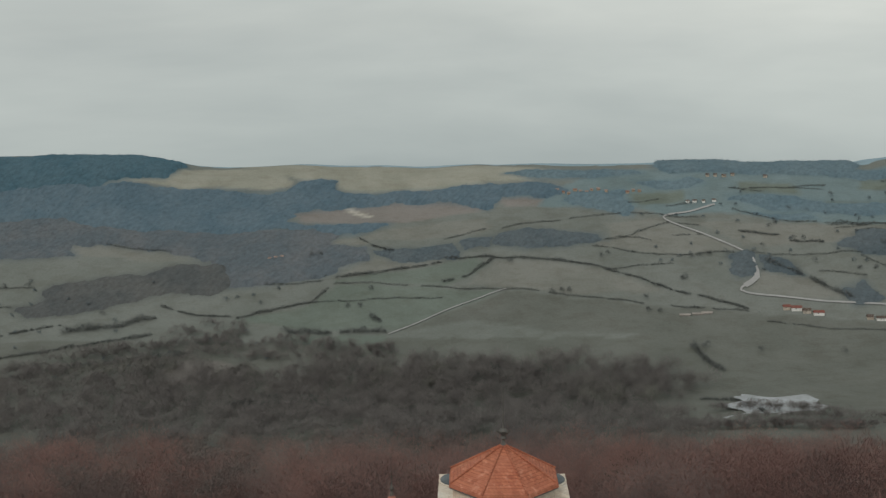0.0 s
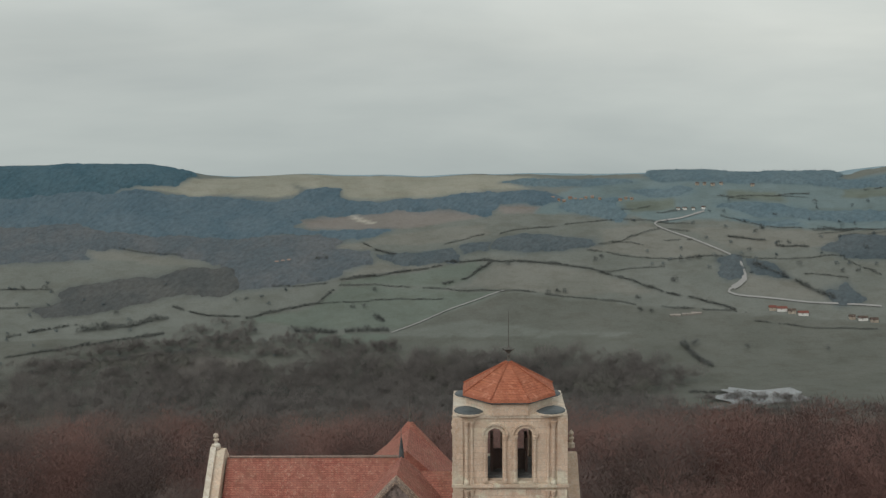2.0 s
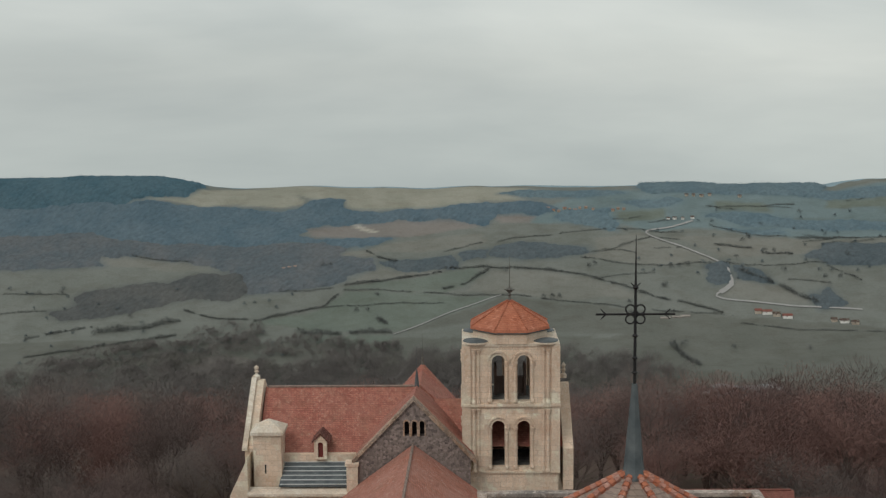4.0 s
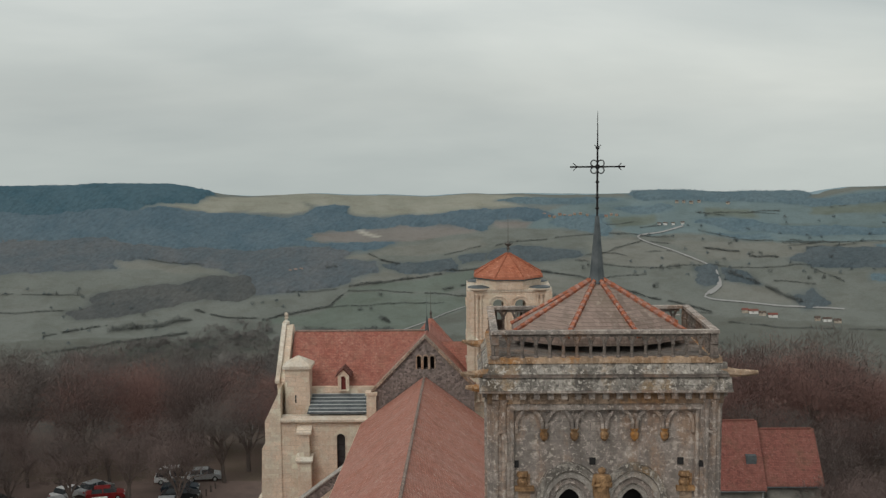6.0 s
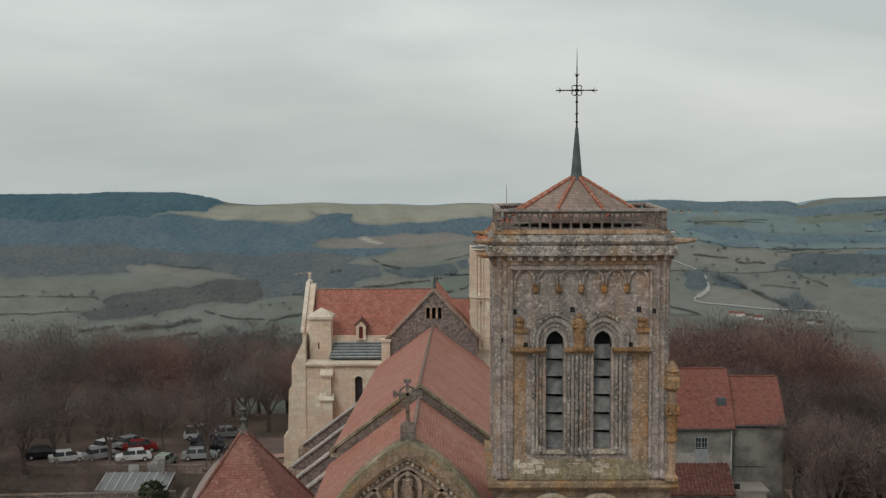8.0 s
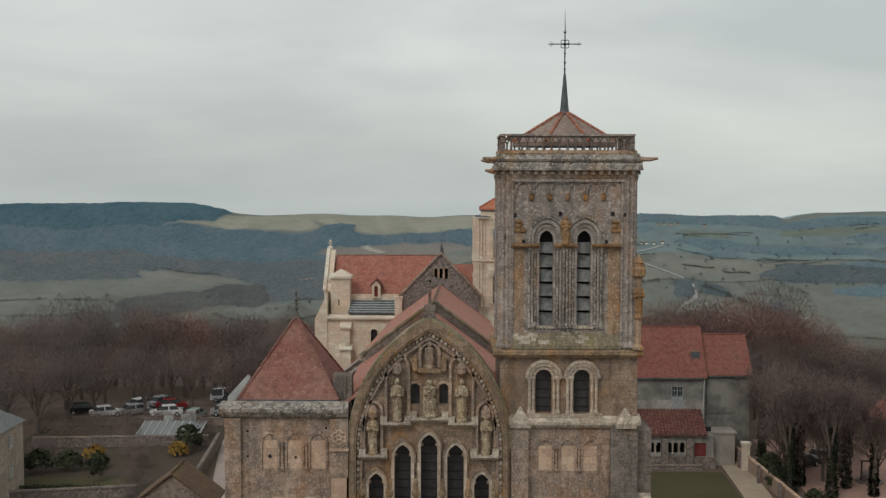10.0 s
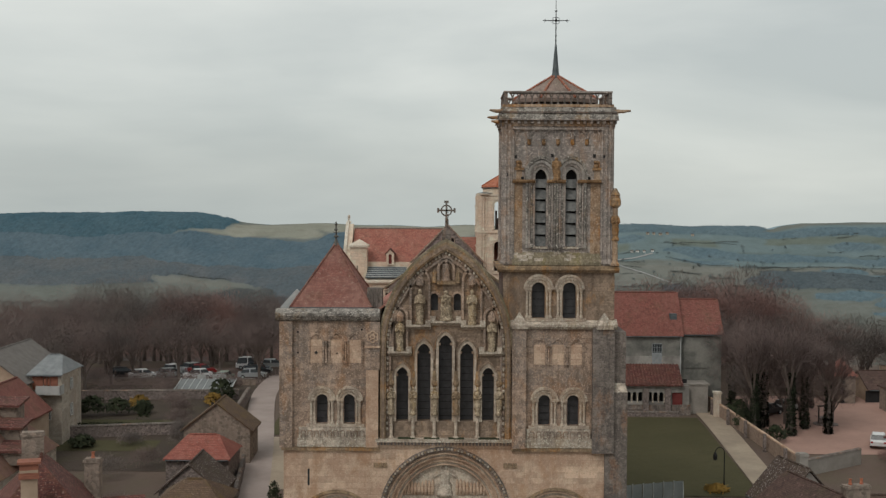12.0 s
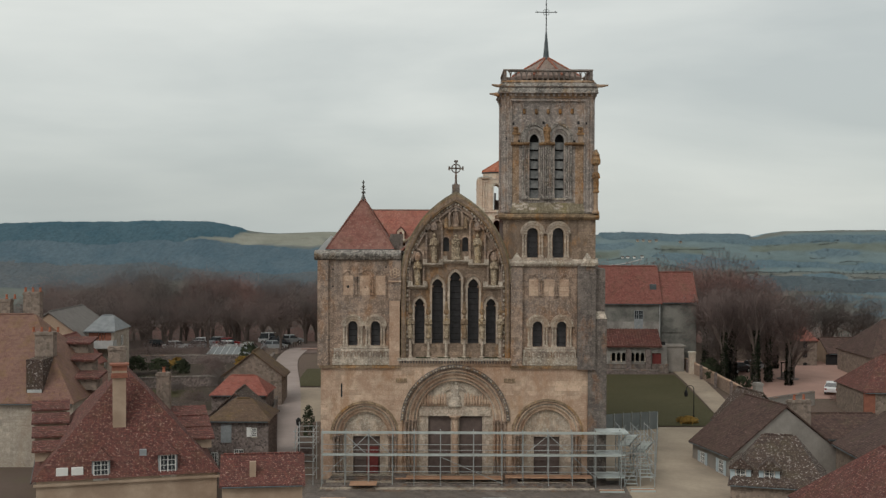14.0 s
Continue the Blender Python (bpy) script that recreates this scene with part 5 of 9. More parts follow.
# arcade under the cornice
for k, x in enumerate((5.79, 6.89, 8.0, 9.1, 10.2, 11.3)):
    part("frieze_arch", ring(bmesh.new(), x, 34.45, 0.84, 1.06, 0.08, 0.3, 0.4, 10, 0.28), STONE_TOWER, tower)
for x in (6.34, 7.45, 8.55, 9.65, 10.75):
    part("frieze_corbel", lathe(bmesh.new(), [(0.05, 33.85), (0.14, 33.95), (0.17, 34.1), (0.13, 34.22), (0.17, 34.32)], x, 0.14, 7), STONE_OCHRE, tower)
for x in (4.75, 12.35):
    part("slit_arch", ring(bmesh.new(), x, 34.0, 0.3, 0.45, -0.1, 0.1, 0.4, 6, 0.9), STONE_TOWER, tower)
for side in (0, 2, 3):
    for k in range(17):
        u = k / 16
        if side == 0:
            x, y = TX0 + 0.2 + (TX1 - TX0 - 0.4) * u, TY0 - 0.16
        else:
            x, y = (TX0 - 0.16 if side == 2 else TX1 + 0.16), TY0 + 0.2 + (TY1 - TY0 - 0.4) * u
        part("corbel", boxes((x - 0.11, x + 0.11, y - 0.09, y + 0.09, 35.5, 35.76)), STONE_TOWER, tower)
part("corbel_band", boxes((TX0 - 0.09, TX1 + 0.09, TY0 - 0.09, TY1 + 0.09, 35.3, 35.76)), STONE_STAGE, tower)
part("frieze_band", boxes((TX0 - 0.02, TX1 + 0.02, TY0 - 0.02, TY1 + 0.02, 35.05, 35.3)), STONE_TOWER, tower)
E_ = 0.38
corn = boxes((TX0 - E_, TX1 + E_, TY0 - E_, TY1 + E_, 35.76, 35.85))
part("cornice", corn, STONE_TOWER, tower)
def frustum(e0, z0, e1, z1):
    return hexa(bmesh.new(), [(TX0 - e0, TY0 - e0, z0), (TX1 + e0, TY0 - e0, z0), (TX1 + e0, TY1 + e0, z0), (TX0 - e0, TY1 + e0, z0)],
                [(TX0 - e1, TY0 - e1, z1), (TX1 + e1, TY0 - e1, z1), (TX1 + e1, TY1 + e1, z1), (TX0 - e1, TY1 + e1, z1)])
part("cornice_slope", frustum(0.36, 35.85, 0.1, 36.3), STONE_SPECK, tower, "grey cornice slope flecked with white lichen")
part("cornice_band", frustum(0.25, 36.3, 0.25, 36.42), STONE_DARK, tower)
part("cornice_slope", frustum(0.22, 36.42, -0.05, 36.78), STONE_SPECK, tower, "grey cornice slope flecked with white lichen")
random.seed(19)
for row, (z0, z1, e0, e1, count) in enumerate(((35.86, 36.3, 0.36, 0.1, 15), (36.43, 36.78, 0.22, -0.05, 13))):
    for k in range(count):
        a, b = TX0 - e0 + (TX1 - TX0 + 2 * e0) * k / count + 0.015, TX0 - e0 + (TX1 - TX0 + 2 * e0) * (k + 1) / count - 0.015
        d = random.uniform(0.015, 0.05)
        slab = hexa(bmesh.new(), [(a, TY0 - e0 - d, z0), (b, TY0 - e0 - d, z0), (b, TY0 - e0 + 0.05, z0), (a, TY0 - e0 + 0.05, z0)],
                    [(a, TY0 - e1 - d, z1 + 0.01), (b, TY0 - e1 - d, z1 + 0.01), (b, TY0 - e1 + 0.05, z1 + 0.01), (a, TY0 - e1 + 0.05, z1 + 0.01)])
        part("cornice_block", slab, STONE_SPECK, tower)
part("parapet_kerb", frustum(0.05, 36.78, 0.02, 36.98), STONE_STREAK, tower)
BX0, BX1, BY0, BY1 = 4.5, 12.55, 0.06, 5.74
several("parapet_rail", [(BX0 - 0.12, BX1 + 0.12, BY0 - 0.12, BY0 + 0.16, 37.86, 37.98), (BX0 - 0.12, BX1 + 0.12, BY1 - 0.16, BY1 + 0.12, 37.86, 37.98),
                         (BX0 - 0.12, BX0 + 0.16, BY0 + 0.16, BY1 - 0.16, 37.86, 37.98), (BX1 - 0.16, BX1 + 0.12, BY0 + 0.16, BY1 - 0.16, 37.86, 37.98)], STONE_TOWER, tower, "grey lichened parapet rail")
NB = 16
for side in range(4):
    for k in range(NB + 1):
        u = k / NB
        if side < 2:
            x, y = BX0 + 0.05 + (BX1 - BX0 - 0.1) * u, (BY0 + 0.03 if side == 0 else BY1 - 0.03)
        else:
            if k in (0, NB):
                continue
            x, y = (BX0 + 0.03 if side == 2 else BX1 - 0.03), BY0 + 0.05 + (BY1 - BY0 - 0.1) * u
        bal = bmesh.new()
        wide = 0.13 if k in (0, NB) else 0.06
        lathe(bal, [(wide * 1.5, 36.95), (wide * 1.5, 37.03), (wide, 37.08), (wide * 0.92, 37.42), (wide * 1.4, 37.47), (wide, 37.52)], x, y, 8)
        if k in (0, NB):
            box(bal, x - wide, x + wide, y - 0.1, y + 0.1, 36.95, 37.87)
        else:
            for q in (-1, 1):
                dx, dy = (0.13 * q, 0) if side < 2 else (0, 0.1 * q)
                tube(bal, (x, y, 37.5), (x + dx, y + dy, 37.76), 0.055, 0.05, 6)
            ex, ey = (0.25, 0.06) if side < 2 else (0.06, 0.17)
            box(bal, x - ex, x + ex, y - ey, y + ey, 37.74, 37.865)
        part("baluster", bal, STONE_DARK, tower)
for x, y, dx, dy, z in ((TX0, TY0, -0.95, -0.35, 36.45), (TX1, TY0, 1.15, -0.3, 36.45), (TX0, TY1, -0.9, 0.4, 36.4), (TX1, TY1, 0.9, 0.4, 36.4), (TX0, TY0 + 0.9, -0.8, -0.1, 35.7)):
    g = bmesh.new()
    tube(g, (x, y, z), (x + dx * 0.6, y + dy * 0.6, z - 0.02), 0.2, 0.13, 7)
    tube(g, (x + dx * 0.6, y + dy * 0.6, z - 0.02), (x + dx * 1.1, y + dy * 1.1, z + 0.04), 0.15, 0.07, 7)
    part("gargoyle", g, STONE_STREAK, tower, "ochre-lichened stone gargoyle")
part("tower_deck", boxes((BX0 + 0.2, BX1 - 0.2, BY0 + 0.2, BY1 - 0.2, 36.6, 37.0)), STONE_DARK, tower)
# octagonal roof, squashed in y to fit the camera's view, with ridge tiles, lead spike and wrought-iron cross
RX, RY, RZ, AZ = 8.57, 3.0, 37.55, 39.55
R8 = 3.52
ridge_pts = [(RX + R8 * math.cos(math.tau * (k + 0.5) / 8), RY + 0.68 * R8 * math.sin(math.tau * (k + 0.5) / 8), RZ) for k in range(8)]
cap = bmesh.new()
vs = [cap.verts.new(p) for p in ridge_pts]
low_vs = [cap.verts.new((x, y, RZ - 0.3)) for x, y, z in ridge_pts]
tp = cap.verts.new((RX, RY, AZ))
for k in range(8):
    cap.faces.new((vs[k], vs[(k + 1) % 8], tp))
    cap.faces.new((low_vs[k], low_vs[(k + 1) % 8], vs[(k + 1) % 8], vs[k]))
troof = part("tower_roof", cap, TILE_TOWER, tower, "eight-sided roof of faded tiles")
for p in ridge_pts:
    for k in range(22):
        a, b = Vector(p).lerp(Vector((RX, RY, AZ)), k / 22.5), Vector(p).lerp(Vector((RX, RY, AZ)), (k + 0.9) / 22.5)
        part("hip_tile", tube(bmesh.new(), a + Vector((0, 0, 0.03)), b + Vector((0, 0, 0.045)), 0.115, 0.085, 6), TILE_HIP if k % 2 else TILE_ORANGE, troof)
part("lead_spike", lathe(bmesh.new(), [(0.34, AZ - 0.25), (0.27, AZ + 0.1), (0.2, AZ + 0.9), (0.12, AZ + 1.8), (0.075, 41.9)], RX, RY, 8), LEAD, tower, "grey lead-covered spike")
vane = thing("iron_cross", (RX, RY, 41.8), "black wrought-iron cross with scrolls on the lead spike", "cross")
stem = tube(bmesh.new(), (RX, RY, 41.7), (RX, RY, 44.6), 0.045, 0.035, 6)
tube(stem, (RX, RY, 44.6), (RX, RY, 45.9), 0.03, 0.008, 6)
for z in (42.2, 42.6, 43.2, 44.5):
    lathe(stem, [(0.03, z - 0.06), (0.09, z), (0.03, z + 0.06)], RX, RY, 8)
part("stem", stem, IRON, vane)
arm = tube(bmesh.new(), (RX - 1.05, RY, 43.78), (RX + 1.05, RY, 43.78), 0.032, n=6)
for s in (-1, 1):
    for d in (-1, 1):
        tube(arm, (RX + s * 0.78, RY, 43.78), (RX + s * 0.92, RY, 43.78 + d * 0.14), 0.022, 0.012, 5)
for d in (-1, 1):
    tube(arm, (RX, RY, 44.5), (RX + d * 0.13, RY, 44.62), 0.022, 0.012, 5)
part("arm", arm, IRON, vane)
for k in range(4):
    ca = math.pi / 4 + math.pi / 2 * k
    part("scroll", hoop(bmesh.new(), RX + 0.19 * math.cos(ca), RY, 43.78 + 0.19 * math.sin(ca), 0.12, 0.022), IRON, vane)

# ---------------------------------------------------------------- nave
nave = thing("church_nave", (0, 38, 0), "long church nave under a weathered red tiled roof", "church nave")


def saddle(y0, z0, y1, z1, half, drop, thick=0.18):
    """A pitched roof whose ridge runs from (y0, z0) to (y1, z1)."""
    bm = bmesh.new()
    for s in (-1, 1):
        hexa(bm, [(0.05, y0, z0 - thick), (0.05 + s * half, y0, z0 - drop - thick), (0.05 + s * half, y1, z1 - drop - thick), (0.05, y1, z1 - thick)],
             [(0.05, y0, z0), (0.05 + s * half, y0, z0 - drop), (0.05 + s * half, y1, z1 - drop), (0.05, y1, z1)])
    return bm


NR = part("nave_roof", saddle(17.4, 25.9, 59.4, 23.35, 5.6, 4.15), TILE_NAVE, nave, "faded red tiled nave roof")
PR = part("porch_roof", saddle(1.0, 25.1, 17.2, 25.1, 5.8, 4.3), TILE_NAVE, nave, "red tiled roof behind the gable")
for roof_part, y0, z0, y1, z1, count in ((NR, 17.4, 25.95, 59.4, 23.4, 90), (PR, 1.2, 25.15, 17.0, 25.15, 36)):
    rt = bmesh.new()
    for k in range(count):
        a, b = k / count, (k + 0.94) / count
        tube(rt, (0.05, y0 + (y1 - y0) * a, z0 + (z1 - z0) * a), (0.05, y0 + (y1 - y0) * b, z0 + (z1 - z0) * b), 0.11, 0.09, 6)
    part("ridge_tile", rt, TILE_TOWER, roof_part)
for s in (-1, 1):
    part("verge", hexa(bmesh.new(), [(0.05, 17.15, 25.8), (0.05 + s * 5.75, 17.15, 21.5), (0.05 + s * 5.75, 17.6, 21.5), (0.05, 17.6, 25.8)],
         [(0.05, 17.15, 26.0), (0.05 + s * 5.75, 17.15, 21.7), (0.05 + s * 5.75, 17.6, 21.7), (0.05, 17.6, 26.0)]), STONE_MOSS, nave, "dark mossy gable verge")
gw = prism(bmesh.new(), [(-5.2, 19.0), (-5.2, 21.8), (0.05, 25.75), (5.3, 21.8), (5.3, 19.0)], 17.2, 17.5)
part("step_wall", gw, STONE_DARK, nave)
several("nave_wall", [(-5.2, -4.6, 1.5, 59.5, 0, 19.2), (4.7, 5.3, 8.3, 59.5, 0, 19.2)], STONE_FRONT, nave)
part("upper_wall", hexa(bmesh.new(), [(-5.2, 17.5, 19.2), (5.3, 17.5, 19.2), (5.3, 59.4, 19.2), (-5.2, 59.4, 19.2)], [(-5.2, 17.5, 21.6), (5.3, 17.5, 21.6), (5.3, 59.4, 19.3), (-5.2, 59.4, 19.3)]), STONE_FRONT, nave)
part("porch_upper_wall", boxes((-5.2, 5.3, 1.6, 17.2, 18.9, 20.7)), STONE_FRONT, nave)
part("eaves_course", hexa(bmesh.new(), [(-5.65, 17.5, 21.2), (-5.2, 17.5, 21.2), (-5.2, 59.4, 18.75), (-5.65, 59.4, 18.75)], [(-5.65, 17.5, 21.5), (-5.2, 17.5, 21.5), (-5.2, 59.4, 19.05), (-5.65, 59.4, 19.05)]), STONE_PALE, nave)
for s, x0 in ((-1, -5.2), (1, 5.3)):
    part("aisle_roof", hexa(bmesh.new(), [(x0, 9, 14.5), (x0 + s * 6.2, 9, 11.6), (x0 + s * 6.2, 59.5, 10.6), (x0, 59.5, 13.5)], [(x0, 9, 14.8), (x0 + s * 6.2, 9, 11.9), (x0 + s * 6.2, 59.5, 10.9), (x0, 59.5, 13.8)]), TILE_NAVE, nave)
    part("aisle_wall", boxes((min(x0 + s * 6.0, x0 + s * 5.4), max(x0 + s * 6.0, x0 + s * 5.4), 9, 59.5, 0, 11.0)), STONE_FRONT, nave)
for y in (22, 29.5, 37, 44.5, 52):
    fb = bmesh.new()
    hexa(fb, [(-5.2, y - 0.45, 17.4), (-11.6, y - 0.45, 12.4), (-11.6, y + 0.45, 12.4), (-5.2, y + 0.45, 17.4)], [(-5.2, y - 0.45, 18.3), (-11.9, y - 0.45, 13.3), (-11.9, y + 0.45, 13.3), (-5.2, y + 0.45, 18.3)])
    flyer = part("flying_buttress", fb, RUBBLE, nave, "grey stone flying buttress")
    part("buttress_pier", boxes((-12.4, -11.0, y - 0.6, y + 0.6, 0, 13.0)), STONE_FRONT, flyer)
    part("coping", hexa(bmesh.new(), [(-5.2, y - 0.6, 18.3), (-12.0, y - 0.6, 13.2), (-12.0, y + 0.6, 13.2), (-5.2, y + 0.6, 18.3)], [(-5.2, y - 0.6, 18.45), (-12.0, y - 0.6, 13.35), (-12.0, y + 0.6, 13.35), (-5.2, y + 0.6, 18.45)]), STONE_GREY, flyer)

# ---------------------------------------------------------------- transept, crossing gable and choir
trans = thing("church_transept", (-6, 64, 0), "pale limestone transept with red tiled roof and corner turret", "church transept")
gab = wall(bmesh.new(), [(-4.3, 18.8), (-4.3, 22.2), (0.1, 26.75), (4.4, 22.2), (4.4, 18.8)], [arch(x, 0.36, 23.95, 24.95, 0, 6) for x in (-0.42, 0.16, 0.74)], 59.5, 60.2)
part("crossing_gable", gab, RUBBLE, trans, "dark rubble gable with three small windows")
part("gable_dark", boxes((-0.8, 1.1, 60.22, 60.3, 23.7, 25.4)), DARK, trans)
for s in (-1, 1):
    part("gable_verge", hexa(bmesh.new(), [(0.1, 59.3, 26.7), (0.1 + s * 4.75, 59.3, 21.75), (0.1 + s * 4.75, 60.3, 21.75), (0.1, 60.3, 26.7)], [(0.1, 59.3, 26.95), (0.1 + s * 4.75, 59.3, 22.05), (0.1 + s * 4.75, 60.3, 22.05), (0.1, 60.3, 26.95)]), STONE_FRONT, trans)
for x in (-0.42, 0.16, 0.74):
    part("window_arch", ring(bmesh.new(), x, 24.95, 0.36, 0.58, 59.42, 59.6, 0, 7, 1.0), STONE_FRONT, trans)
part("crossing_roof", hexa(bmesh.new(), [(-4.4, 60.2, 22.0), (0.1, 60.2, 26.6), (0.1, 66.5, 26.0), (-4.4, 66.5, 21.6)], [(-4.45, 60.2, 22.15), (0.1, 60.2, 26.8), (0.1, 66.5, 26.2), (-4.45, 66.5, 22.15)]), TILE_NORTH, trans)
part("crossing_roof", hexa(bmesh.new(), [(4.6, 60.2, 22.0), (0.1, 60.2, 26.6), (0.1, 66.5, 26.0), (4.6, 66.5, 21.6)], [(4.65, 60.2, 22.15), (0.1, 60.2, 26.8), (0.1, 66.5, 26.2), (4.65, 66.5, 22.15)]), TILE_NORTH, trans)
# north arm
arm_roof = prism(bmesh.new(), [(61.9, 21.9), (66.3, 26.15), (70.7, 21.9)], -12.2, 0.2, "x")
nroof = part("north_arm_roof", arm_roof, TILE_NORTH, trans, "red tiled transept roof")
rt = bmesh.new()
for k in range(26):
    tube(rt, (-12.0 + 0.46 * k, 66.3, 26.18), (-11.57 + 0.46 * k, 66.3, 26.18), 0.12, 0.1, 6)
part("ridge_tile", rt, TILE_TOWER, nroof)
several("north_wall", [(-12.6, -4.4, 61.6, 62.3, 0, 21.9), (-12.6, -12.0, 62.3, 70.5, 0, 21.9)], STONE_PALE, trans)
part("end_gable", prism(bmesh.new(), [(61.6, 19.0), (61.3, 21.9), (61.3, 22.5), (66.0, 26.75), (66.6, 26.75), (71.3, 22.3), (71.3, 19.0)], -13.15, -12.3, "x"), STONE_PALE, trans, "pale stone gable with raised coping")
part("end_coping", prism(bmesh.new(), [(61.0, 22.4), (61.0, 22.6), (66.0, 27.0), (66.6, 27.0), (71.6, 22.6), (71.6, 22.2)], -13.3, -12.9, "x"), STONE_COPE, trans)
part("end_finial", lathe(bmesh.new(), [(0.3, 26.8), (0.3, 27.1), (0.12, 27.2), (0.1, 27.35), (0.22, 27.45), (0.1, 27.55), (0.2, 27.7), (0.16, 27.85), (0.02, 27.95)], -12.95, 66.3, 8), STONE_COPE, trans)
part("turret", boxes((-12.3, -10.15, 60.3, 62.4, 19.3, 23.85)), STONE_PALE, trans, "square pale stone stair turret")
capm = boxes((-12.5, -9.95, 60.1, 62.6, 23.85, 24.1))
hexa(capm, [(-12.5, 60.1, 24.1), (-9.95, 60.1, 24.1), (-9.95, 62.6, 24.1), (-12.5, 62.6, 24.1)], [(-11.3, 61.3, 24.85), (-11.15, 61.3, 24.85), (-11.15, 61.4, 24.85), (-11.3, 61.4, 24.85)])
part("turret_cap", capm, STONE_COPE, trans)
part("turret_slit", boxes((-11.45, -11.33, 60.285, 60.35, 20.8, 21.5)), DARK, trans)
part("eaves_course", boxes((-10.1, -4.4, 61.7, 62.0, 21.55, 21.95)), STONE_PALE, trans)
lead = bmesh.new()
hexa(lead, [(-10.3, 59.6, 19.95), (-4.7, 59.6, 19.95), (-4.7, 61.9, 21.3), (-10.0, 61.9, 21.3)], [(-10.3, 59.6, 20.1), (-4.7, 59.6, 20.1), (-4.7, 61.9, 21.5), (-10.0, 61.9, 21.5)])
lroof = part("lead_roof", lead, LEAD, trans, "grey lead lean-to roof with raised seams")
for k in range(6):
    z = 20.15 + 0.23 * k
    y = 59.65 + 0.385 * k
    part("lead_seam", tube(bmesh.new(), (-10.2, y, z), (-4.75, y, z), 0.045, n=6), ZINC, lroof)
part("roof_post", boxes((-5.05, -4.2, 59.2, 60.0, 19.4, 21.7), (-5.15, -4.1, 59.1, 60.1, 21.7, 21.95)), STONE_PALE, trans)
west = wall(bmesh.new(), rect(-13.2, -4.3, 2.0, 19.35), [arch(-7.35, 0.75, 12.5, 17.9, 0, 8)], 59.3, 60.0)
part("west_wall", west, STONE_PALE, trans, "pale limestone wall")
glazing("lancet_glass", arch(-7.35, 0.8, 12.4, 17.9), 59.75, trans)
part("window_arch", ring(bmesh.new(), -7.35, 17.9, 0.76, 1.15, 59.2, 59.4, 0, 8), STONE_PALE, trans)
part("wall_cornice", prism(bmesh.new(), [(60.0, 19.2), (59.2, 19.2), (58.95, 19.4), (58.95, 19.6), (60.0, 19.85)], -12.6, -4.3, "x"), STONE_COPE, trans)
several("wall_buttress", [(-11.1, -9.9, 58.4, 59.4, 2, 16.0), (-10.95, -10.05, 58.7, 59.4, 16.0, 18.4)], STONE_PALE, trans)
part("buttress_cap", prism(bmesh.new(), [(59.4, 18.4), (58.5, 18.4), (58.5, 18.6), (59.4, 19.1)], -11.15, -9.85, "x"), STONE_COPE, trans)
part("buttress_cap", prism(bmesh.new(), [(59.4, 16.0), (58.2, 16.0), (58.2, 16.15), (59.4, 16.6)], -11.25, -9.75, "x"), STONE_COPE, trans)
nb = prism(bmesh.new(), [(-15.2, 2.0), (-15.2, 9.0), (-14.9, 9.4), (-14.9, 12.2), (-14.45, 12.6), (-14.3, 17.0), (-14.0, 17.4), (-14.0, 19.4), (-12.6, 22.3), (-12.6, 2.0)], 59.2, 61.4)
part("corner_buttress", nb, STONE_PALE, trans, "stepped pale limestone corner buttress")
dor = wall(bmesh.new(), [(-7.75, 21.6), (-7.75, 23.0), (-7.25, 23.55), (-6.75, 23.0), (-6.75, 21.6)], [arch(-7.25, 0.42, 21.7, 22.75, 0, 6)], 61.3, 61.7)
dorm = part("roof_dormer", dor, STONE_PALE, trans, "small pale stone dormer")
part("dormer_shutter", boxes((-7.47, -7.03, 61.55, 61.6, 21.6, 23.0)), DOOR_RED, dorm)
part("dormer_roof", prism(bmesh.new(), [(-7.95, 23.0), (-7.25, 23.72), (-6.55, 23.0), (-6.55, 22.85), (-7.25, 23.55), (-7.95, 22.85)], 61.2, 63.2), TILE_BROWN, dorm)
# south arm beside the crossing tower
part("south_arm_roof", prism(bmesh.new(), [(62.2, 22.3), (66.3, 25.1), (70.4, 22.3)], 0.2, 12.0, "x"), TILE_NORTH, trans)
several("south_arm_wall", [(4.4, 12.2, 66.8, 70.3, 2, 22.4), (3.6, 4.4, 60.5, 61.2, 17.0, 21.2)], STONE_PALE, trans)
part("south_end_gable", prism(bmesh.new(), [(61.6, 19.0), (61.6, 22.3), (66.0, 26.4), (66.6, 26.4), (71.3, 22.3), (71.3, 19.0)], 11.6, 12.4, "x"), STONE_PALE, trans)
part("south_finial", lathe(bmesh.new(), [(0.25, 26.8), (0.25, 27.1), (0.1, 27.2), (0.2, 27.5), (0.1, 27.6), (0.18, 27.85), (0.02, 28.1)], 12.0, 66.3, 8), STONE_COPE, trans)
part("low_roof", boxes((1.0, 4.4, 60.3, 61.9, 21.3, 21.6)), SLATE, trans)
choir = thing("church_choir", (0, 80, 0), "church choir with a hipped red tiled roof", "church choir")
cr = lathe(bmesh.new(), [(4.6, 20.5), (0.06, 25.7)], 0.2, 76.6, 10, 0.3)
part("choir_roof", cr, TILE_NORTH, choir, "hipped red tiled choir roof")
part("choir_ridge_roof", prism(bmesh.new(), [(-4.4, 21.5), (0.2, 25.2), (4.8, 21.0)], 70.5, 76.6), TILE_NORTH, choir)
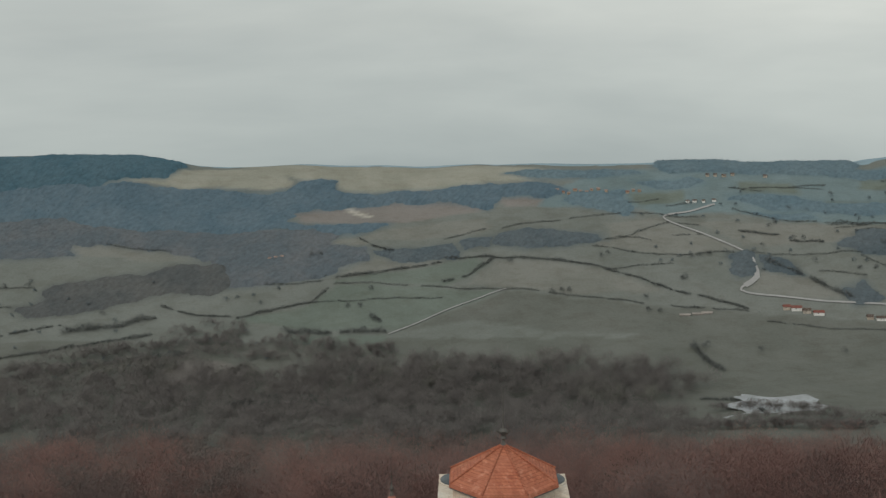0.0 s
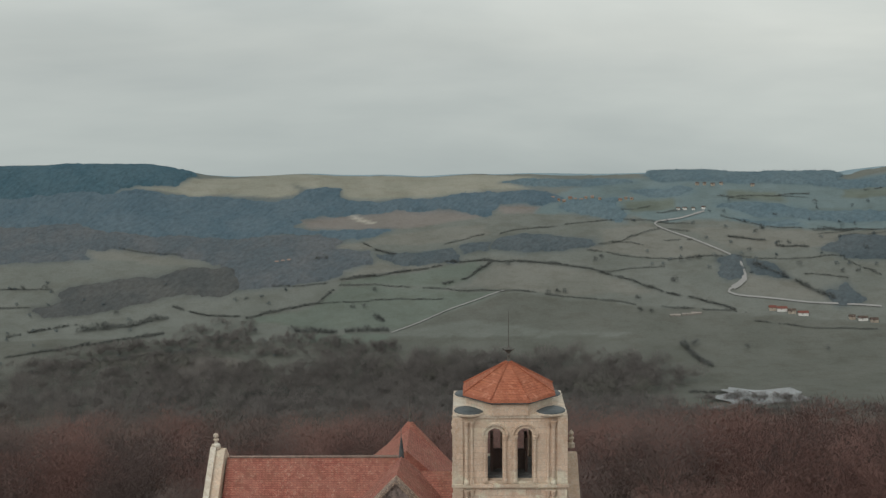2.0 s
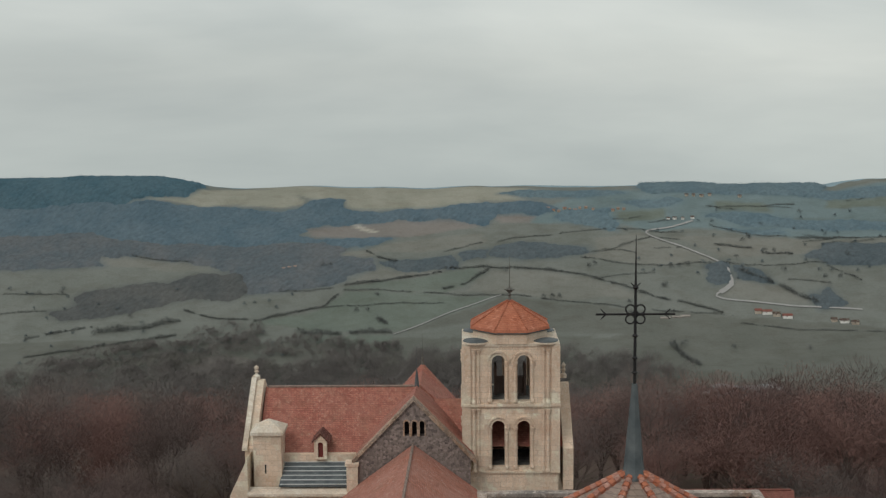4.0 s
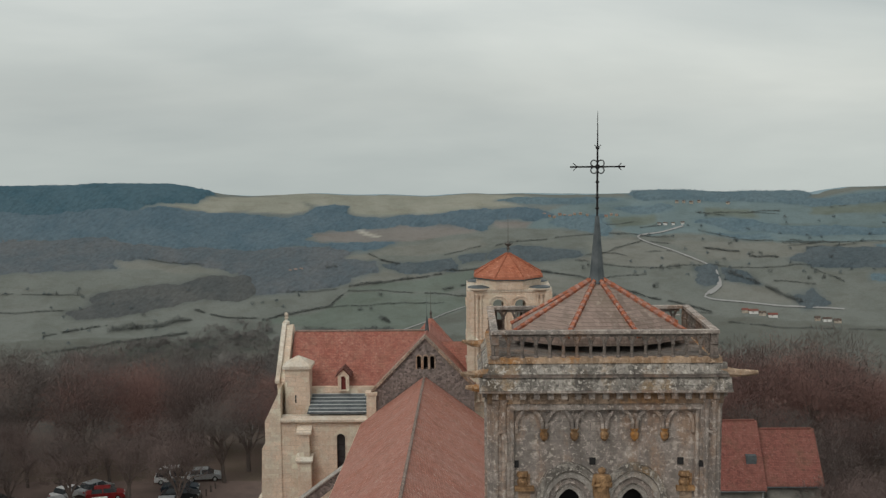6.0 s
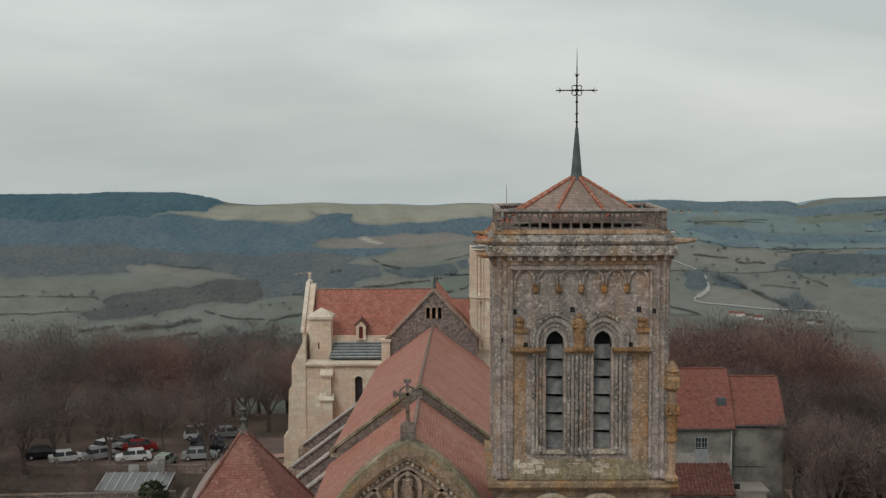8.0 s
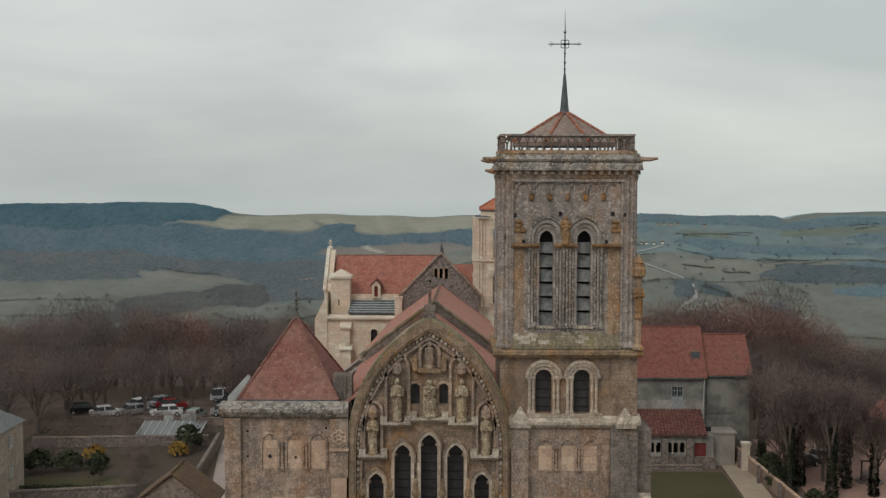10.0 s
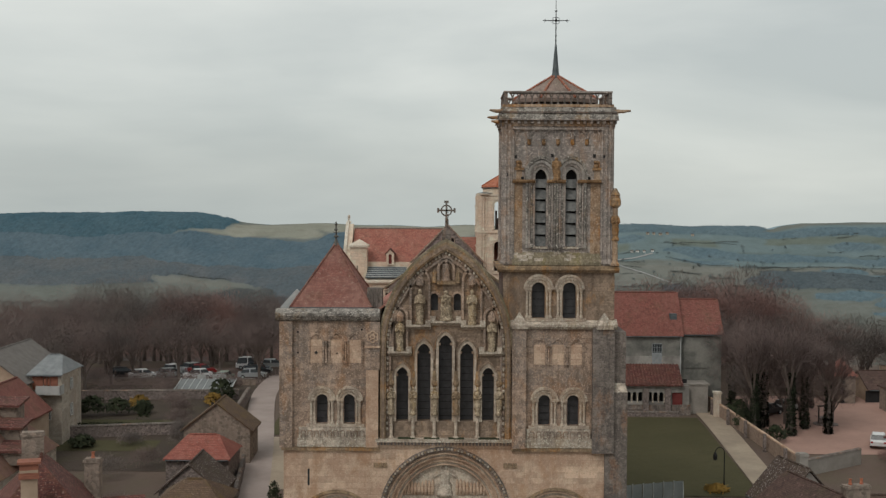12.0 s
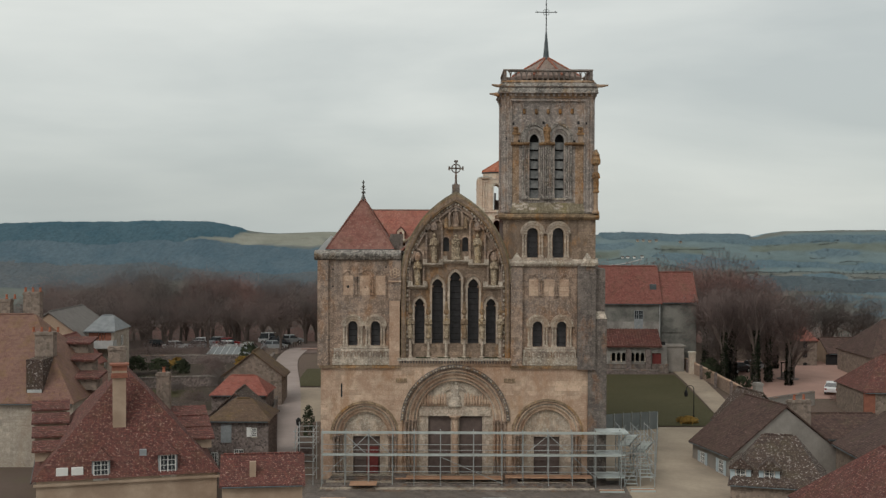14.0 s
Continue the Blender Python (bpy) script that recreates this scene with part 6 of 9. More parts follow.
part("choir_spike", tube(lathe(bmesh.new(), [(0.2, 25.4), (0.08, 25.9), (0.15, 26.1), (0.04, 26.4)], 0.2, 76.6, 8), (0.2, 76.6, 26.4), (0.2, 76.6, 28.4), 0.03, 0.01, 5), BRONZE, choir)
part("ridge_spike", tube(lathe(bmesh.new(), [(0.2, 26.0), (0.16, 26.6), (0.05, 27.5)], 0.1, 66.3, 8), (0.1, 66.3, 27.5), (0.1, 66.3, 29.4), 0.025, 0.008, 5), LEAD, choir)
part("choir_wall", lathe(bmesh.new(), [(5.0, 2.0), (5.0, 20.6)], 0.2, 77.0, 12), STONE_PALE, choir)

# ---------------------------------------------------------------- tower beside the crossing
ant = thing("crossing_tower", (7.55, 64.5, 0), "pale cream limestone tower with eight-sided orange tiled roof", "bell tower")
AX0, AX1, AY0, AY1 = 3.9, 11.2, 61.2, 67.0
def paired(mid):
    return (mid - 0.98, mid + 0.98)
for z0, z1, sill, spring, w in ((25.95, 30.55, 26.15, 29.3, 0.98), (20.6, 25.85, 20.9, 24.15, 0.98)):
    for a0, a1, axis, y in ((AX0, AX1, "y", AY0), (AX0, AX1, "y", AY1 - 0.7), (AY0 + 0.72, AY1 - 0.72, "x", AX0), (AY0 + 0.72, AY1 - 0.72, "x", AX1 - 0.7)):
        m = (a0 + a1) / 2
        part("tower_wall", wall(bmesh.new(), rect(a0, a1, z0, z1), [arch(c, w, sill, spring, 0, 8) for c in paired(m)], y, y + 0.7, axis), STONE_PALE, ant)
    for c in paired((AX0 + AX1) / 2):
        part("arch_moulding", ring(bmesh.new(), c, spring, w + 0.05, w + 0.4, AY0 - 0.1, AY0 + 0.1, 0, 10), STONE_PALE, ant)
        part("arch_hood", ring(bmesh.new(), c, spring, w + 0.5, w + 0.75, AY0 - 0.18, AY0 + 0.05, 0, 10), STONE_PALE, ant)
        for s in (-1, 1):
            part("arch_shaft", column(bmesh.new(), c + s * (w / 2 + 0.16), AY0 - 0.04, sill, spring, 0.11), STONE_PALE, ant)
    for c in paired((AY0 + AY1) / 2):
        bm = bmesh.new()
        for s in (-1, 1):
            column(bm, AX0 - 0.04, c + s * (w / 2 + 0.16), sill, spring, 0.11)
        part("arch_shaft", bm, STONE_PALE, ant)
part("lower_stage", boxes((AX0, AX1, AY0, AY1, 2, 20.6)), STONE_PALE, ant)
part("belfry_inside", boxes((AX0 + 0.75, AX1 - 0.75, AY0 + 0.75, AY1 - 0.75, 20.6, 20.85)), LOUVRE, ant)
part("belfry_inside", boxes((AX0 + 0.75, AX1 - 0.75, AY0 + 0.75, AY1 - 0.75, 25.6, 26.2)), LOUVRE, ant)
part("bell_frame", boxes((6.3, 8.8, 63.6, 63.8, 26.2, 27.6), (6.3, 6.5, 63.0, 64.4, 26.2, 28.6), (8.6, 8.8, 63.0, 64.4, 26.2, 28.6)), DOOR_OAK, ant)
for x in (AX0, AX1):
    for y in (AY0, AY1):
        for z0, z1 in ((20.6, 25.8), (26.0, 30.5)):
            sx, sy = (1 if x == AX0 else -1), (1 if y == AY0 else -1)
            bm = boxes((min(x - sx * 0.12, x + sx * 0.55), max(x - sx * 0.12, x + sx * 0.55), min(y - sy * 0.12, y + sy * 0.55), max(y - sy * 0.12, y + sy * 0.55), z0, z1))
            column(bm, x + sx * 0.8, y - sy * 0.05, z0, z1 - 0.2, 0.13)
            column(bm, x + sx * 1.15, y - sy * 0.02, z0, z1 - 0.2, 0.11)
            part("corner_pier", bm, STONE_PALE, ant)
several("string_course", [(AX0 - 0.2, AX1 + 0.2, AY0 - 0.2, AY1 + 0.2, 25.8, 26.0)], STONE_PALE, ant)
several("string_course", [(AX0 - 0.15, AX1 + 0.15, AY0 - 0.15, AY1 + 0.15, 20.5, 20.65)], STONE_PALE, ant)
part("top_cornice", boxes((AX0 - 0.1, AX1 + 0.1, AY0 - 0.1, AY1 + 0.1, 30.5, 30.7)), STONE_COPE, ant)
cxa, cya = (AX0 + AX1) / 2, (AY0 + AY1) / 2 - 0.2
for sx in (-1, 1):
    for sy in (-1, 1):
        x, y = cxa + sx * 2.68, cya + sy * 2.02
        part("corner_turret", lathe(bmesh.new(), [(1.0, 30.6), (1.08, 30.68), (1.08, 30.78), (0.98, 30.8)], x, y, 16), STONE_COPE, ant)
        part("lead_cap", lathe(bmesh.new(), [(1.0, 30.8), (0.98, 30.86), (0.5, 30.93), (0.02, 30.96)], x, y, 16), LEAD, ant, "flat lead-covered corner cap")
part("drum", lathe(bmesh.new(), [(3.1, 30.7), (3.1, 31.45)], cxa, cya, 8, math.tau / 16), STONE_PALE, ant)
part("eaves_gutter", lathe(bmesh.new(), [(3.14, 31.45), (3.3, 31.52), (3.3, 31.64)], cxa, cya, 8, math.tau / 16), LEAD, ant)
oct_roof = part("octagon_roof", lathe(bmesh.new(), [(3.34, 31.6), (3.26, 31.8), (0.12, 33.62)], cxa, cya, 8, math.tau / 16), TILE_ORANGE, ant, "orange tiled eight-sided roof")
for k in range(8):
    a = math.tau * (k + 0.5) / 8
    hip = bmesh.new()
    for j in range(16):
        p, q = j / 16, (j + 0.9) / 16
        e, f = 3.26 * (1 - p) + 0.12 * p, 3.26 * (1 - q) + 0.12 * q
        tube(hip, (cxa + e * math.cos(a), cya + e * math.sin(a), 31.83 + 1.8 * p), (cxa + f * math.cos(a), cya + f * math.sin(a), 31.83 + 1.8 * q), 0.08, 0.06, 6)
    part("hip_tile", hip, TILE_ORANGE, oct_roof)
fin = lathe(bmesh.new(), [(0.22, 33.5), (0.1, 33.8), (0.08, 33.95), (0.2, 34.05), (0.1, 34.15), (0.08, 34.35), (0.24, 34.45), (0.22, 34.5), (0.08, 34.6), (0.05, 34.75)], cxa, cya, 8)
for k in range(6):
    a = math.tau * k / 6
    tube(fin, (cxa, cya, 34.2), (cxa + 0.4 * math.cos(a), cya + 0.4 * math.sin(a), 34.5), 0.06, 0.04, 5)
tube(fin, (cxa, cya, 34.7), (cxa, cya, 37.1), 0.035, 0.012, 6)
part("roof_finial", fin, BRONZE, ant, "grey metal finial with a long spike")

# ---------------------------------------------------------------- houses
def window_unit(parent, x, y, z, w, h, frame_mat=None, shutters=None, arch_top=False, side="front"):
    """A casement: frame with bars, pane and sill; the pane faces -y (front), or +x / -x."""
    frame_mat = frame_mat or WHITE_PAINT
    def put(u0, u1, d0, d1, z0, z1):
        if side == "front":
            return (x + u0, x + u1, y + d0, y + d1, z + z0, z + z1)
        s = 1 if side == "right" else -1
        a, b = sorted((x - s * d0, x - s * d1))
        return (a, b, y + u0, y + u1, z + z0, z + z1)
    win = part("window", boxes(put(-w / 2 - 0.07, w / 2 + 0.07, -0.06, 0.02, -0.12, 0.0)), STONE_WHITE, parent)
    part("pane", boxes(put(-w / 2, w / 2, -0.015, 0.02, 0, h)), PANE, win)
    fr = boxes(put(-w / 2, -w / 2 + 0.07, -0.05, 0, 0, h), put(w / 2 - 0.07, w / 2, -0.05, 0, 0, h), put(-w / 2, w / 2, -0.05, 0, h - 0.07, h), put(-w / 2, w / 2, -0.05, 0, 0, 0.07),
               put(-0.035, 0.035, -0.05, 0, 0, h))
    for k in (1, 2, 3):
        box(fr, *put(-w / 2, w / 2, -0.045, 0, h * k / 4 - 0.018, h * k / 4 + 0.018))
    for k in (-0.25, 0.25):
        box(fr, *put(k * w - 0.015, k * w + 0.015, -0.045, 0, 0, h))
    part("window_frame", fr, frame_mat, win)
    if shutters:
        for s in (-1, 1):
            a, b = sorted((s * (w / 2 + 0.05), s * (w / 2 + 0.05 + w * 0.48)))
            part("shutter", boxes(put(a, b, -0.08, -0.03, -0.02, h + 0.02)), shutters, win)


def chimney(parent, x, y, z0, z1, w=0.8, d=0.6, mat=None, pots=2):
    ch = part("chimney", boxes((x - w / 2, x + w / 2, y - d / 2, y + d / 2, z0, z1), (x - w / 2 - 0.07, x + w / 2 + 0.07, y - d / 2 - 0.07, y + d / 2 + 0.07, z1 - 0.3, z1 - 0.12)), mat or RUBBLE_WARM, parent)
    for k in range(pots):
        px = x + (k - (pots - 1) / 2) * w * 0.45
        part("chimney_pot", lathe(bmesh.new(), [(0.14, z1), (0.17, z1 + 0.08), (0.12, z1 + 0.12), (0.11, z1 + 0.42), (0.15, z1 + 0.46)], px, y, 8), TILE_ORANGE, ch)


def house(x0, x1, y0, y1, z0, eave, ridge, along, wall_mat, roof_mat, label, over=0.35, hip=0.0, turn=0.0):
    """A house under a pitched roof; along is the axis of the ridge; hip pulls in its ends; turn swings it about its middle."""
    ob = thing("house", ((x0 + x1) / 2, (y0 + y1) / 2, z0), label, "house", "village houses")
    cx, cy = (x0 + x1) / 2, (y0 + y1) / 2
    body = boxes((x0, x1, y0, y1, z0, eave))
    if not hip:
        if along == "x":
            prism(body, [(y0, eave), (cy, ridge - 0.12), (y1, eave)], x0, x1, "x")
        else:
            prism(body, [(x0, eave), (cx, ridge - 0.12), (x1, eave)], y0, y1, "y")
    part("wall", body, wall_mat, ob)
    rf = bmesh.new()
    t = 0.16
    slope = (ridge - eave) / ((y1 - y0) / 2 if along == "x" else (x1 - x0) / 2)
    lo = eave - over * slope
    def pt(u, v, z):
        return (u, v, z) if along == "x" else (v, u, z)
    u0, u1, v0, v1 = (x0, x1, y0, y1) if along == "x" else (y0, y1, x0, x1)
    vm = (v0 + v1) / 2
    for va in (v0 - over, v1 + over):
        hexa(rf, [pt(u0 - over * 0.6, va, lo), pt(u1 + over * 0.6, va, lo), pt(u1 + over * 0.6 - hip, vm, ridge), pt(u0 - over * 0.6 + hip, vm, ridge)],
             [pt(u0 - over * 0.6, va, lo + t), pt(u1 + over * 0.6, va, lo + t), pt(u1 + over * 0.6 - hip, vm, ridge + t), pt(u0 - over * 0.6 + hip, vm, ridge + t)])
    if hip:
        for ua, ub in ((u0 - over * 0.6, u0 - over * 0.6 + hip), (u1 + over * 0.6, u1 + over * 0.6 - hip)):
            f = [rf.verts.new(p) for p in (pt(ua, v0 - over, lo + t), pt(ua, v1 + over, lo + t), pt(ub, vm, ridge + t))]
            rf.faces.new(f)
    rp = part("roof", rf, roof_mat, ob)
    rt = bmesh.new()
    n = max(6, int((u1 - u0) / 0.42))
    for k in range(n):
        a, b = u0 + hip + (u1 - u0 - 2 * hip) * k / n, u0 + hip + (u1 - u0 - 2 * hip) * (k + 0.93) / n
        tube(rt, pt(a, vm, ridge + t), pt(b, vm, ridge + t), 0.12, 0.1, 6)
    part("ridge_tile", rt, roof_mat, rp)
    gut = bmesh.new()
    tube(gut, pt(u0, v0 - over - 0.04, lo + 0.02), pt(u1, v0 - over - 0.04, lo + 0.02), 0.06, n=6)
    part("gutter", gut, LEAD, rp)
    if turn:
        ob.matrix_basis = Matrix.Translation((cx, cy, z0)) @ Matrix.Rotation(radians(turn), 4, "Z")
    return ob


# monastery buildings south of the church
sb = house(19.5, 30.0, 60.2, 68.0, 2.5, 13.1, 17.9, "x", RENDER_PATCHY, TILE_RED, "long grey-rendered monastery building with red tiled roof")
window_unit(sb, 26.9, 60.2, 9.7, 1.3, 2.1, GREY_PAINT)
several("window_shutter", [(26.3, 26.86, 60.1, 60.16, 9.1, 10.6), (26.94, 27.5, 60.1, 60.16, 9.1, 10.6)], GREY_PAINT, sb)
part("window_sill", boxes((25.7, 27.9, 60.0, 60.2, 9.0, 9.1)), STONE_DARK, sb)
part("drainpipe", tube(bmesh.new(), (29.9, 60.1, 5.0), (29.9, 60.1, 13.0), 0.07, n=6), ZINC, sb)
part("skylight", boxes((28.7, 29.6, 61.4, 62.0, 14.6, 15.5)), LEAD, sb)
part("lime_patch", boxes((21.5, 30.0, 60.17, 60.2, 8.6, 10.2)), PLASTER_WHITE, sb)
sb2 = house(30.0, 35.3, 61.0, 68.0, 2.5, 13.2, 17.0, "x", RENDER_PATCHY, TILE_RED, "lower monastery wing with red tiles")
part("blank_panel", boxes((30.4, 33.4, 60.9, 61.0, 8.6, 12.6)), RENDER_PATCHY, sb2)
sb3 = house(17.0, 20.9, 59.0, 66.0, 2.5, 12.4, 16.8, "x", RENDER_PATCHY, TILE_RED, "narrow monastery wing with ribbed red roof")
for k in range(9):
    part("roof_rib", tube(bmesh.new(), (17.1 + 0.47 * k, 58.7, 12.25), (17.1 + 0.47 * k, 62.4, 16.95), 0.07, n=5), TILE_ORANGE, sb3)
clo = thing("cloister_gallery", (24.5, 57.5, 3), "stone cloister gallery with arcade and ribbed red tile roof", "gallery")
holes = [arch(22.89 + dx + 0.72 * k, 0.52, 4.85, 5.8, 0, 6) for dx in (0, 2.63) for k in range(3)] + [arch(17.6 + 0.72 * k, 0.5, 4.75, 5.75, 0, 6) for k in range(3)]
part("arcade_wall", wall(bmesh.new(), rect(16.5, 30.4, 2.5, 6.9), holes + [rect(28.3, 29.6, 3.3, 6.0)], 57.0, 57.5), PLASTER_WHITE, clo)
# near-black sheet behind the arches, painted shade of the gallery
part("gallery_shade", boxes((16.5, 30.4, 58.4, 58.6, 2.5, 7.5)), DARK, clo)
part("gallery_door", boxes((28.3, 29.6, 57.15, 57.25, 3.2, 6.0)), DOOR_RED, clo, "dark red painted door")
for dx in (17.6, 22.89, 25.52):
    for k in range(4):
        part("arcade_shaft", column(bmesh.new(), dx - 0.36 + 0.72 * k, 56.95, 4.75, 5.8, 0.08), STONE_WHITE, clo)
part("plinth", boxes((16.5, 30.6, 56.7, 57.0, 2.5, 4.5)), STONE_DARK, clo)
for x in (20.4, 24.95, 27.7):
    part("gallery_buttress", boxes((x - 0.35, x + 0.35, 56.4, 57.0, 2.5, 6.6)), RUBBLE, clo)
groof = part("gallery_roof", hexa(bmesh.new(), [(16.3, 56.5, 6.85), (29.6, 56.5, 6.85), (29.6, 60.1, 9.0), (16.3, 60.1, 9.0)], [(16.3, 56.5, 7.0), (29.6, 56.5, 7.0), (29.6, 60.1, 9.15), (16.3, 60.1, 9.15)]), TILE_BROWN, clo)
for k in range(34):
    x = 16.5 + 0.39 * k
    part("roof_rib", tube(bmesh.new(), (x, 56.45, 7.03), (x, 60.1, 9.2), 0.09, n=5), TILE_BROWN, groof)
part("side_porch", boxes((29.6, 33.0, 58.0, 61.0, 2.5, 6.8), (29.5, 33.2, 57.9, 61.0, 6.8, 7.0)), PLASTER_GREY, clo)

# village houses north-west of the square
def hip_dormer(parent, x, y, z, w, h, roof_mat, frame_mat):
    """A small dormer with a pointed tiled roof, facing the square."""
    d = part("dormer", boxes((x - w / 2 - 0.12, x + w / 2 + 0.12, y, y + 2.2, z - 0.2, z + h + 0.05)), frame_mat, parent)
    rf = bmesh.new()
    low = [(x - w / 2 - 0.3, y - 0.25, z + h), (x + w / 2 + 0.3, y - 0.25, z + h), (x + w / 2 + 0.3, y + 2.4, z + h), (x - w / 2 - 0.3, y + 2.4, z + h)]
    v = [rf.verts.new(p) for p in low]
    a, b = rf.verts.new((x, y + 0.35, z + h + 0.85)), rf.verts.new((x, y + 2.8, z + h + 0.85))
    for f in ((v[0], v[1], a), (v[1], v[2], b, a), (v[3], v[0], a, b), (v[2], v[3], b), (v[3], v[2], v[1], v[0])):
        rf.faces.new(f)
    part("dormer_roof", rf, roof_mat, parent)
    window_unit(parent, x, y - 0.02, z, w, h, WHITE_PAINT)


def shed_dormer(parent, x0, x1, y, z, depth, roof_mat):
    part("shed_dormer", boxes((x0, x1, y, y + depth, z - 0.8, z)), PLASTER, parent)
    part("shed_roof", hexa(bmesh.new(), [(x0 - 0.25, y - 0.3, z - 0.05), (x1 + 0.25, y - 0.3, z - 0.05), (x1 + 0.25, y + depth, z + 0.5), (x0 - 0.25, y + depth, z + 0.5)],
         [(x0 - 0.25, y - 0.3, z + 0.1), (x1 + 0.25, y - 0.3, z + 0.1), (x1 + 0.25, y + depth, z + 0.65), (x0 - 0.25, y + depth, z + 0.65)]), roof_mat, parent)


h1 = house(-33.4, -19.4, -17.0, -1.0, -2.5, 3.5, 11.2, "y", PLASTER, TILE_BROWN, "old house with steep brown tiled roof, dormers and tall chimney", hip=6.5)
chimney(h1, -27.0, -13.9, 5.0, 11.6, 1.05, 0.9, PLASTER, 0)
part("chimney_head", boxes((-27.65, -26.35, -14.5, -13.3, 10.9, 11.15), (-27.6, -26.4, -14.4, -13.4, 11.15, 11.9), (-27.75, -26.25, -14.55, -13.25, 11.9, 12.05)), BRICK, h1, "red brick chimney head")
chimney(h1, -27.0, -8.0, 9.0, 12.9, 1.5, 0.8, RUBBLE_WARM, 0)
hip_dormer(h1, -28.5, -16.95, 3.15, 1.15, 1.55, TILE_BROWN, GREY_PAINT)
hip_dormer(h1, -23.3, -16.95, 3.2, 1.25, 1.7, TILE_BROWN, GREY_PAINT)
part("open_shutter", boxes((-31.9, -31.0, -16.95, -16.7, 3.35, 4.2)), WHITE_PAINT, h1, "white shutter")
part("open_shutter", boxes((-30.75, -29.85, -16.95, -16.7, 3.35, 4.2)), WHITE_PAINT, h1, "white shutter")
for x, y, z in ((-28.4, -13.4, 6.9), (-25.2, -15.7, 4.7)):
    part("skylight", boxes((x - 0.28, x + 0.28, y - 0.35, y + 0.3, z - 0.05, z + 0.5)), GREY_PAINT, h1)
for k in range(4):
    shed_dormer(h1, -33.6 - 0.1 * k, -31.2, -13.5 + 2.6 * k, 5.0 + 0.75 * k, 1.6, TILE_BROWN)
for k in range(3):
    shed_dormer(h1, -21.9, -19.3, -12.0 + 3.0 * k, 5.2 + 0.55 * k, 1.8, TILE_BROWN)
for k in range(5):
    window_unit(h1, -31.5 + 2.6 * k, -17.02, -0.7, 1.0, 1.6, WHITE_PAINT)
part("eaves_cornice", boxes((-33.6, -19.2, -17.2, -17.0, 2.85, 3.05)), PLASTER, h1)
swing(h1, -2.2, 1.7, 17)
low1 = house(-19.0, -12.8, -18.0, -13.0, -2.5, 3.3, 5.0, "x", PLASTER, TILE_BROWN, "low outhouse with sagging brown tiled roof")
part("vent_pipe", boxes((-16.9, -16.4, -17.6, -17.1, 3.0, 4.9)), PLASTER, low1)
swing(low1, 0.4, 0.6, 8)
h3 = house(-29.5, -25.2, -3.4, 2.4, -1.5, 4.2, 5.6, "x", PLASTER_WHITE, TILE_GREY, "small house with mossy grey tiles")
chimney(h3, -26.3, -2.7, 4.0, 10.2, 1.15, 0.8, RUBBLE_WARM, 1)
h4 = house(-23.4, -17.7, 3.0, 9.0, -0.5, 5.0, 6.5, "x", RUBBLE, TILE_OCHRE, "dark rubble house with mossy ochre hipped roof", hip=2.2)
part("louvred_shutter", boxes((-22.2, -21.2, 2.9, 3.0, 2.83, 4.61)), GREY_PAINT, h4, "pale grey shutter")
part("louvred_shutter", boxes((-19.75, -19.35, 2.9, 3.0, 3.4, 4.3)), WHITE_PAINT, h4)
window_unit(h4, -19.05, 2.98, 3.4, 0.55, 0.85, WHITE_PAINT)
window_unit(h4, -20.5, 2.98, 0.9, 0.9, 1.3, WHITE_PAINT)
window_unit(h4, -22.8, 2.98, 0.6, 0.7, 1.3, WHITE_PAINT)
h5 = house(-27.0, -20.9, 23.0, 29.0, 0.5, 4.7, 6.3, "x", RUBBLE, TILE_BRIGHT, "small house with bright red hipped roof", hip=1.7)
window_unit(h5, -24.9, 22.98, 2.4, 0.7, 0.9, GREY_PAINT)
house(-27.5, -20.5, 33.0, 38.0, 1.0, 5.6, 8.3, "y", RUBBLE_WARM, TILE_OCHRE, "rubble barn with mossy brown gabled roof")
house(-25.5, -20.0, 14.0, 20.0, 0.0, 3.6, 6.0, "y", RUBBLE, TILE_GREY, "rubble outhouse with mossy roof")
h7 = house(-60.0, -36.6, 4.0, 20.0, -2.5, 6.6, 14.2, "x", PLASTER_PALE, TILE_PINK, "tall cream-rendered house with steep mossy roof and brick chimneys", hip=6.5)
chimney(h7, -40.6, 8.2, 7.0, 12.9, 1.8, 1.2, RUBBLE_WARM, 4)
chimney(h7, -46.5, 12.5, 12.5, 15.9, 1.9, 1.0, RUBBLE_WARM, 4)
chimney(h7, -43.6, 13.2, 12.5, 16.6, 1.7, 1.0, RUBBLE_WARM, 3)
chimney(h7, -51.0, 11.5, 12.5, 15.3, 2.6, 1.0, RUBBLE_WARM, 5)
part("roof_box_dormer", boxes((-41.3, -39.7, 4.6, 8.0, 7.3, 10.5)), TILE_GREY, h7)
part("dormer_pane", boxes((-41.2, -39.8, 4.55, 4.62, 7.3, 7.6)), ZINC, h7)
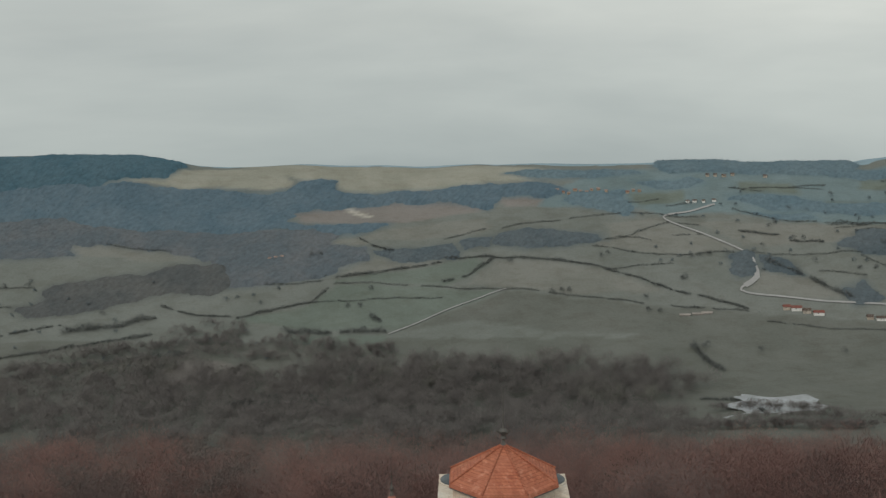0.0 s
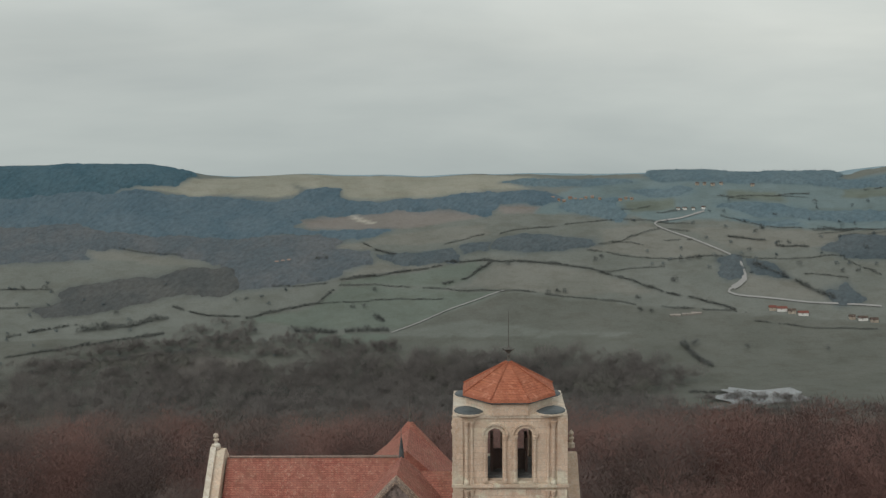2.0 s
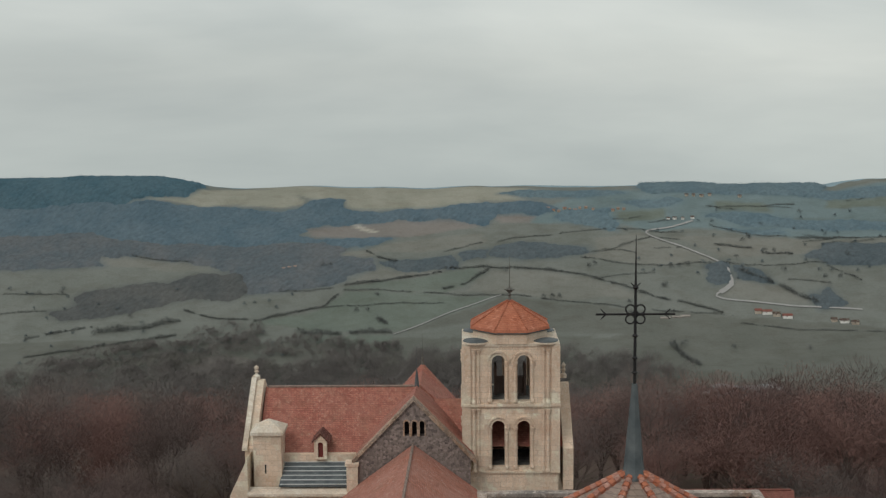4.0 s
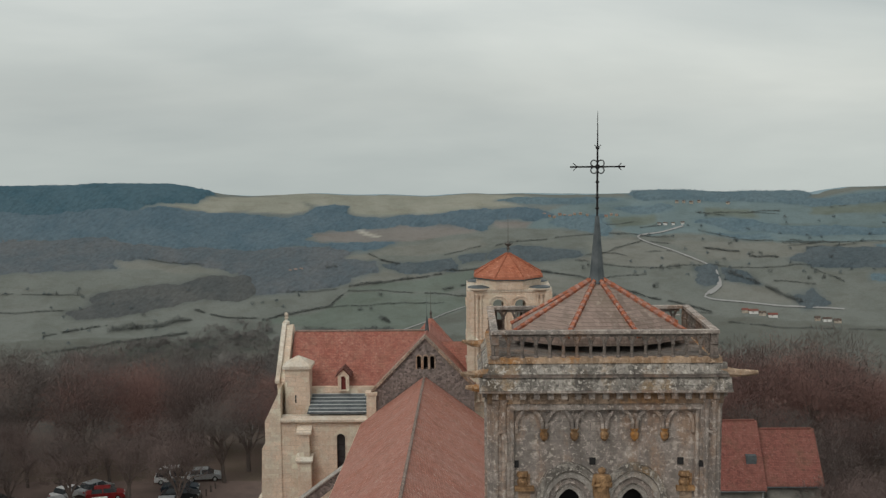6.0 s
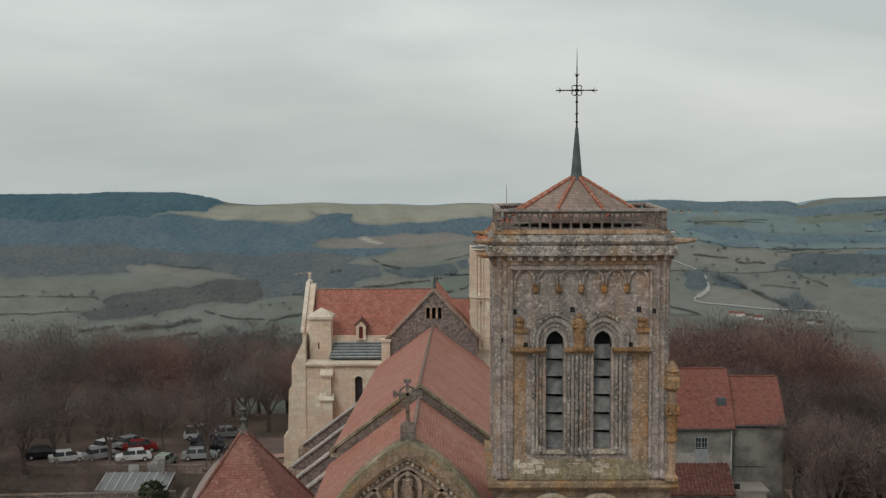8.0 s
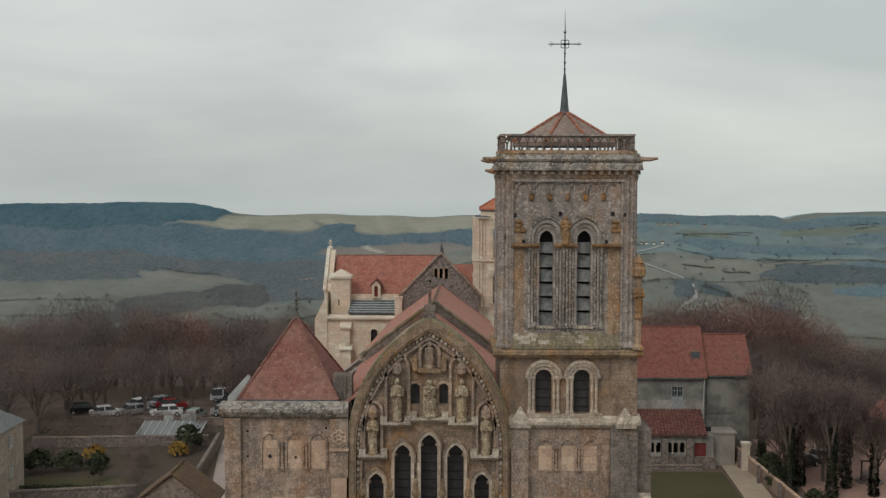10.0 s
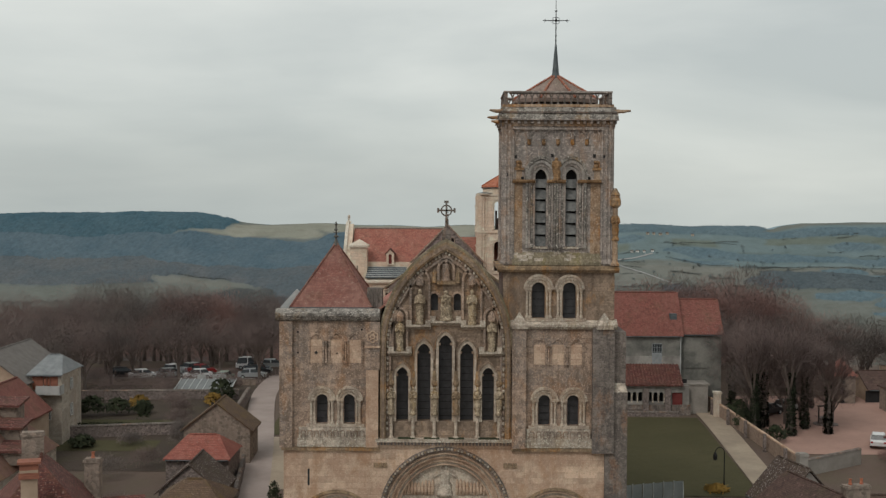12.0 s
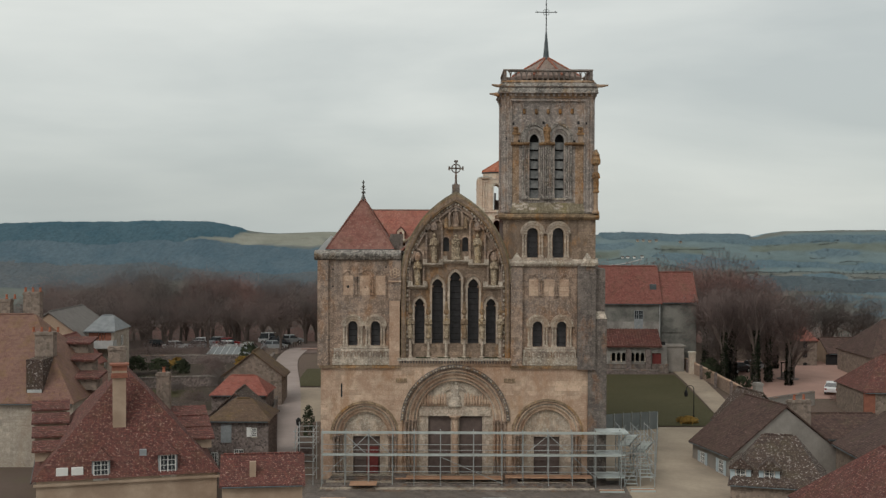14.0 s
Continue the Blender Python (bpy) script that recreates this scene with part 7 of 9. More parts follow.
for k in range(3):
    part("stepped_dormer", boxes((-38.6 - 1.1 * k, -35.8 - 1.2 * k, 9.0 + 2.6 * k, 11.0 + 2.6 * k, 7.0 + 1.2 * k, 8.1 + 1.5 * k)), RUBBLE_WARM, h7)
    part("stepped_roof", hexa(bmesh.new(), [(-38.9 - 1.1 * k, 8.6 + 2.6 * k, 8.1 + 1.5 * k), (-35.4 - 1.2 * k, 8.6 + 2.6 * k, 8.1 + 1.5 * k), (-35.4 - 1.2 * k, 11.3 + 2.6 * k, 8.5 + 1.5 * k), (-38.9 - 1.1 * k, 11.3 + 2.6 * k, 8.5 + 1.5 * k)],
         [(-38.9 - 1.1 * k, 8.6 + 2.6 * k, 8.3 + 1.5 * k), (-35.4 - 1.2 * k, 8.6 + 2.6 * k, 8.3 + 1.5 * k), (-35.4 - 1.2 * k, 11.3 + 2.6 * k, 8.7 + 1.5 * k), (-38.9 - 1.1 * k, 11.3 + 2.6 * k, 8.7 + 1.5 * k)]), TILE_BROWN, h7)
house(-54.5, -46.0, 38.0, 52.0, 1.0, 9.6, 12.7, "y", PLASTER, SLATE_OLD, "cream house with old grey slate roof")
h8b = house(-46.2, -42.6, 40.0, 47.0, 1.0, 10.3, 11.9, "x", PLASTER_PALE, SLATE, "narrow pale house with slate roof and balcony", hip=1.2)
part("balcony", boxes((-45.0, -42.3, 38.6, 40.0, 8.2, 8.35), (-45.0, -42.3, 38.6, 38.66, 8.35, 9.2), (-42.36, -42.3, 38.6, 40.0, 8.35, 9.2)), ZINC, h8b)
window_unit(h8b, -44.2, 39.98, 9.0, 0.8, 1.0, WHITE_PAINT)
window_unit(h8b, -44.2, 39.98, 5.2, 0.9, 1.4, WHITE_PAINT)
window_unit(h8b, -42.58, 43.4, 5.2, 0.9, 1.4, WHITE_PAINT, side="right")
window_unit(h8b, -42.58, 43.4, 8.2, 0.9, 1.3, WHITE_PAINT, side="right")
part("brick_panel", boxes((-45.8, -43.0, 39.93, 39.99, 8.6, 10.2)), BRICK, h8b, "dull red brick panel")
house(-50.0, -43.2, 26.0, 37.5, 0.5, 7.0, 10.2, "y", PLASTER, TILE_RED, "house with dull red roof")
# houses south-west of the square
r1 = house(24.7, 35.7, 1.5, 10.0, -1.5, 2.3, 6.6, "y", PLASTER_GREY, TILE_DARK, "grey-rendered house with brown tiled roof and blue shutters")
part("gable_vent", boxes((29.7, 30.2, 1.4, 1.5, 3.2, 3.9)), DARK, r1)
window_unit(r1, 24.68, 3.6, -0.2, 1.0, 1.7, WHITE_PAINT, BLUE_PAINT, side="left")
window_unit(r1, 24.68, 7.6, -0.2, 1.0, 1.7, WHITE_PAINT, BLUE_PAINT, side="left")
chimney(r1, 32.6, 3.4, 4.0, 7.0, 2.2, 0.7, RUBBLE_WARM, 2)
swing(r1, 0, 0, 13)
r1b = house(28.3, 33.8, 11.5, 17.0, -0.5, 3.4, 6.4, "y", PLASTER_GREY, TILE_GREY, "grey house with dark lichened roof")
chimney(r1b, 32.3, 15.0, 4.5, 7.2, 0.8, 0.7, PLASTER_GREY, 0)
swing(r1b, 0, 0, 13)
r4 = house(23.6, 31.2, -13.0, -5.5, -2.0, 2.4, 5.7, "x", RUBBLE_WARM, TILE_GREY, "rubble house with lichen-spotted grey hipped roof", hip=2.6)
for k in range(2):
    x = 24.4 + 2.3 * k
    d = part("dormer", boxes((x - 0.6, x + 0.6, -12.6, -10.4, 2.3, 3.75)), PLASTER, r4)
    part("dormer_roof", prism(bmesh.new(), [(x - 0.95, 3.6), (x, 4.4), (x + 0.95, 3.6), (x + 0.95, 3.45), (x - 0.95, 3.45)], -13.0, -10.0), TILE_GREY, r4)
    window_unit(r4, x, -12.62, 2.4, 0.8, 1.15, WHITE_PAINT, BLUE_PAINT)
swing(r4, 0, 0, -16)
house(25.2, 35.2, -37.0, -21.0, -3.5, 3.4, 7.7, "y", PLASTER, TILE_BROWN, "house with plain dark red hipped roof", hip=4.5)
r2 = house(46.6, 64.0, 24.5, 34.0, 0.0, 5.1, 8.6, "x", RUBBLE_WARM, TILE_BROWN, "rubble house with dark red hipped roof", hip=3.8)
part("brick_quoin", boxes((46.55, 47.8, 24.3, 24.6, 0.0, 5.0)), BRICK, r2, "pinkish brick corner strips")
house(34.5, 42.0, 6.0, 12.0, -1.0, 3.0, 4.8, "x", PLASTER_GREY, TILE_DARK, "low grey house with brown tiled roof")
house(36.0, 45.0, -6.0, 2.0, -1.5, 3.2, 6.0, "y", RUBBLE_WARM, TILE_DARK, "rubble house with brown tiled roof")
house(56.0, 78.0, 48.0, 62.0, 2.0, 6.4, 10.8, "x", RUBBLE_WARM, TILE_DARK, "long house with dark brown hipped roof", hip=4.0)
pav = thing("pavilion", (52.4, 66.5, 3), "small square stone pavilion with orange pyramid roof", "pavilion")
part("pavilion_wall", boxes((50.9, 54.0, 65.2, 68.2, 2.5, 7.1)), RUBBLE_WARM, pav)
pr = bmesh.new()
pv = [pr.verts.new(p) for p in ((50.6, 64.9, 7.05), (54.3, 64.9, 7.05), (54.3, 68.5, 7.05), (50.6, 68.5, 7.05))]
pt_ = pr.verts.new((52.4, 66.7, 9.2))
for k in range(4):
    pr.faces.new((pv[k], pv[(k + 1) % 4], pt_))
pr.faces.new(pv[::-1])
part("pavilion_roof", pr, TILE_BRIGHT, pav)
for z in (2.9, 4.6, 6.0):
    part("pavilion_window", prism(bmesh.new(), arch(52.3, 0.6, z, z + 0.7, 0, 6), 65.15, 65.25), DARK, pav)
barn = house(56.0, 66.0, 66.0, 74.0, 2.5, 5.2, 7.0, "x", PLASTER, TILE_DARK, "low barn with a near-black panel for its shaded open front")
# slab on the wall in near-black, standing for shade inside an open front
part("open_front_shade", boxes((55.6, 60.0, 65.9, 66.0, 2.6, 5.0)), DARK, barn)

# ---------------------------------------------------------------- trees
# west and above, where the camera is; blades are wound to face it
CAMERA_SIDE = Vector((-0.25, -0.7, 0.65))


def blades(name, verts, faces, normals, mat, parent=None, label=""):
    """Link loose blades as one mesh, shaded like the round crown that they make up."""
    for k, f in enumerate(faces):
        a, b, c = (Vector(verts[i]) for i in f)
        if (b - a).cross(c - a).dot(CAMERA_SIDE) < 0:
            faces[k] = (f[0], f[2], f[1])
    me = bpy.data.meshes.new(name)
    me.from_pydata([tuple(v) for v in verts], [], faces)
    me.materials.append(mat)
    me.shade_smooth()
    me.normals_split_custom_set_from_vertices([tuple(v) for v in normals])
    ob = new(name, me)
    if parent:
        ob.parent = parent
        ob.matrix_parent_inverse = parent.matrix_basis.inverted()
    if label:
        ob["label"] = label
    return ob


def sprig(out, p, d, size, centre):
    """A forked twig of slim blades."""
    verts, faces, normals = out
    d = d.normalized()
    s = Matrix.Rotation(random.uniform(0, math.tau), 3, d) @ d.orthogonal().normalized()
    nrm = ((p - centre).normalized() * 0.55 + Vector((0, -0.15, 0.7))).normalized()
    for k in (-1, 1):
        q = p + d * size * random.uniform(0.75, 1.1) + s * size * 0.5 * k * random.uniform(0.4, 1.2)
        w = s.cross(d) * size * 0.03 + s * size * 0.02
        i = len(verts)
        verts += [p - w, p + w, q]
        normals += [nrm] * 3
        faces.append((i, i + 1, i + 2))


def grow(wood, fine, p, d, length, r, depth, spread, centre):
    q = p + d * length
    if depth > 1:
        tube(wood, p, q, r, r * 0.62, 5 if depth > 2 else 3)
    if depth <= 2:
        for k in range((3, 3, 3)[depth]):
            e = (d + Vector((random.uniform(-1, 1), random.uniform(-1, 1), random.uniform(-0.45, 0.8))) * 0.95)
            sprig(fine, p.lerp(q, random.uniform(0.0, 1.15)), e, random.uniform(0.35, 0.75), centre)
    if depth == 0:
        return
    for k in range(3):
        side = Vector((random.uniform(-1, 1), random.uniform(-1, 1), random.uniform(-0.25, 0.5)))
        grow(wood, fine, p.lerp(q, random.uniform(0.45, 1.0)), (d + side * spread).normalized(), length * random.uniform(0.66, 0.9), r * 0.58, depth - 1, spread, centre)


def mist(out, lobes, n, length, width):
    """Fine twigs that fill rounded lobes (centre, radius, squash), thick at the rim."""
    verts, faces, normals = out
    weight = [r * r for c, r, q in lobes]
    for c, r, q in random.choices(lobes, weight, k=n):
        a, u = random.uniform(0, math.tau), random.uniform(-0.65, 1)
        f = math.sqrt(1 - u * u)
        d = Vector((f * math.cos(a), f * math.sin(a), u))
        p = c + Vector((d.x, d.y, d.z * q)) * r * random.random() ** 0.38
        e = (d * 0.7 + Vector((random.uniform(-1, 1), random.uniform(-1, 1), random.uniform(-0.3, 1.1))) * 0.75).normalized()
        w = e.cross(Vector((random.uniform(-1, 1), random.uniform(-1, 1), random.uniform(-1, 1)))).normalized() * width * random.uniform(0.6, 1.3)
        i = len(verts)
        verts += [p - w, p + w, p + e * length * random.uniform(0.6, 1.3)]
        normals += [(d * 0.5 + Vector((0, -0.15, 0.75))).normalized()] * 3
        faces.append((i, i + 1, i + 2))


def bare_tree(height, twig_mat, label, seed, spread=0.75, fork=0.2, ivy=False):
    random.seed(seed)
    ob = thing("tree", (0, 0, 0), label, "tree", "bare trees round the church")
    bole, wood, fine = bmesh.new(), bmesh.new(), ([], [], [])
    up = Vector((random.uniform(-0.08, 0.08), random.uniform(-0.08, 0.08), 1)).normalized()
    h0, centre = height * fork, Vector((0, 0, height * 0.55))
    tube(bole, Vector((0, 0, -0.8)), up * h0, 0.36, 0.27, 8)
    for k in range(5):
        a = math.tau * k / 5 + random.uniform(-0.4, 0.4)
        lean = (0.5 if k else 0.05) * (0.5 if ivy else 1.0)
        e = Vector((math.cos(a) * lean, math.sin(a) * lean, 1)).normalized()
        grow(wood, fine, up * h0 * random.uniform(0.75, 1.0), e, height * 0.20, 0.18, 4, spread, centre)
    wide = height * (0.14 if ivy else 0.25)
    lobes = [(Vector((0, 0, height * 0.62)), height * (0.17 if ivy else 0.3), 2.0 if ivy else 1.1)]
    for k in range(9):
        a, z = math.tau * k / 9 + random.uniform(-0.3, 0.3), random.uniform(0.24 if ivy else 0.42, 0.88 if ivy else 0.8)
        lobes.append((Vector((math.cos(a) * wide, math.sin(a) * wide, z * height)) * random.uniform(0.85, 1.08), height * random.uniform(0.13, 0.19), 0.9))
    mist(fine, lobes, 3600 if ivy else 5600, 0.55, 0.018)
    part("trunk", bole, TRUNK, ob)
    part("branchwork", wood, LIMB, ob)
    blades("crown", *fine, twig_mat, ob)
    if ivy:
        leaf = ([], [], [])
        for k in range(1900):
            z = height * 0.5 * random.random()
            a, r = random.uniform(0, math.tau), random.uniform(0.2, 0.62) * (1.12 - z / height)
            p = Vector((r * math.cos(a), r * math.sin(a), z))
            s = random.uniform(0.12, 0.28)
            i = len(leaf[0])
            leaf[0].extend([p + Vector((random.uniform(-s, s), random.uniform(-s, s), random.uniform(-s, s))) for j in range(3)])
            leaf[2].extend([Vector((math.cos(a), math.sin(a), 0.5)).normalized()] * 3)
            leaf[1].append((i, i + 1, i + 2))
        blades("ivy", *leaf, IVY, ob, "dark ivy round the trunk")
    return ob


TREES = [bare_tree(14, TWIG, "tall bare winter tree with brown twigs", 3), bare_tree(13, TWIG_RED, "bare winter tree with reddish buds", 5, 0.8, 0.15),
         bare_tree(15, TWIG_GREY, "bare winter tree with grey twigs", 8), bare_tree(12, TWIG_RED, "broad bare tree with rusty twigs", 13, 0.85, 0.12),
         bare_tree(14, TWIG, "upright bare tree with dark ivy on its trunk", 17, 0.3, 0.34, True)]
FIRST = {}


def plant(kind, x, y, scale=1.0):
    m = Matrix.Translation((x, y, ground_z(x, y))) @ Matrix.Rotation(random.uniform(0, math.tau), 4, "Z") @ Matrix.Diagonal((scale, scale, scale * random.uniform(0.92, 1.08), 1))
    if kind not in FIRST:
        FIRST[kind] = 1
        TREES[kind].matrix_basis = m
        return
    copy_thing(TREES[kind], Matrix.Identity(4)).matrix_basis = m


random.seed(21)
placed = []


def scatter(n, x0, x1, y0, y1, kinds, gap=4.5, s0=0.8, s1=1.1, keep=None):
    k = tries = 0
    while k < n and tries < n * 30:
        tries += 1
        x, y = random.uniform(x0, x1), random.uniform(y0, y1)
        if (keep and not keep(x, y)) or any((x - a) ** 2 + (y - b) ** 2 < gap * gap for a, b in placed):
            continue
        placed.append((x, y))
        plant(random.choice(kinds), x, y, random.uniform(s0, s1))
        k += 1


for x, y, s in ((36.2, 47.5, 0.95), (38.0, 50.5, 1.0), (40.0, 46.0, 1.0), (42.6, 49.5, 0.9), (44.6, 47.0, 0.85), (38.5, 55.0, 1.0), (47.0, 62.0, 0.8), (36.0, 58.0, 0.9)):
    placed.append((x, y))
    plant(4, x, y, s)
for x, y, kind, s in ((39.5, 57.5, 0, 0.72), (43.5, 54.0, 2, 0.68), (41.0, 52.0, 0, 0.62), (37.2, 53.2, 2, 0.6), (46.5, 51.5, 0, 0.6), (45.0, 58.5, 1, 0.7)):
    placed.append((x, y))
    plant(kind, x, y, s)
scatter(22, -72, -19, 79, 92, (0, 2, 0), 5.0, 0.62, 0.8, lambda x, y: x < -27 or y > 90)
scatter(44, -72, -17, 92, 122, (0, 1, 2, 1, 3), 4.4, 0.8, 1.05)
scatter(24, -18, 25, 94, 122, (1, 3, 0), 4.6, 0.85, 1.1)
scatter(12, 37, 66, 70, 82, (0, 2), 4.5, 0.6, 0.85)
scatter(26, 22, 54, 90, 122, (1, 3, 1, 0), 4.4, 0.98, 1.26)
scatter(7, 54, 70, 90, 122, (1, 0, 2), 5.0, 0.4, 0.58)
scatter(12, 36, 58, 74, 92, (0, 2, 1), 4.6, 0.7, 0.9)
scatter(8, -62, -46, 56, 78, (2, 0), 5.0, 0.6, 0.85)


def in_areas(areas, count, seed):
    """Random spots within ellipses (x, y, half width, half depth, turn) of ragged outline."""
    random.seed(seed)
    total = sum(a[2] * a[3] for a in areas)
    for cx, cy, rx, ry, turn in areas:
        ca, sa = math.cos(radians(turn)), math.sin(radians(turn))
        for k in range(max(1, int(count * rx * ry / total))):
            a, r = random.uniform(0, math.tau), math.sqrt(random.random()) * 1.04
            r *= 1 + 0.30 * noise.noise(Vector((math.cos(a) * 2.2 + cx, math.sin(a) * 2.2 + cy, 0))) + 0.16 * noise.noise(Vector((math.cos(a) * 7 + cx, math.sin(a) * 7, 3)))
            u, v = rx * r * math.cos(a), ry * r * math.sin(a)
            x, y = cx + u * ca - v * sa, cy + u * sa + v * ca
            yield x, y, ground_z(x, y)


def canopy(name, outline, mat, h, label, category="woodland"):
    """A far-off bare wood: the closed roof of its crowns with a ragged edge, and countless twigs standing out of it."""
    xs, ys = [p[0] for p in outline], [p[1] for p in outline]
    nx, ny = int((max(xs) - min(xs) + 6) / 0.7) + 1, int((max(ys) - min(ys) + 4) / 0.55) + 1
    px, py = (a.ravel() for a in np.meshgrid(min(xs) - 3 + 0.7 * np.arange(nx), min(ys) - 2 + 0.55 * np.arange(ny)))
    deep = within(outline, *frayed(px, py, 1.6))
    # darker ground in the wood's colour, fading out just beyond its edge
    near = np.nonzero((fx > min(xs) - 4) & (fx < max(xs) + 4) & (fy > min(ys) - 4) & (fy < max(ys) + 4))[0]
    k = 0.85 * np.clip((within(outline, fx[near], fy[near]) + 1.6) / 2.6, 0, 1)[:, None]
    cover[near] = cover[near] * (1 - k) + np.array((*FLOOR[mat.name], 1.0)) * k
    random.seed(int(abs(xs[0]) * 10))
    up = np.zeros(len(px))
    verts, faces, normals, index = [], [], [], {}
    for k in np.nonzero(deep > -1.2)[0]:
        x, y = px[k] + random.uniform(-0.2, 0.2), py[k] + random.uniform(-0.15, 0.15)
        lump = 0.5 * noise.noise(Vector((x / 1.7, y / 1.4, 9))) + 0.35 * noise.noise(Vector((x / 6, y / 4, 3))) + random.uniform(-0.1, 0.1)
        up[k] = h * (0.62 + 0.5 * lump) * min(1.0, max(0.0, deep[k] + 0.3) / 0.9) ** 0.6 - (0.15 if deep[k] < 0 else 0)
        index[k] = len(verts)
        verts.append(Vector((x, y, ground_z(x, y) + up[k])))
        normals.append(Vector((0.25 * random.uniform(-1, 1), -0.12 + 0.25 * random.uniform(-1, 1), 1)).normalized())
    for k in index:
        if (k + 1) % nx and k + nx + 1 in index and k + 1 in index and k + nx in index and max(deep[k], deep[k + 1], deep[k + nx], deep[k + nx + 1]) > 0:
            a, b, c, d = index[k], index[k + 1], index[k + nx + 1], index[k + nx]
            faces += [(a, b, c), (a, c, d)]
    for k in list(index):
        for j in range(2 if deep[k] > 0.2 else 0):
            p = verts[index[k]] + Vector((random.uniform(-0.4, 0.4), random.uniform(-0.3, 0.3), -0.12 * h))
            w = Vector((random.uniform(-1, 1), random.uniform(-1, 1), 0)).normalized() * 0.05
            i = len(verts)
            verts += [p - w, p + w, p + Vector((random.uniform(-0.2, 0.2), random.uniform(-0.2, 0.2), h * random.uniform(0.3, 0.62)))]
            normals += [Vector((0, -0.2, 1)).normalized()] * 3
            faces.append((i, i + 1, i + 2))
    return tagged(blades(name, verts, faces, normals, mat), label, category, "", "stuff")


def crowns(areas, count, h, n, seed, length=0.7, width=0.03):
    """Bare crowns of fine twigs, each of a few lobes."""
    out = ([], [], [])
    for x, y, z in in_areas(areas, count, seed):
        s = h * random.uniform(0.7, 1.12)
        lobes = [(Vector((x, y, z + 0.56 * s)), 0.33 * s, 1.25)]
        for k in range(4):
            a = random.uniform(0, math.tau)
            lobes.append((Vector((x + 0.24 * s * math.cos(a), y + 0.24 * s * math.sin(a), z + s * random.uniform(0.35, 0.72))), s * random.uniform(0.16, 0.26), 1.0))
        mist(out, lobes, n, length, width)
    return out


def far_wood(name, areas, count, h, mat, label, seed, n, category="woodland", **kw):
    return tagged(blades(name, *crowns(areas, count, h, n, seed, **kw), mat), label, category, "", "stuff")


def hedgerow(line, h, seed):
    """A bare hedge along a line in plan: fine twigs, here and there a taller bush."""
    random.seed(seed)
    out = ([], [], [])
    for (ax, ay), (bx, by) in zip(line, line[1:]):
        d = math.hypot(bx - ax, by - ay)
        for k in range(int(d / 0.32)):
            u = (k + random.random()) * 0.32 / d
            x, y = ax + (bx - ax) * u, ay + (by - ay) * u
            x, y = x + 0.5 * noise.noise(Vector((x / 4, y / 4, 2))) + random.uniform(-0.15, 0.15), y + 0.5 * noise.noise(Vector((x / 5, y / 5, 8))) + random.uniform(-0.12, 0.12)
            gap = noise.noise(Vector((x / 3.5, y / 3.5, seed)))
            if gap < -0.38:
                continue
            s = h * random.uniform(0.6, 1.1) * (1.0 + max(0.0, gap) * 1.1)
            mist(out, [(Vector((x, y, ground_z(x, y) + 0.4 * s)), 0.5 * s, 1.0)], 16 if h < 0.6 else 26, 0.5 * s, 0.05)
    return tagged(blades("hedge", *out, HEDGE_BARE), "bare winter hedge between fields", "hedge", "", "stuff")


# ---------------------------------------------------------------- the valley beyond: fields, hedges, woods, roads
W = far_wood
canopy("hill_wood", ((-178.8, 325.9), (-103.2, 327.2), (-80.6, 327.5), (-75, 328.5), (-72.9, 325.5), (-78.6, 318.7), (-93.8, 316.2), (-98, 314.4), (-175, 314.6)), HAZED_CONIFER, 0.9, "conifer wood on the hilltop, its colour blued with haze")
canopy("slope_wood", ((-175.3, 315.7), (-93.5, 315.3), (-76.2, 315.1), (-73, 314.8), (-62.5, 317.2), (-49.5, 315), (-43.2, 316.6), (-40.7, 319.7), (-32.5, 319.7), (-30.6, 316.3), (-15.2, 316.1), (-2.1, 316.1), (9.8, 317.9), (25.5, 318.7), (30.4, 316.6), (25.2, 313.7), (12.9, 313.9), (9.7, 309), (0.5, 311.9), (-15.1, 313.3), (-28.6, 311.1), (-42.4, 307.9), (-43.2, 304.4), (-35.7, 302.6), (-53.5, 300.3), (-74.8, 301.4), (-90.4, 303.2), (-106.5, 305.7), (-171.8, 305.3)), WOOD_HAZE_BLUE, 0.8, "bare woodland on the far slope, tinted with blue-grey haze")
canopy("slope_wood", ((-35.7, 303.3), (-16.1, 304.1), (-23.4, 300.3), (-29.4, 299.9), (-36.9, 300.3)), WOOD_HAZE_BLUE, 0.7, "bare woodland on the far slope, tinted with blue-grey haze")
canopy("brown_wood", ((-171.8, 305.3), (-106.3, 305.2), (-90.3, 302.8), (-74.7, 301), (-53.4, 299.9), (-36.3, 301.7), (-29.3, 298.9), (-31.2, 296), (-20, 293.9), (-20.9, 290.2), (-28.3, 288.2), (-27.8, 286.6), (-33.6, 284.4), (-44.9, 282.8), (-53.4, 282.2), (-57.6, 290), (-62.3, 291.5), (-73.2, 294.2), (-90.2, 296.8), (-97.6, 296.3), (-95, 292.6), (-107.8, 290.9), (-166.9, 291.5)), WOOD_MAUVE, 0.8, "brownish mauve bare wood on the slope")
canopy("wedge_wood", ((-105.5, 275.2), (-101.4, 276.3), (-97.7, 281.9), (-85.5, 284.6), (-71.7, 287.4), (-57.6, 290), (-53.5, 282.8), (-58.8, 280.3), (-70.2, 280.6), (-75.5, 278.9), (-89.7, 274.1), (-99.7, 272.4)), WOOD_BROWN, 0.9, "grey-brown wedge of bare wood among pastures")
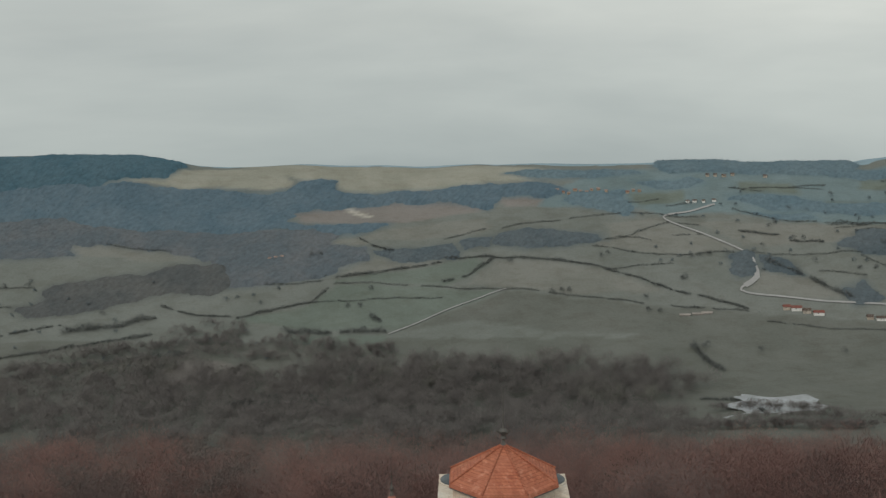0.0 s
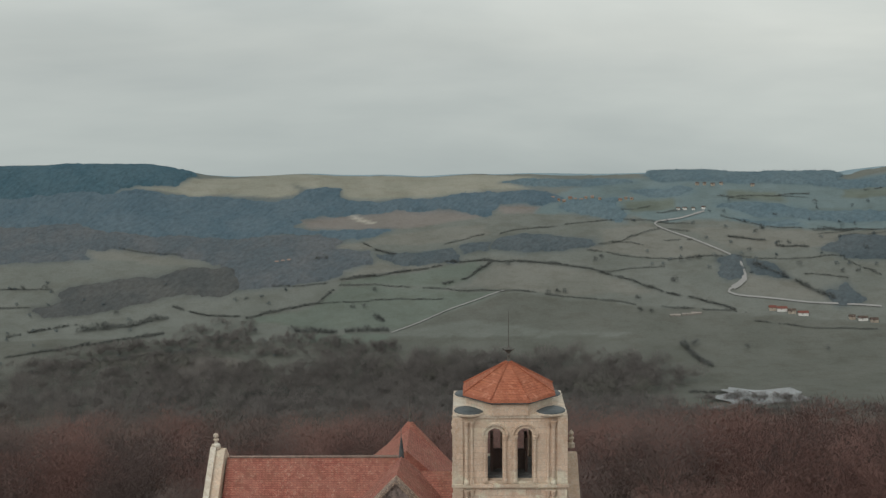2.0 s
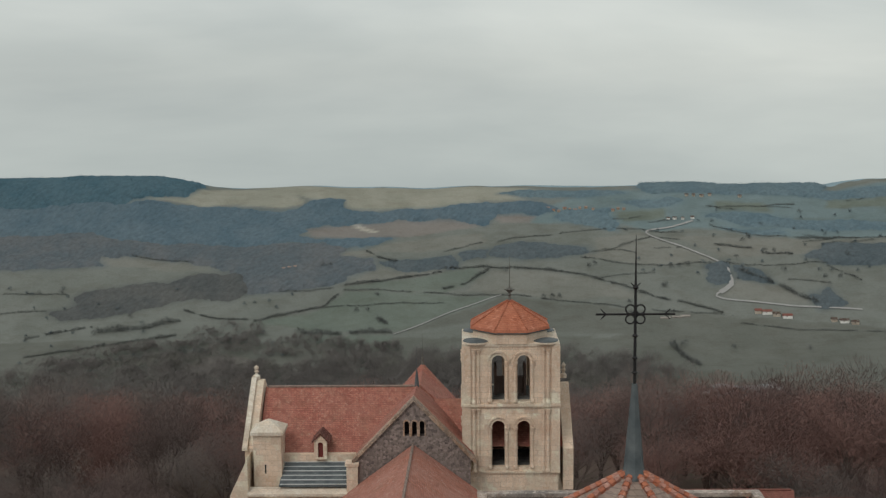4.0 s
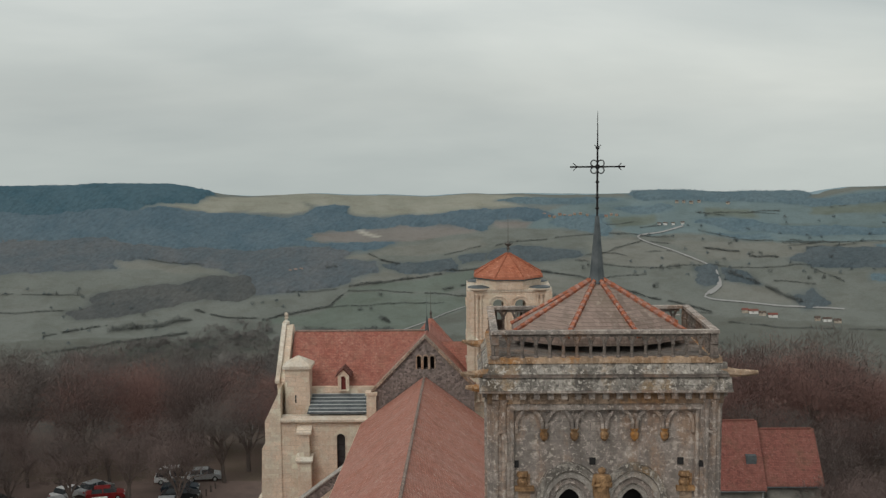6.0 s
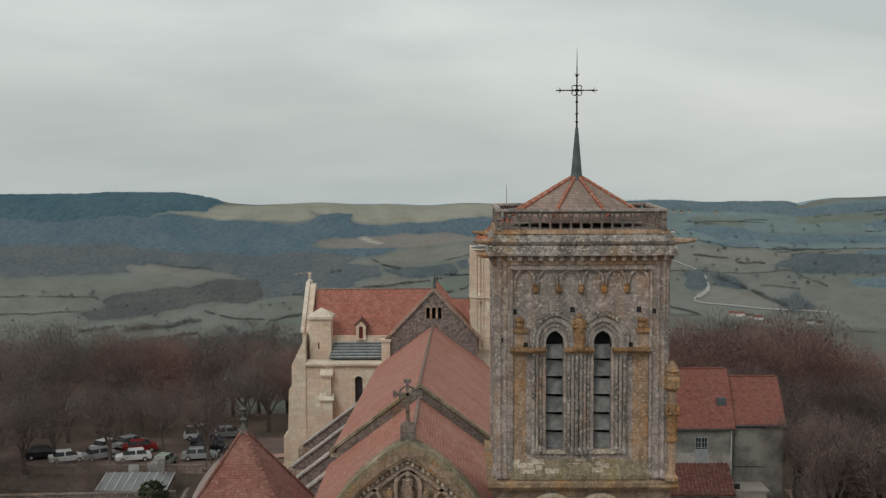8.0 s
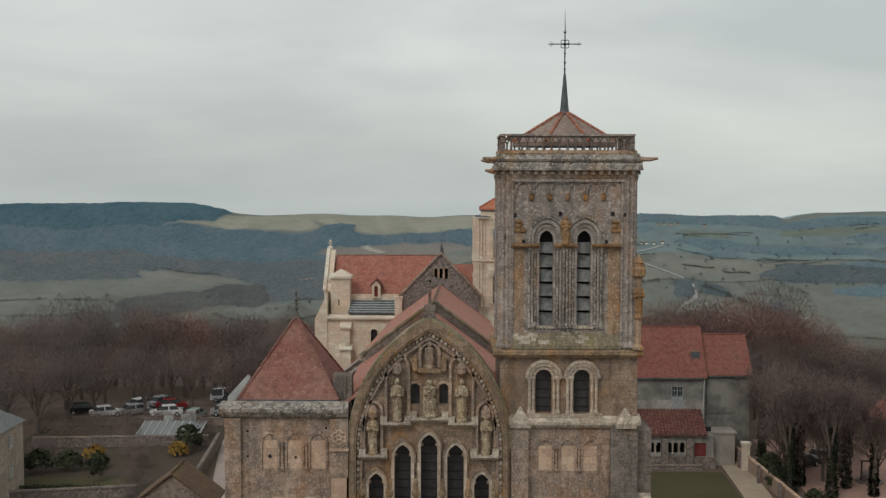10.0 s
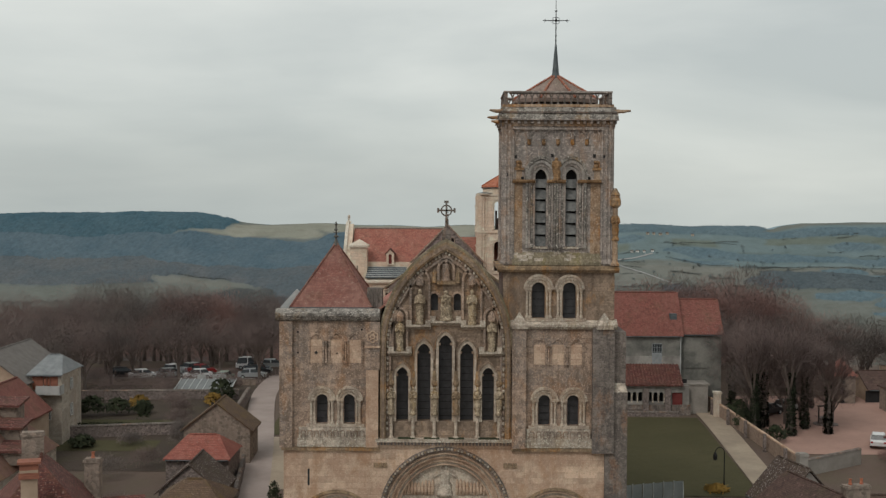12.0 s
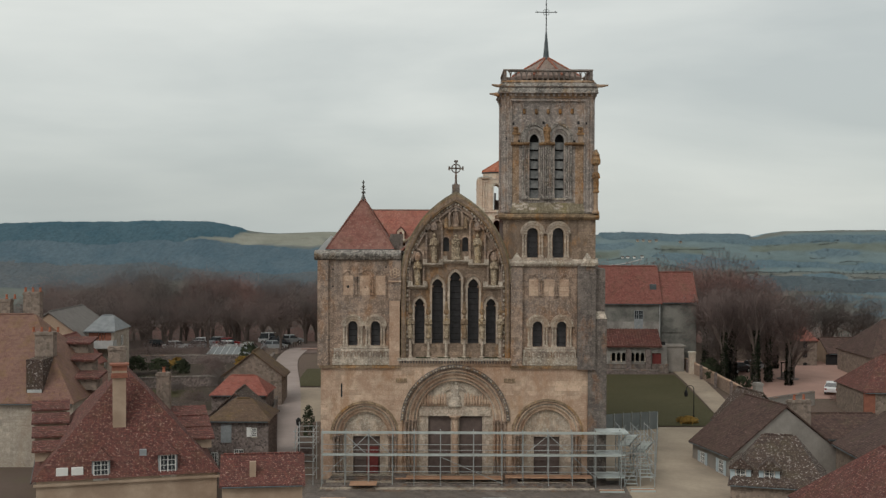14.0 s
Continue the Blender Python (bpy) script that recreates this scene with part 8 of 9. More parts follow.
canopy("ridge_wood", ((14.7, 323), (21.1, 324.2), (32.3, 325.3), (45.1, 325.2), (52.7, 322.9), (39.9, 321.3), (20.9, 320.7)), WOOD_HAZE_TEAL, 0.7, "wood along the far ridge, tinted with blue-grey haze")
canopy("ridge_wood", ((54.5, 326.8), (59.7, 337.6), (81.6, 332.5), (110.6, 332.2), (111.4, 326.3), (104.3, 321.4), (85.8, 322.7), (70, 322.6), (60.6, 322.6)), WOOD_HAZE_TEAL, 1.1, "wood along the far ridge, tinted with blue-grey haze")
canopy("hill_side_wood", ((101.5, 322.7), (109.9, 324.6), (170.9, 320.8), (169.9, 317.7), (110.1, 320)), WOOD_HAZE_TEAL, 0.7, "bare wood on the hillside, tinted with teal haze")
canopy("hill_side_wood", ((72.9, 313.1), (84, 314.8), (98.5, 311.3), (166.4, 306.6), (165.5, 303.8), (97.4, 307.1), (84.2, 308.8)), WOOD_HAZE_TEAL, 0.7, "bare wood on the hillside, tinted with teal haze")
canopy("hill_side_wood", ((31.5, 315.3), (45.6, 316.2), (47, 312.3), (47.9, 307.3), (37.2, 309.9), (29.8, 312.2)), WOOD_HAZE_TEAL, 0.7, "bare wood on the hillside, tinted with teal haze")
canopy("hill_side_wood", ((49.1, 319.3), (63.3, 320), (67.6, 317.6), (56.5, 316.6)), WOOD_HAZE_TEAL, 0.6, "bare wood on the hillside, tinted with teal haze")
canopy("hill_side_wood", ((76.4, 307.7), (94.1, 306), (95, 303.9), (83.3, 304.9)), WOOD_HAZE_TEAL, 0.6, "bare wood on the hillside, tinted with teal haze")
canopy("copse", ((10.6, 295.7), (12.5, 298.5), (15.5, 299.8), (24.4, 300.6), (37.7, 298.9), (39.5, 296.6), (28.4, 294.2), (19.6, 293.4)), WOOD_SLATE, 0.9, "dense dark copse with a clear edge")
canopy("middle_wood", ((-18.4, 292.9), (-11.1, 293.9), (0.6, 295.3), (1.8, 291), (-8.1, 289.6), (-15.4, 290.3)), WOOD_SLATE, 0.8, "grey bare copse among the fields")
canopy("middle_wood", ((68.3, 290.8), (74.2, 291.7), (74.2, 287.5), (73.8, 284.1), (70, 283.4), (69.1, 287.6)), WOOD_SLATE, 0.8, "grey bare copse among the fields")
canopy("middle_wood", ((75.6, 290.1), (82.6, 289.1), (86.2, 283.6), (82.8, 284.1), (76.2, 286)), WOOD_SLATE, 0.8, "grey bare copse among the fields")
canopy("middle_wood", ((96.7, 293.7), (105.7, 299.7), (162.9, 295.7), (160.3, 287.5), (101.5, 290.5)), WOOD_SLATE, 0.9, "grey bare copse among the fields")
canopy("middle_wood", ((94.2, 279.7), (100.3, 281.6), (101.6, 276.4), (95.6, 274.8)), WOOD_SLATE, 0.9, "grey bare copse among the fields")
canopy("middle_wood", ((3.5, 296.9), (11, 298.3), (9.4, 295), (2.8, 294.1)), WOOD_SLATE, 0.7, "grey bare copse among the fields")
W("scrub_wood", ((-40, 259, 27, 4.5, -4), (-56, 266, 9, 4.5, 0), (-22, 255, 12, 4, 0), (-74, 258, 12, 2.5, 14), (-84, 250, 12, 2, 10)), 300, 2.5, WOOD_NEAR, "grey-brown scrub wood at the valley edge", 43, 170, length=0.5, width=0.028)
random.seed(51)
for k in range(22):
    cx, cy = random.choice((-1, 1)) * random.uniform(122, 178), random.uniform(272, 324)
    w, d = random.uniform(6, 16), random.uniform(1.0, 2.6)
    ring_of = [(cx + w * random.uniform(0.6, 1.1) * math.cos(math.tau * q / 9), cy + d * random.uniform(0.6, 1.1) * math.sin(math.tau * q / 9)) for q in range(9)]
    canopy("hill_side_wood", ring_of, WOOD_HAZE_TEAL if cx > 0 else WOOD_MAUVE, 0.7, "grey bare wood on the hillside")
layer = ground.data.color_attributes.new("hazed_land_cover", "FLOAT_COLOR", "POINT")
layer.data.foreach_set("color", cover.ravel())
W("valley_wood", ((8, 239, 46, 12, 0), (20, 244, 32, 8, -2), (-30, 236, 36, 12, 4), (-58, 240, 16, 7, 4)), 620, 5.0, WOOD_NEAR, "dense grey-brown bare wood in the valley", 4, 250, length=0.9, width=0.034)
W("riverside_wood", ((2, 220, 46, 11, 0), (-70, 224, 36, 11, 0), (-40, 208, 66, 12, 0), (10, 202, 38, 10, 0)), 620, 4.6, WOOD_NEAR, "grey-brown bare trees along the valley floor", 5, 250, length=0.9, width=0.034)
W("field_edge_wood", ((-88, 240, 16, 5, 4), (-66, 250, 12, 3, 6), (-92, 248, 9, 2, 4), (-80, 256, 10, 1.5, 8)), 130, 4.0, WOOD_NEAR, "grey-brown bare trees between small fields", 27, 200, length=0.8, width=0.03)
W("light_wood", ((-48, 246, 9, 3, 0), (-6, 241, 12, 4, 0), (30, 233, 12, 5, 0), (-70, 248, 12, 3, 0)), 60, 4.6, WOOD_PALE, "paler greenish bare trees in the valley", 22, 250, length=0.9, width=0.034)
W("dark_wood", ((14, 246, 8, 3, 0), (-20, 243, 6, 3, 0), (-66, 252, 5, 1.5, 0), (6, 238, 6, 2, 0), (-30, 226, 20, 4, 0)), 34, 4.2, WOOD_IVY, "darker ivy-grown trees in the valley wood", 23, 260, length=0.6, width=0.05)
W("slope_thicket", ((-20, 184, 84, 14, 0),), 420, 4.2, TWIG_GREY, "brown bare thicket below the church hill", 15, 200, length=0.8, width=0.028)
W("slope_thicket", ((66, 184, 50, 12, 0),), 190, 3.4, TWIG, "brown bare thicket below the church hill", 24, 200, length=0.7, width=0.026)
W("hillside_trees", ((-30, 146, 48, 20, 0), (44, 146, 41, 20, 0), (30, 160, 30, 8, 0)), 330, 10.5, TWIG_RED, "reddish bare trees on the slope behind the church", 16, 1000, length=0.6, width=0.021)
W("hillside_trees", ((4, 150, 82, 18, 0),), 140, 10.0, TWIG, "brown bare trees on the slope behind the church", 17, 1000, length=0.6, width=0.021)
W("hillside_ivy_trees", ((0, 140, 90, 14, 0),), 26, 9.0, IVY, "dark ivy-grown trees on the slope behind the church", 25, 260, length=0.5, width=0.05)
hedgerow(((-27.8, 283), (-13.5, 281.7), (-1.6, 280.9), (13.4, 280.7), (28.6, 278.1), (45, 275.7), (55.8, 274.1), (73.3, 272.6)), 0.5, 30)
hedgerow(((-27.9, 284.5), (-18, 285.6), (-9.4, 287.3), (-1.7, 288.8)), 0.68, 31)
hedgerow(((-1.6, 282.5), (5, 285.2), (9, 288.9), (10.8, 290.4)), 0.68, 32)
hedgerow(((-1.7, 290.4), (9.3, 290.8), (18, 290.4), (29.5, 288.9), (37.9, 286.9), (46, 283), (53.8, 279.1), (64.3, 275.7), (70.7, 273.4)), 0.68, 33)
hedgerow(((-50.3, 272.1), (-41.1, 275.6), (-32.9, 277.4), (-29.1, 281.4)), 0.68, 34)
hedgerow(((-32.9, 277.2), (-21.6, 277.1), (-10.5, 277.4), (-1.5, 277.7)), 0.46, 35)
hedgerow(((-38.6, 267.3), (-26.1, 265.5), (-14, 265.2)), 1.3, 36)
hedgerow(((-44.8, 282.4), (-36.3, 282.8), (-30.7, 283.6)), 0.46, 37)
hedgerow(((-163.6, 282), (-100.6, 281.8)), 0.46, 38)
hedgerow(((-160.4, 273.2), (-105, 275.6)), 0.46, 39)
hedgerow(((-90.1, 266), (-78.6, 268.9), (-69.8, 272.7)), 1.3, 40)
hedgerow(((-103.9, 255.3), (-89.5, 259.7), (-79.6, 262.8), (-68.4, 266.4)), 0.68, 41)
hedgerow(((-87.8, 250.6), (-76.8, 253), (-58.3, 257.5)), 1.3, 42)
hedgerow(((-98, 246.5), (-91.8, 247)), 1.3, 43)
hedgerow(((-88.7, 296.6), (-73.2, 294), (-58.7, 291.7)), 0.46, 44)
hedgerow(((35.8, 294.3), (51.4, 291.1), (64.4, 291.7), (74.4, 291.3), (94.5, 290.9), (101.6, 291)), 0.46, 45)
hedgerow(((73.3, 299.8), (83.2, 297.9)), 0.68, 46)
hedgerow(((37.9, 286.4), (48, 287.4), (55.2, 288)), 0.46, 47)
hedgerow(((78.1, 288.2), (85.5, 283.7), (91.3, 279.2), (96.1, 276.7)), 1.3, 48)
hedgerow(((90, 284.9), (100.8, 283.3)), 0.46, 49)
hedgerow(((101.3, 289.9), (109, 283.6)), 0.46, 50)
hedgerow(((73.9, 269.6), (87.8, 266.3), (151.8, 261.1)), 0.46, 51)
hedgerow(((12.5, 301), (24.7, 304.1), (36.9, 306.6), (46.2, 308.2), (55.1, 306.9)), 0.46, 52)
hedgerow(((39, 297), (44.9, 297.8), (56.2, 304)), 0.46, 53)
hedgerow(((73.6, 308.6), (84.7, 304.2), (97.6, 302.3), (164.9, 302.1)), 0.46, 54)
hedgerow(((55, 259.7), (56.3, 255.5), (59.9, 248.9)), 1.3, 55)
hedgerow(((-20.1, 295.2), (-14, 292.5)), 0.68, 56)
hedgerow(((-1.8, 297.7), (9.5, 301.1)), 0.46, 57)
hedgerow(((-23.3, 298.4), (-19.4, 294.8)), 0.46, 58)
hedgerow(((-18.4, 271.3), (-14.1, 267)), 1.3, 59)
hedgerow(((-69.3, 276.4), (-60.2, 273.2), (-51.7, 272.6)), 0.68, 60)
hedgerow(((-107.4, 264.8), (-100.1, 267.2), (-91.3, 269.9)), 0.68, 61)
hedgerow(((85.6, 295.9), (94.1, 294.7)), 0.68, 62)
LONE = ((-19.1, 280.4), (-24.0, 274.7), (-21.5, 274.8), (39.2, 290.6), (37.5, 290.2), (24.5, 278.5), (27.3, 279.0), (28.7, 279.4), (46.6, 277.1), (56.3, 281.8), (57.1, 282.2), (57.2, 259.2), (58.5, 259.2), (69.4, 257.7), (87.4, 255.6), (46.7, 272.6), (49.4, 272.4), (59.8, 289.9), (62.0, 290.2), (64.2, 290.5), (88.6, 296.1), (86.3, 295.8), (77.7, 293.0), (82.7, 302.2), (89.4, 287.7), (99.9, 285.1), (80.9, 301.0), (100.3, 312.6), (-34.4, 291.5), (-32.7, 291.5), (-109.1, 281.5), (-103.3, 281.6), (-82.5, 273.1), (108.1, 293.2), (103.4, 285.0), (15.1, 289.0), (-60.6, 256.2), (-62.7, 253.6), (-79.1, 251.6), (-71.8, 253.6))
W("field_trees", [(x, y, 0.3, 0.3, 0) for x, y in LONE], len(LONE), 1.9, HEDGE_BARE, "single bare trees standing in the fields", 6, 130, length=0.45, width=0.03)
random.seed(14)
W("field_trees", [(random.uniform(48, 150), random.uniform(284, 316), 0.5, 0.4, 0) for k in range(60)] + [(random.uniform(-150, -40), random.uniform(246, 284), 0.5, 0.4, 0) for k in range(50)],
  110, 1.3, WOOD_SLATE, "scattered bare trees in the fields", 9, 70, length=0.4, width=0.035)
for k in range(26):
    x, y, d, a = random.uniform(46, 150), random.uniform(297, 320), random.uniform(2.5, 7), random.uniform(-0.25, 0.2)
    hedgerow(((x - d, y - d * a), (x + d, y + d * a)), 0.42, 90 + k)
strip("road", ((69.3, 310.3), (62.9, 308.2), (55.2, 305.7), (64.2, 298.7), (74.2, 290.6), (74.4, 287.1), (74.4, 283.0), (70.2, 280.2), (71.2, 278.6), (82.3, 276.5), (95.0, 275.6), (106.1, 274.3)), 0.55, TARMAC_FAR, "narrow grey country road winding through fields", 0.22)
strip("road", ((74.2, 290.2), (74.5, 287.1), (74.5, 283.2), (71, 280.6)), 1.3, TARMAC_FAR, "wider bend of the grey country road", 0.26)
strip("farm_track", ((-13.9, 264.7), (-1.4, 272.7), (9.8, 279.2), (13.7, 280.5)), 0.32, TARMAC_FAR, "pale farm track", 0.22)
patch("pond", 55, 64, 219, 233.5, WATER, "pale flooded meadow with standing water", 0.5, 4, 1.2, "water", -16.1, wobble=2.0)
patch("pond", 65, 77, 218, 234.5, WATER, "pale flooded meadow with standing water", 0.5, -4, 1.2, "water", -16.0, wobble=2.5)
hedgerow(((52, 234.6), (60, 234.4), (62.6, 221)), 0.68, 71)
W("pond_trees", ((62, 216.6, 14, 0.8, 0), (66, 224, 9, 0.6, -20), (72, 222, 8, 0.7, -40), (57, 226, 8, 0.6, 10), (80, 216, 8, 0.7, 0)), 130, 2.3, WOOD_NEAR, "bare trees standing at the flooded meadow", 41, 120, length=0.5, width=0.025)
W("river_trees", ((66, 211, 34, 1.2, -2),), 150, 2.0, WOOD_NEAR, "dark bare trees along the stream", 42, 140, length=0.6, width=0.03)


def far_house(x, y, w, d, h, roof_mat, wall_mat, label):
    """A small far-off building: walls and a pitched roof."""
    z = ground_z(x, y)
    ob = thing("far_house", (x, y, z), label, "house", "far houses")
    part("wall", boxes((x - w / 2, x + w / 2, y - d / 2, y + d / 2, z - 0.6, z + h)), wall_mat, ob)
    part("roof", prism(bmesh.new(), [(y - d / 2 - 0.08, z + h - 0.05), (y, z + h + d * 0.42), (y + d / 2 + 0.08, z + h - 0.05)], x - w / 2 - 0.08, x + w / 2 + 0.08, "x"), roof_mat, ob)
    part("far_window", boxes((x - 0.15 * w, x - 0.05 * w, y - d / 2 - 0.01, y - d / 2, z + h * 0.35, z + h * 0.75)), DARK, ob)


random.seed(33)
for x, y, w in ((79.2, 273.4, 1.6), (81.4, 273.0, 2.4), (83.6, 272.2, 1.8), (86.2, 271.5, 2.4), (97.6, 270.0, 1.4), (100.0, 269.4, 2.2), (102.5, 268.7, 1.8)):
    far_house(x, y, w, 1.1, 0.55, TILE_RED if w in (2.4, 1.6) else TILE_GREY, PLASTER_PALE if w < 2 else WHITE_PAINT, "far farm building with a low roof among fields")
for x, y in ((55.2, 271.6), (58.2, 271.9), (60.4, 272.2)):
    far_house(x, y, 2.4, 0.6, 0.2, PLASTER_GREY, PLASTER_GREY, "low pale shed in the pasture")
for x, y, w in ((28.4, 316.3, 0.9), (30, 315.5, 0.7), (31.4, 315.2, 0.8), (33.2, 316.4, 1.0), (34.6, 315.9, 0.7), (36.2, 315.6, 0.9), (37.6, 316.4, 0.7), (39.4, 316.6, 0.8), (41.4, 315.8, 0.7), (47, 315.1, 0.9), (48.6, 315.6, 0.7), (50.2, 315.3, 0.8)):
    far_house(x, y, w, 0.6, 0.34, random.choice((TILE_PINK, TILE_TOWER, TILE_TOWER)), PLASTER, "tiny far village house on the slope")
for x, y, w in ((62.4, 311.5, 0.9), (64.2, 311.5, 1.1), (66.5, 311.3, 0.8), (69.3, 311.5, 1.0)):
    far_house(x, y, w, 0.6, 0.42, TILE_GREY, WHITE_PAINT, "tiny far white house on the slope")
for x, y, w in ((69.2, 320.8, 0.9), (71.3, 320.8, 0.8), (73.6, 320.6, 1.1), (76.1, 321.4, 0.9), (84.8, 321, 1.0)):
    far_house(x, y, w, 0.6, 0.5, TILE_GREY, PLASTER_PALE, "tiny far pale house on the ridge")
for k in range(3):
    far_house(-45.1 + 1.5 * k, 290.4 + 0.35 * k, 0.8, 0.6, 0.4, TILE_TOWER, PLASTER, "tiny far farmhouse at the wood's edge")

# ---------------------------------------------------------------- ground round the church
patch("forecourt", -12.4, 32, -30, 22, GRAVEL, "cream gravel square before the church", 0.05, 0, 3)
patch("church_paving", -13.5, 15.5, -13, -0.5, PAVING, "worn grey paving before the church steps", 0.09, 0, 3)
patch("lawn", 14.5, 30.5, 22.5, 55.0, LAWN, "mown green lawn beside the church", 0.1, 0.5, 3)
patch("gravel_path", 30.5, 33.4, 20, 60, GRAVEL, "cream gravel path along the lawn", 0.12, 1.0, 3)
patch("courtyard", 38, 66, 38, 70, GRAVEL_PINK, "pinkish gravel courtyard under trees", 0.06, 0, 3)
patch("car_park", -66, -19, 77, 92, PARK_EARTH, "pinkish earth car park under trees", 0.06, 0, 4)
strip("street", ((-13.5, -40), (-15.0, -8), (-17.0, 8), (-20.6, 39), (-24.5, 68), (-24.5, 84)), 3.3, TARMAC, "pale worn street beside the church", 0.1)
strip("church_path", ((-24, 82), (-19, 83), (-12, 86), (2, 92)), 1.6, GRAVEL_PINK, "path curving round the church", 0.16)
patch("sand_verge", -18.4, -13.6, 24, 44, GRAVEL, "cream sand strip beside the church", 0.075, -1.5, 3)
patch("verge", -20.5, -13.2, 45, 60, LAWN, "rough grass verge beside the church wall", 0.07, 0, 3)

# ---------------------------------------------------------------- garden wall, gardens and street furniture
def stone_wall(name, ax, ay, bx, by, h, t, mat, label, cope=None):
    d = Vector((bx - ax, by - ay)).normalized()
    s = Vector((-d.y, d.x)) * t / 2
    za, zb = ground_z(ax, ay), ground_z(bx, by)
    ob = thing(name, (ax, ay, za), label, "wall")
    a, b = Vector((ax, ay)), Vector((bx, by))
    low = [(*(a - s), za - 0.5), (*(a + s), za - 0.5), (*(b + s), zb - 0.5), (*(b - s), zb - 0.5)]
    high = [(*(a - s), za + h), (*(a + s), za + h), (*(b + s), zb + h), (*(b - s), zb + h)]
    part("wall_body", hexa(bmesh.new(), low, high), mat, ob)
    s2 = s * 1.3
    part("wall_coping", hexa(bmesh.new(), [(*(a - s2), za + h), (*(a + s2), za + h), (*(b + s2), zb + h), (*(b - s2), zb + h)],
         [(*(a - s * 0.8), za + h + 0.14), (*(a + s * 0.8), za + h + 0.14), (*(b + s * 0.8), zb + h + 0.14), (*(b - s * 0.8), zb + h + 0.14)]), cope or STONE_DARK, ob)
    return ob


gw = stone_wall("garden_wall", 33.6, 60.0, 36.6, 30.0, 1.7, 0.3, RUBBLE_PINK, "long pinkish stone garden wall with coping beside the path", STONE_LOW)
for k in range(5):
    x, y = 33.6 + 3.0 * k / 5 - 0.32, 60 - 6 * k - 3
    part("wall_pier", boxes((x - 0.15, x + 0.15, y - 0.2, y + 0.2, ground_z(x, y) - 0.3, ground_z(x, y) + 2.0)), RUBBLE, gw)
gp = thing("gate_pillar", (33.7, 56, 3), "whitish stone gate pillar at the wall", "pillar")
part("pillar_shaft", boxes((33.3, 34.1, 55.6, 56.4, 2.8, 6.1)), STONE_COPE, gp)
part("pillar_cap", boxes((33.2, 34.2, 55.5, 56.5, 6.1, 6.35)), STONE_COPE, gp)
stone_wall("low_wall", 15.0, 56.2, 29.0, 56.2, 0.5, 0.4, RUBBLE, "low grey stone wall before the gallery")
stone_wall("terrace_wall", -43.5, 43.0, -30.5, 45.2, 1.3, 0.5, RUBBLE, "rough dark terrace wall in the garden")
stone_wall("terrace_wall", -48, 64.5, -27.5, 66.0, 1.2, 0.4, RUBBLE, "dark stone wall above the garden")
stone_wall("terrace_wall", -52, 76.5, -27, 76.8, 0.8, 0.4, RUBBLE_WARM, "low stone wall edging the car park")
stone_wall("street_wall", -25.2, 44.0, -26.2, 66.0, 1.5, 0.4, RUBBLE, "grey rubble wall along the street")
stone_wall("street_wall", -18.6, 9.5, -21.0, 32.0, 1.2, 0.35, RUBBLE, "grey rubble wall along the street")
stone_wall("courtyard_wall", 42, 73, 62, 71, 2.6, 0.5, RUBBLE_WARM, "rubble wall behind the courtyard")
stone_wall("courtyard_wall", 37.0, 30.0, 44, 34.5, 1.6, 0.4, PLASTER_GREY, "grey rendered courtyard wall")
stone_wall("courtyard_wall", 64, 84, 96, 80, 2.2, 0.5, STONE_LOW, "pale long wall below the trees")
patch("garden_soil", -52, -27.5, 30, 76, SOIL, "dark garden soil between terraces", 0.04, 2, 3)
patch("garden_lawn", -44, -33, 46.5, 52, LAWN, "small mown garden lawn", 0.08, 0, 2)
patch("garden_lawn", -46, -32, 37.5, 42, LAWN, "small mown garden lawn", 0.08, 0, 2)


def shrub(name, x, y, w, h, mat, label, n=420, clipped=False, length=0.0):
    """A bush of many small leaves; clipped and long for a hedge."""
    random.seed(int(x * 31 + y * 17))
    verts, faces, normals = [], [], []
    z = ground_z(x, y)
    if mat in (TWIG, TWIG_GREY, TWIG_RED):
        mist((verts, faces, normals), [(Vector((x + dx * w, y, z + h * dz)), w * 0.3, h / w * 1.2) for dx, dz in ((0, 0.5), (-0.2, 0.4), (0.22, 0.45), (0.05, 0.6))], 1500, 0.4, 0.016)
        n = 0
    for k in range(n):
        if clipped:
            p = Vector((random.uniform(-length / 2, length / 2), random.uniform(-w / 2, w / 2), random.uniform(0, h)))
            nrm = Vector((0, -0.4, 0.8))
        else:
            th, ph, r = random.uniform(0, math.tau), random.uniform(-0.5, 1.5), random.uniform(0.55, 1.0)
            p = Vector((r * w / 2 * math.cos(th) * math.cos(ph), r * w / 2 * math.sin(th) * math.cos(ph), h * 0.45 + r * h * 0.52 * math.sin(ph)))
            nrm = Vector((math.cos(th) * 0.5, math.sin(th) * 0.5, 0.7)).normalized()
        s = 0.1 + 0.07 * w
        i = len(verts)
        verts += [p + Vector((x, y, z)) + Vector((random.uniform(-s, s), random.uniform(-s, s), random.uniform(-s, s))) for j in range(3)]
        normals += [nrm] * 3
        faces.append((i, i + 1, i + 2))
    return tagged(blades(name, verts, faces, normals, mat), label, "hedge" if clipped else "shrub", "garden shrubs")


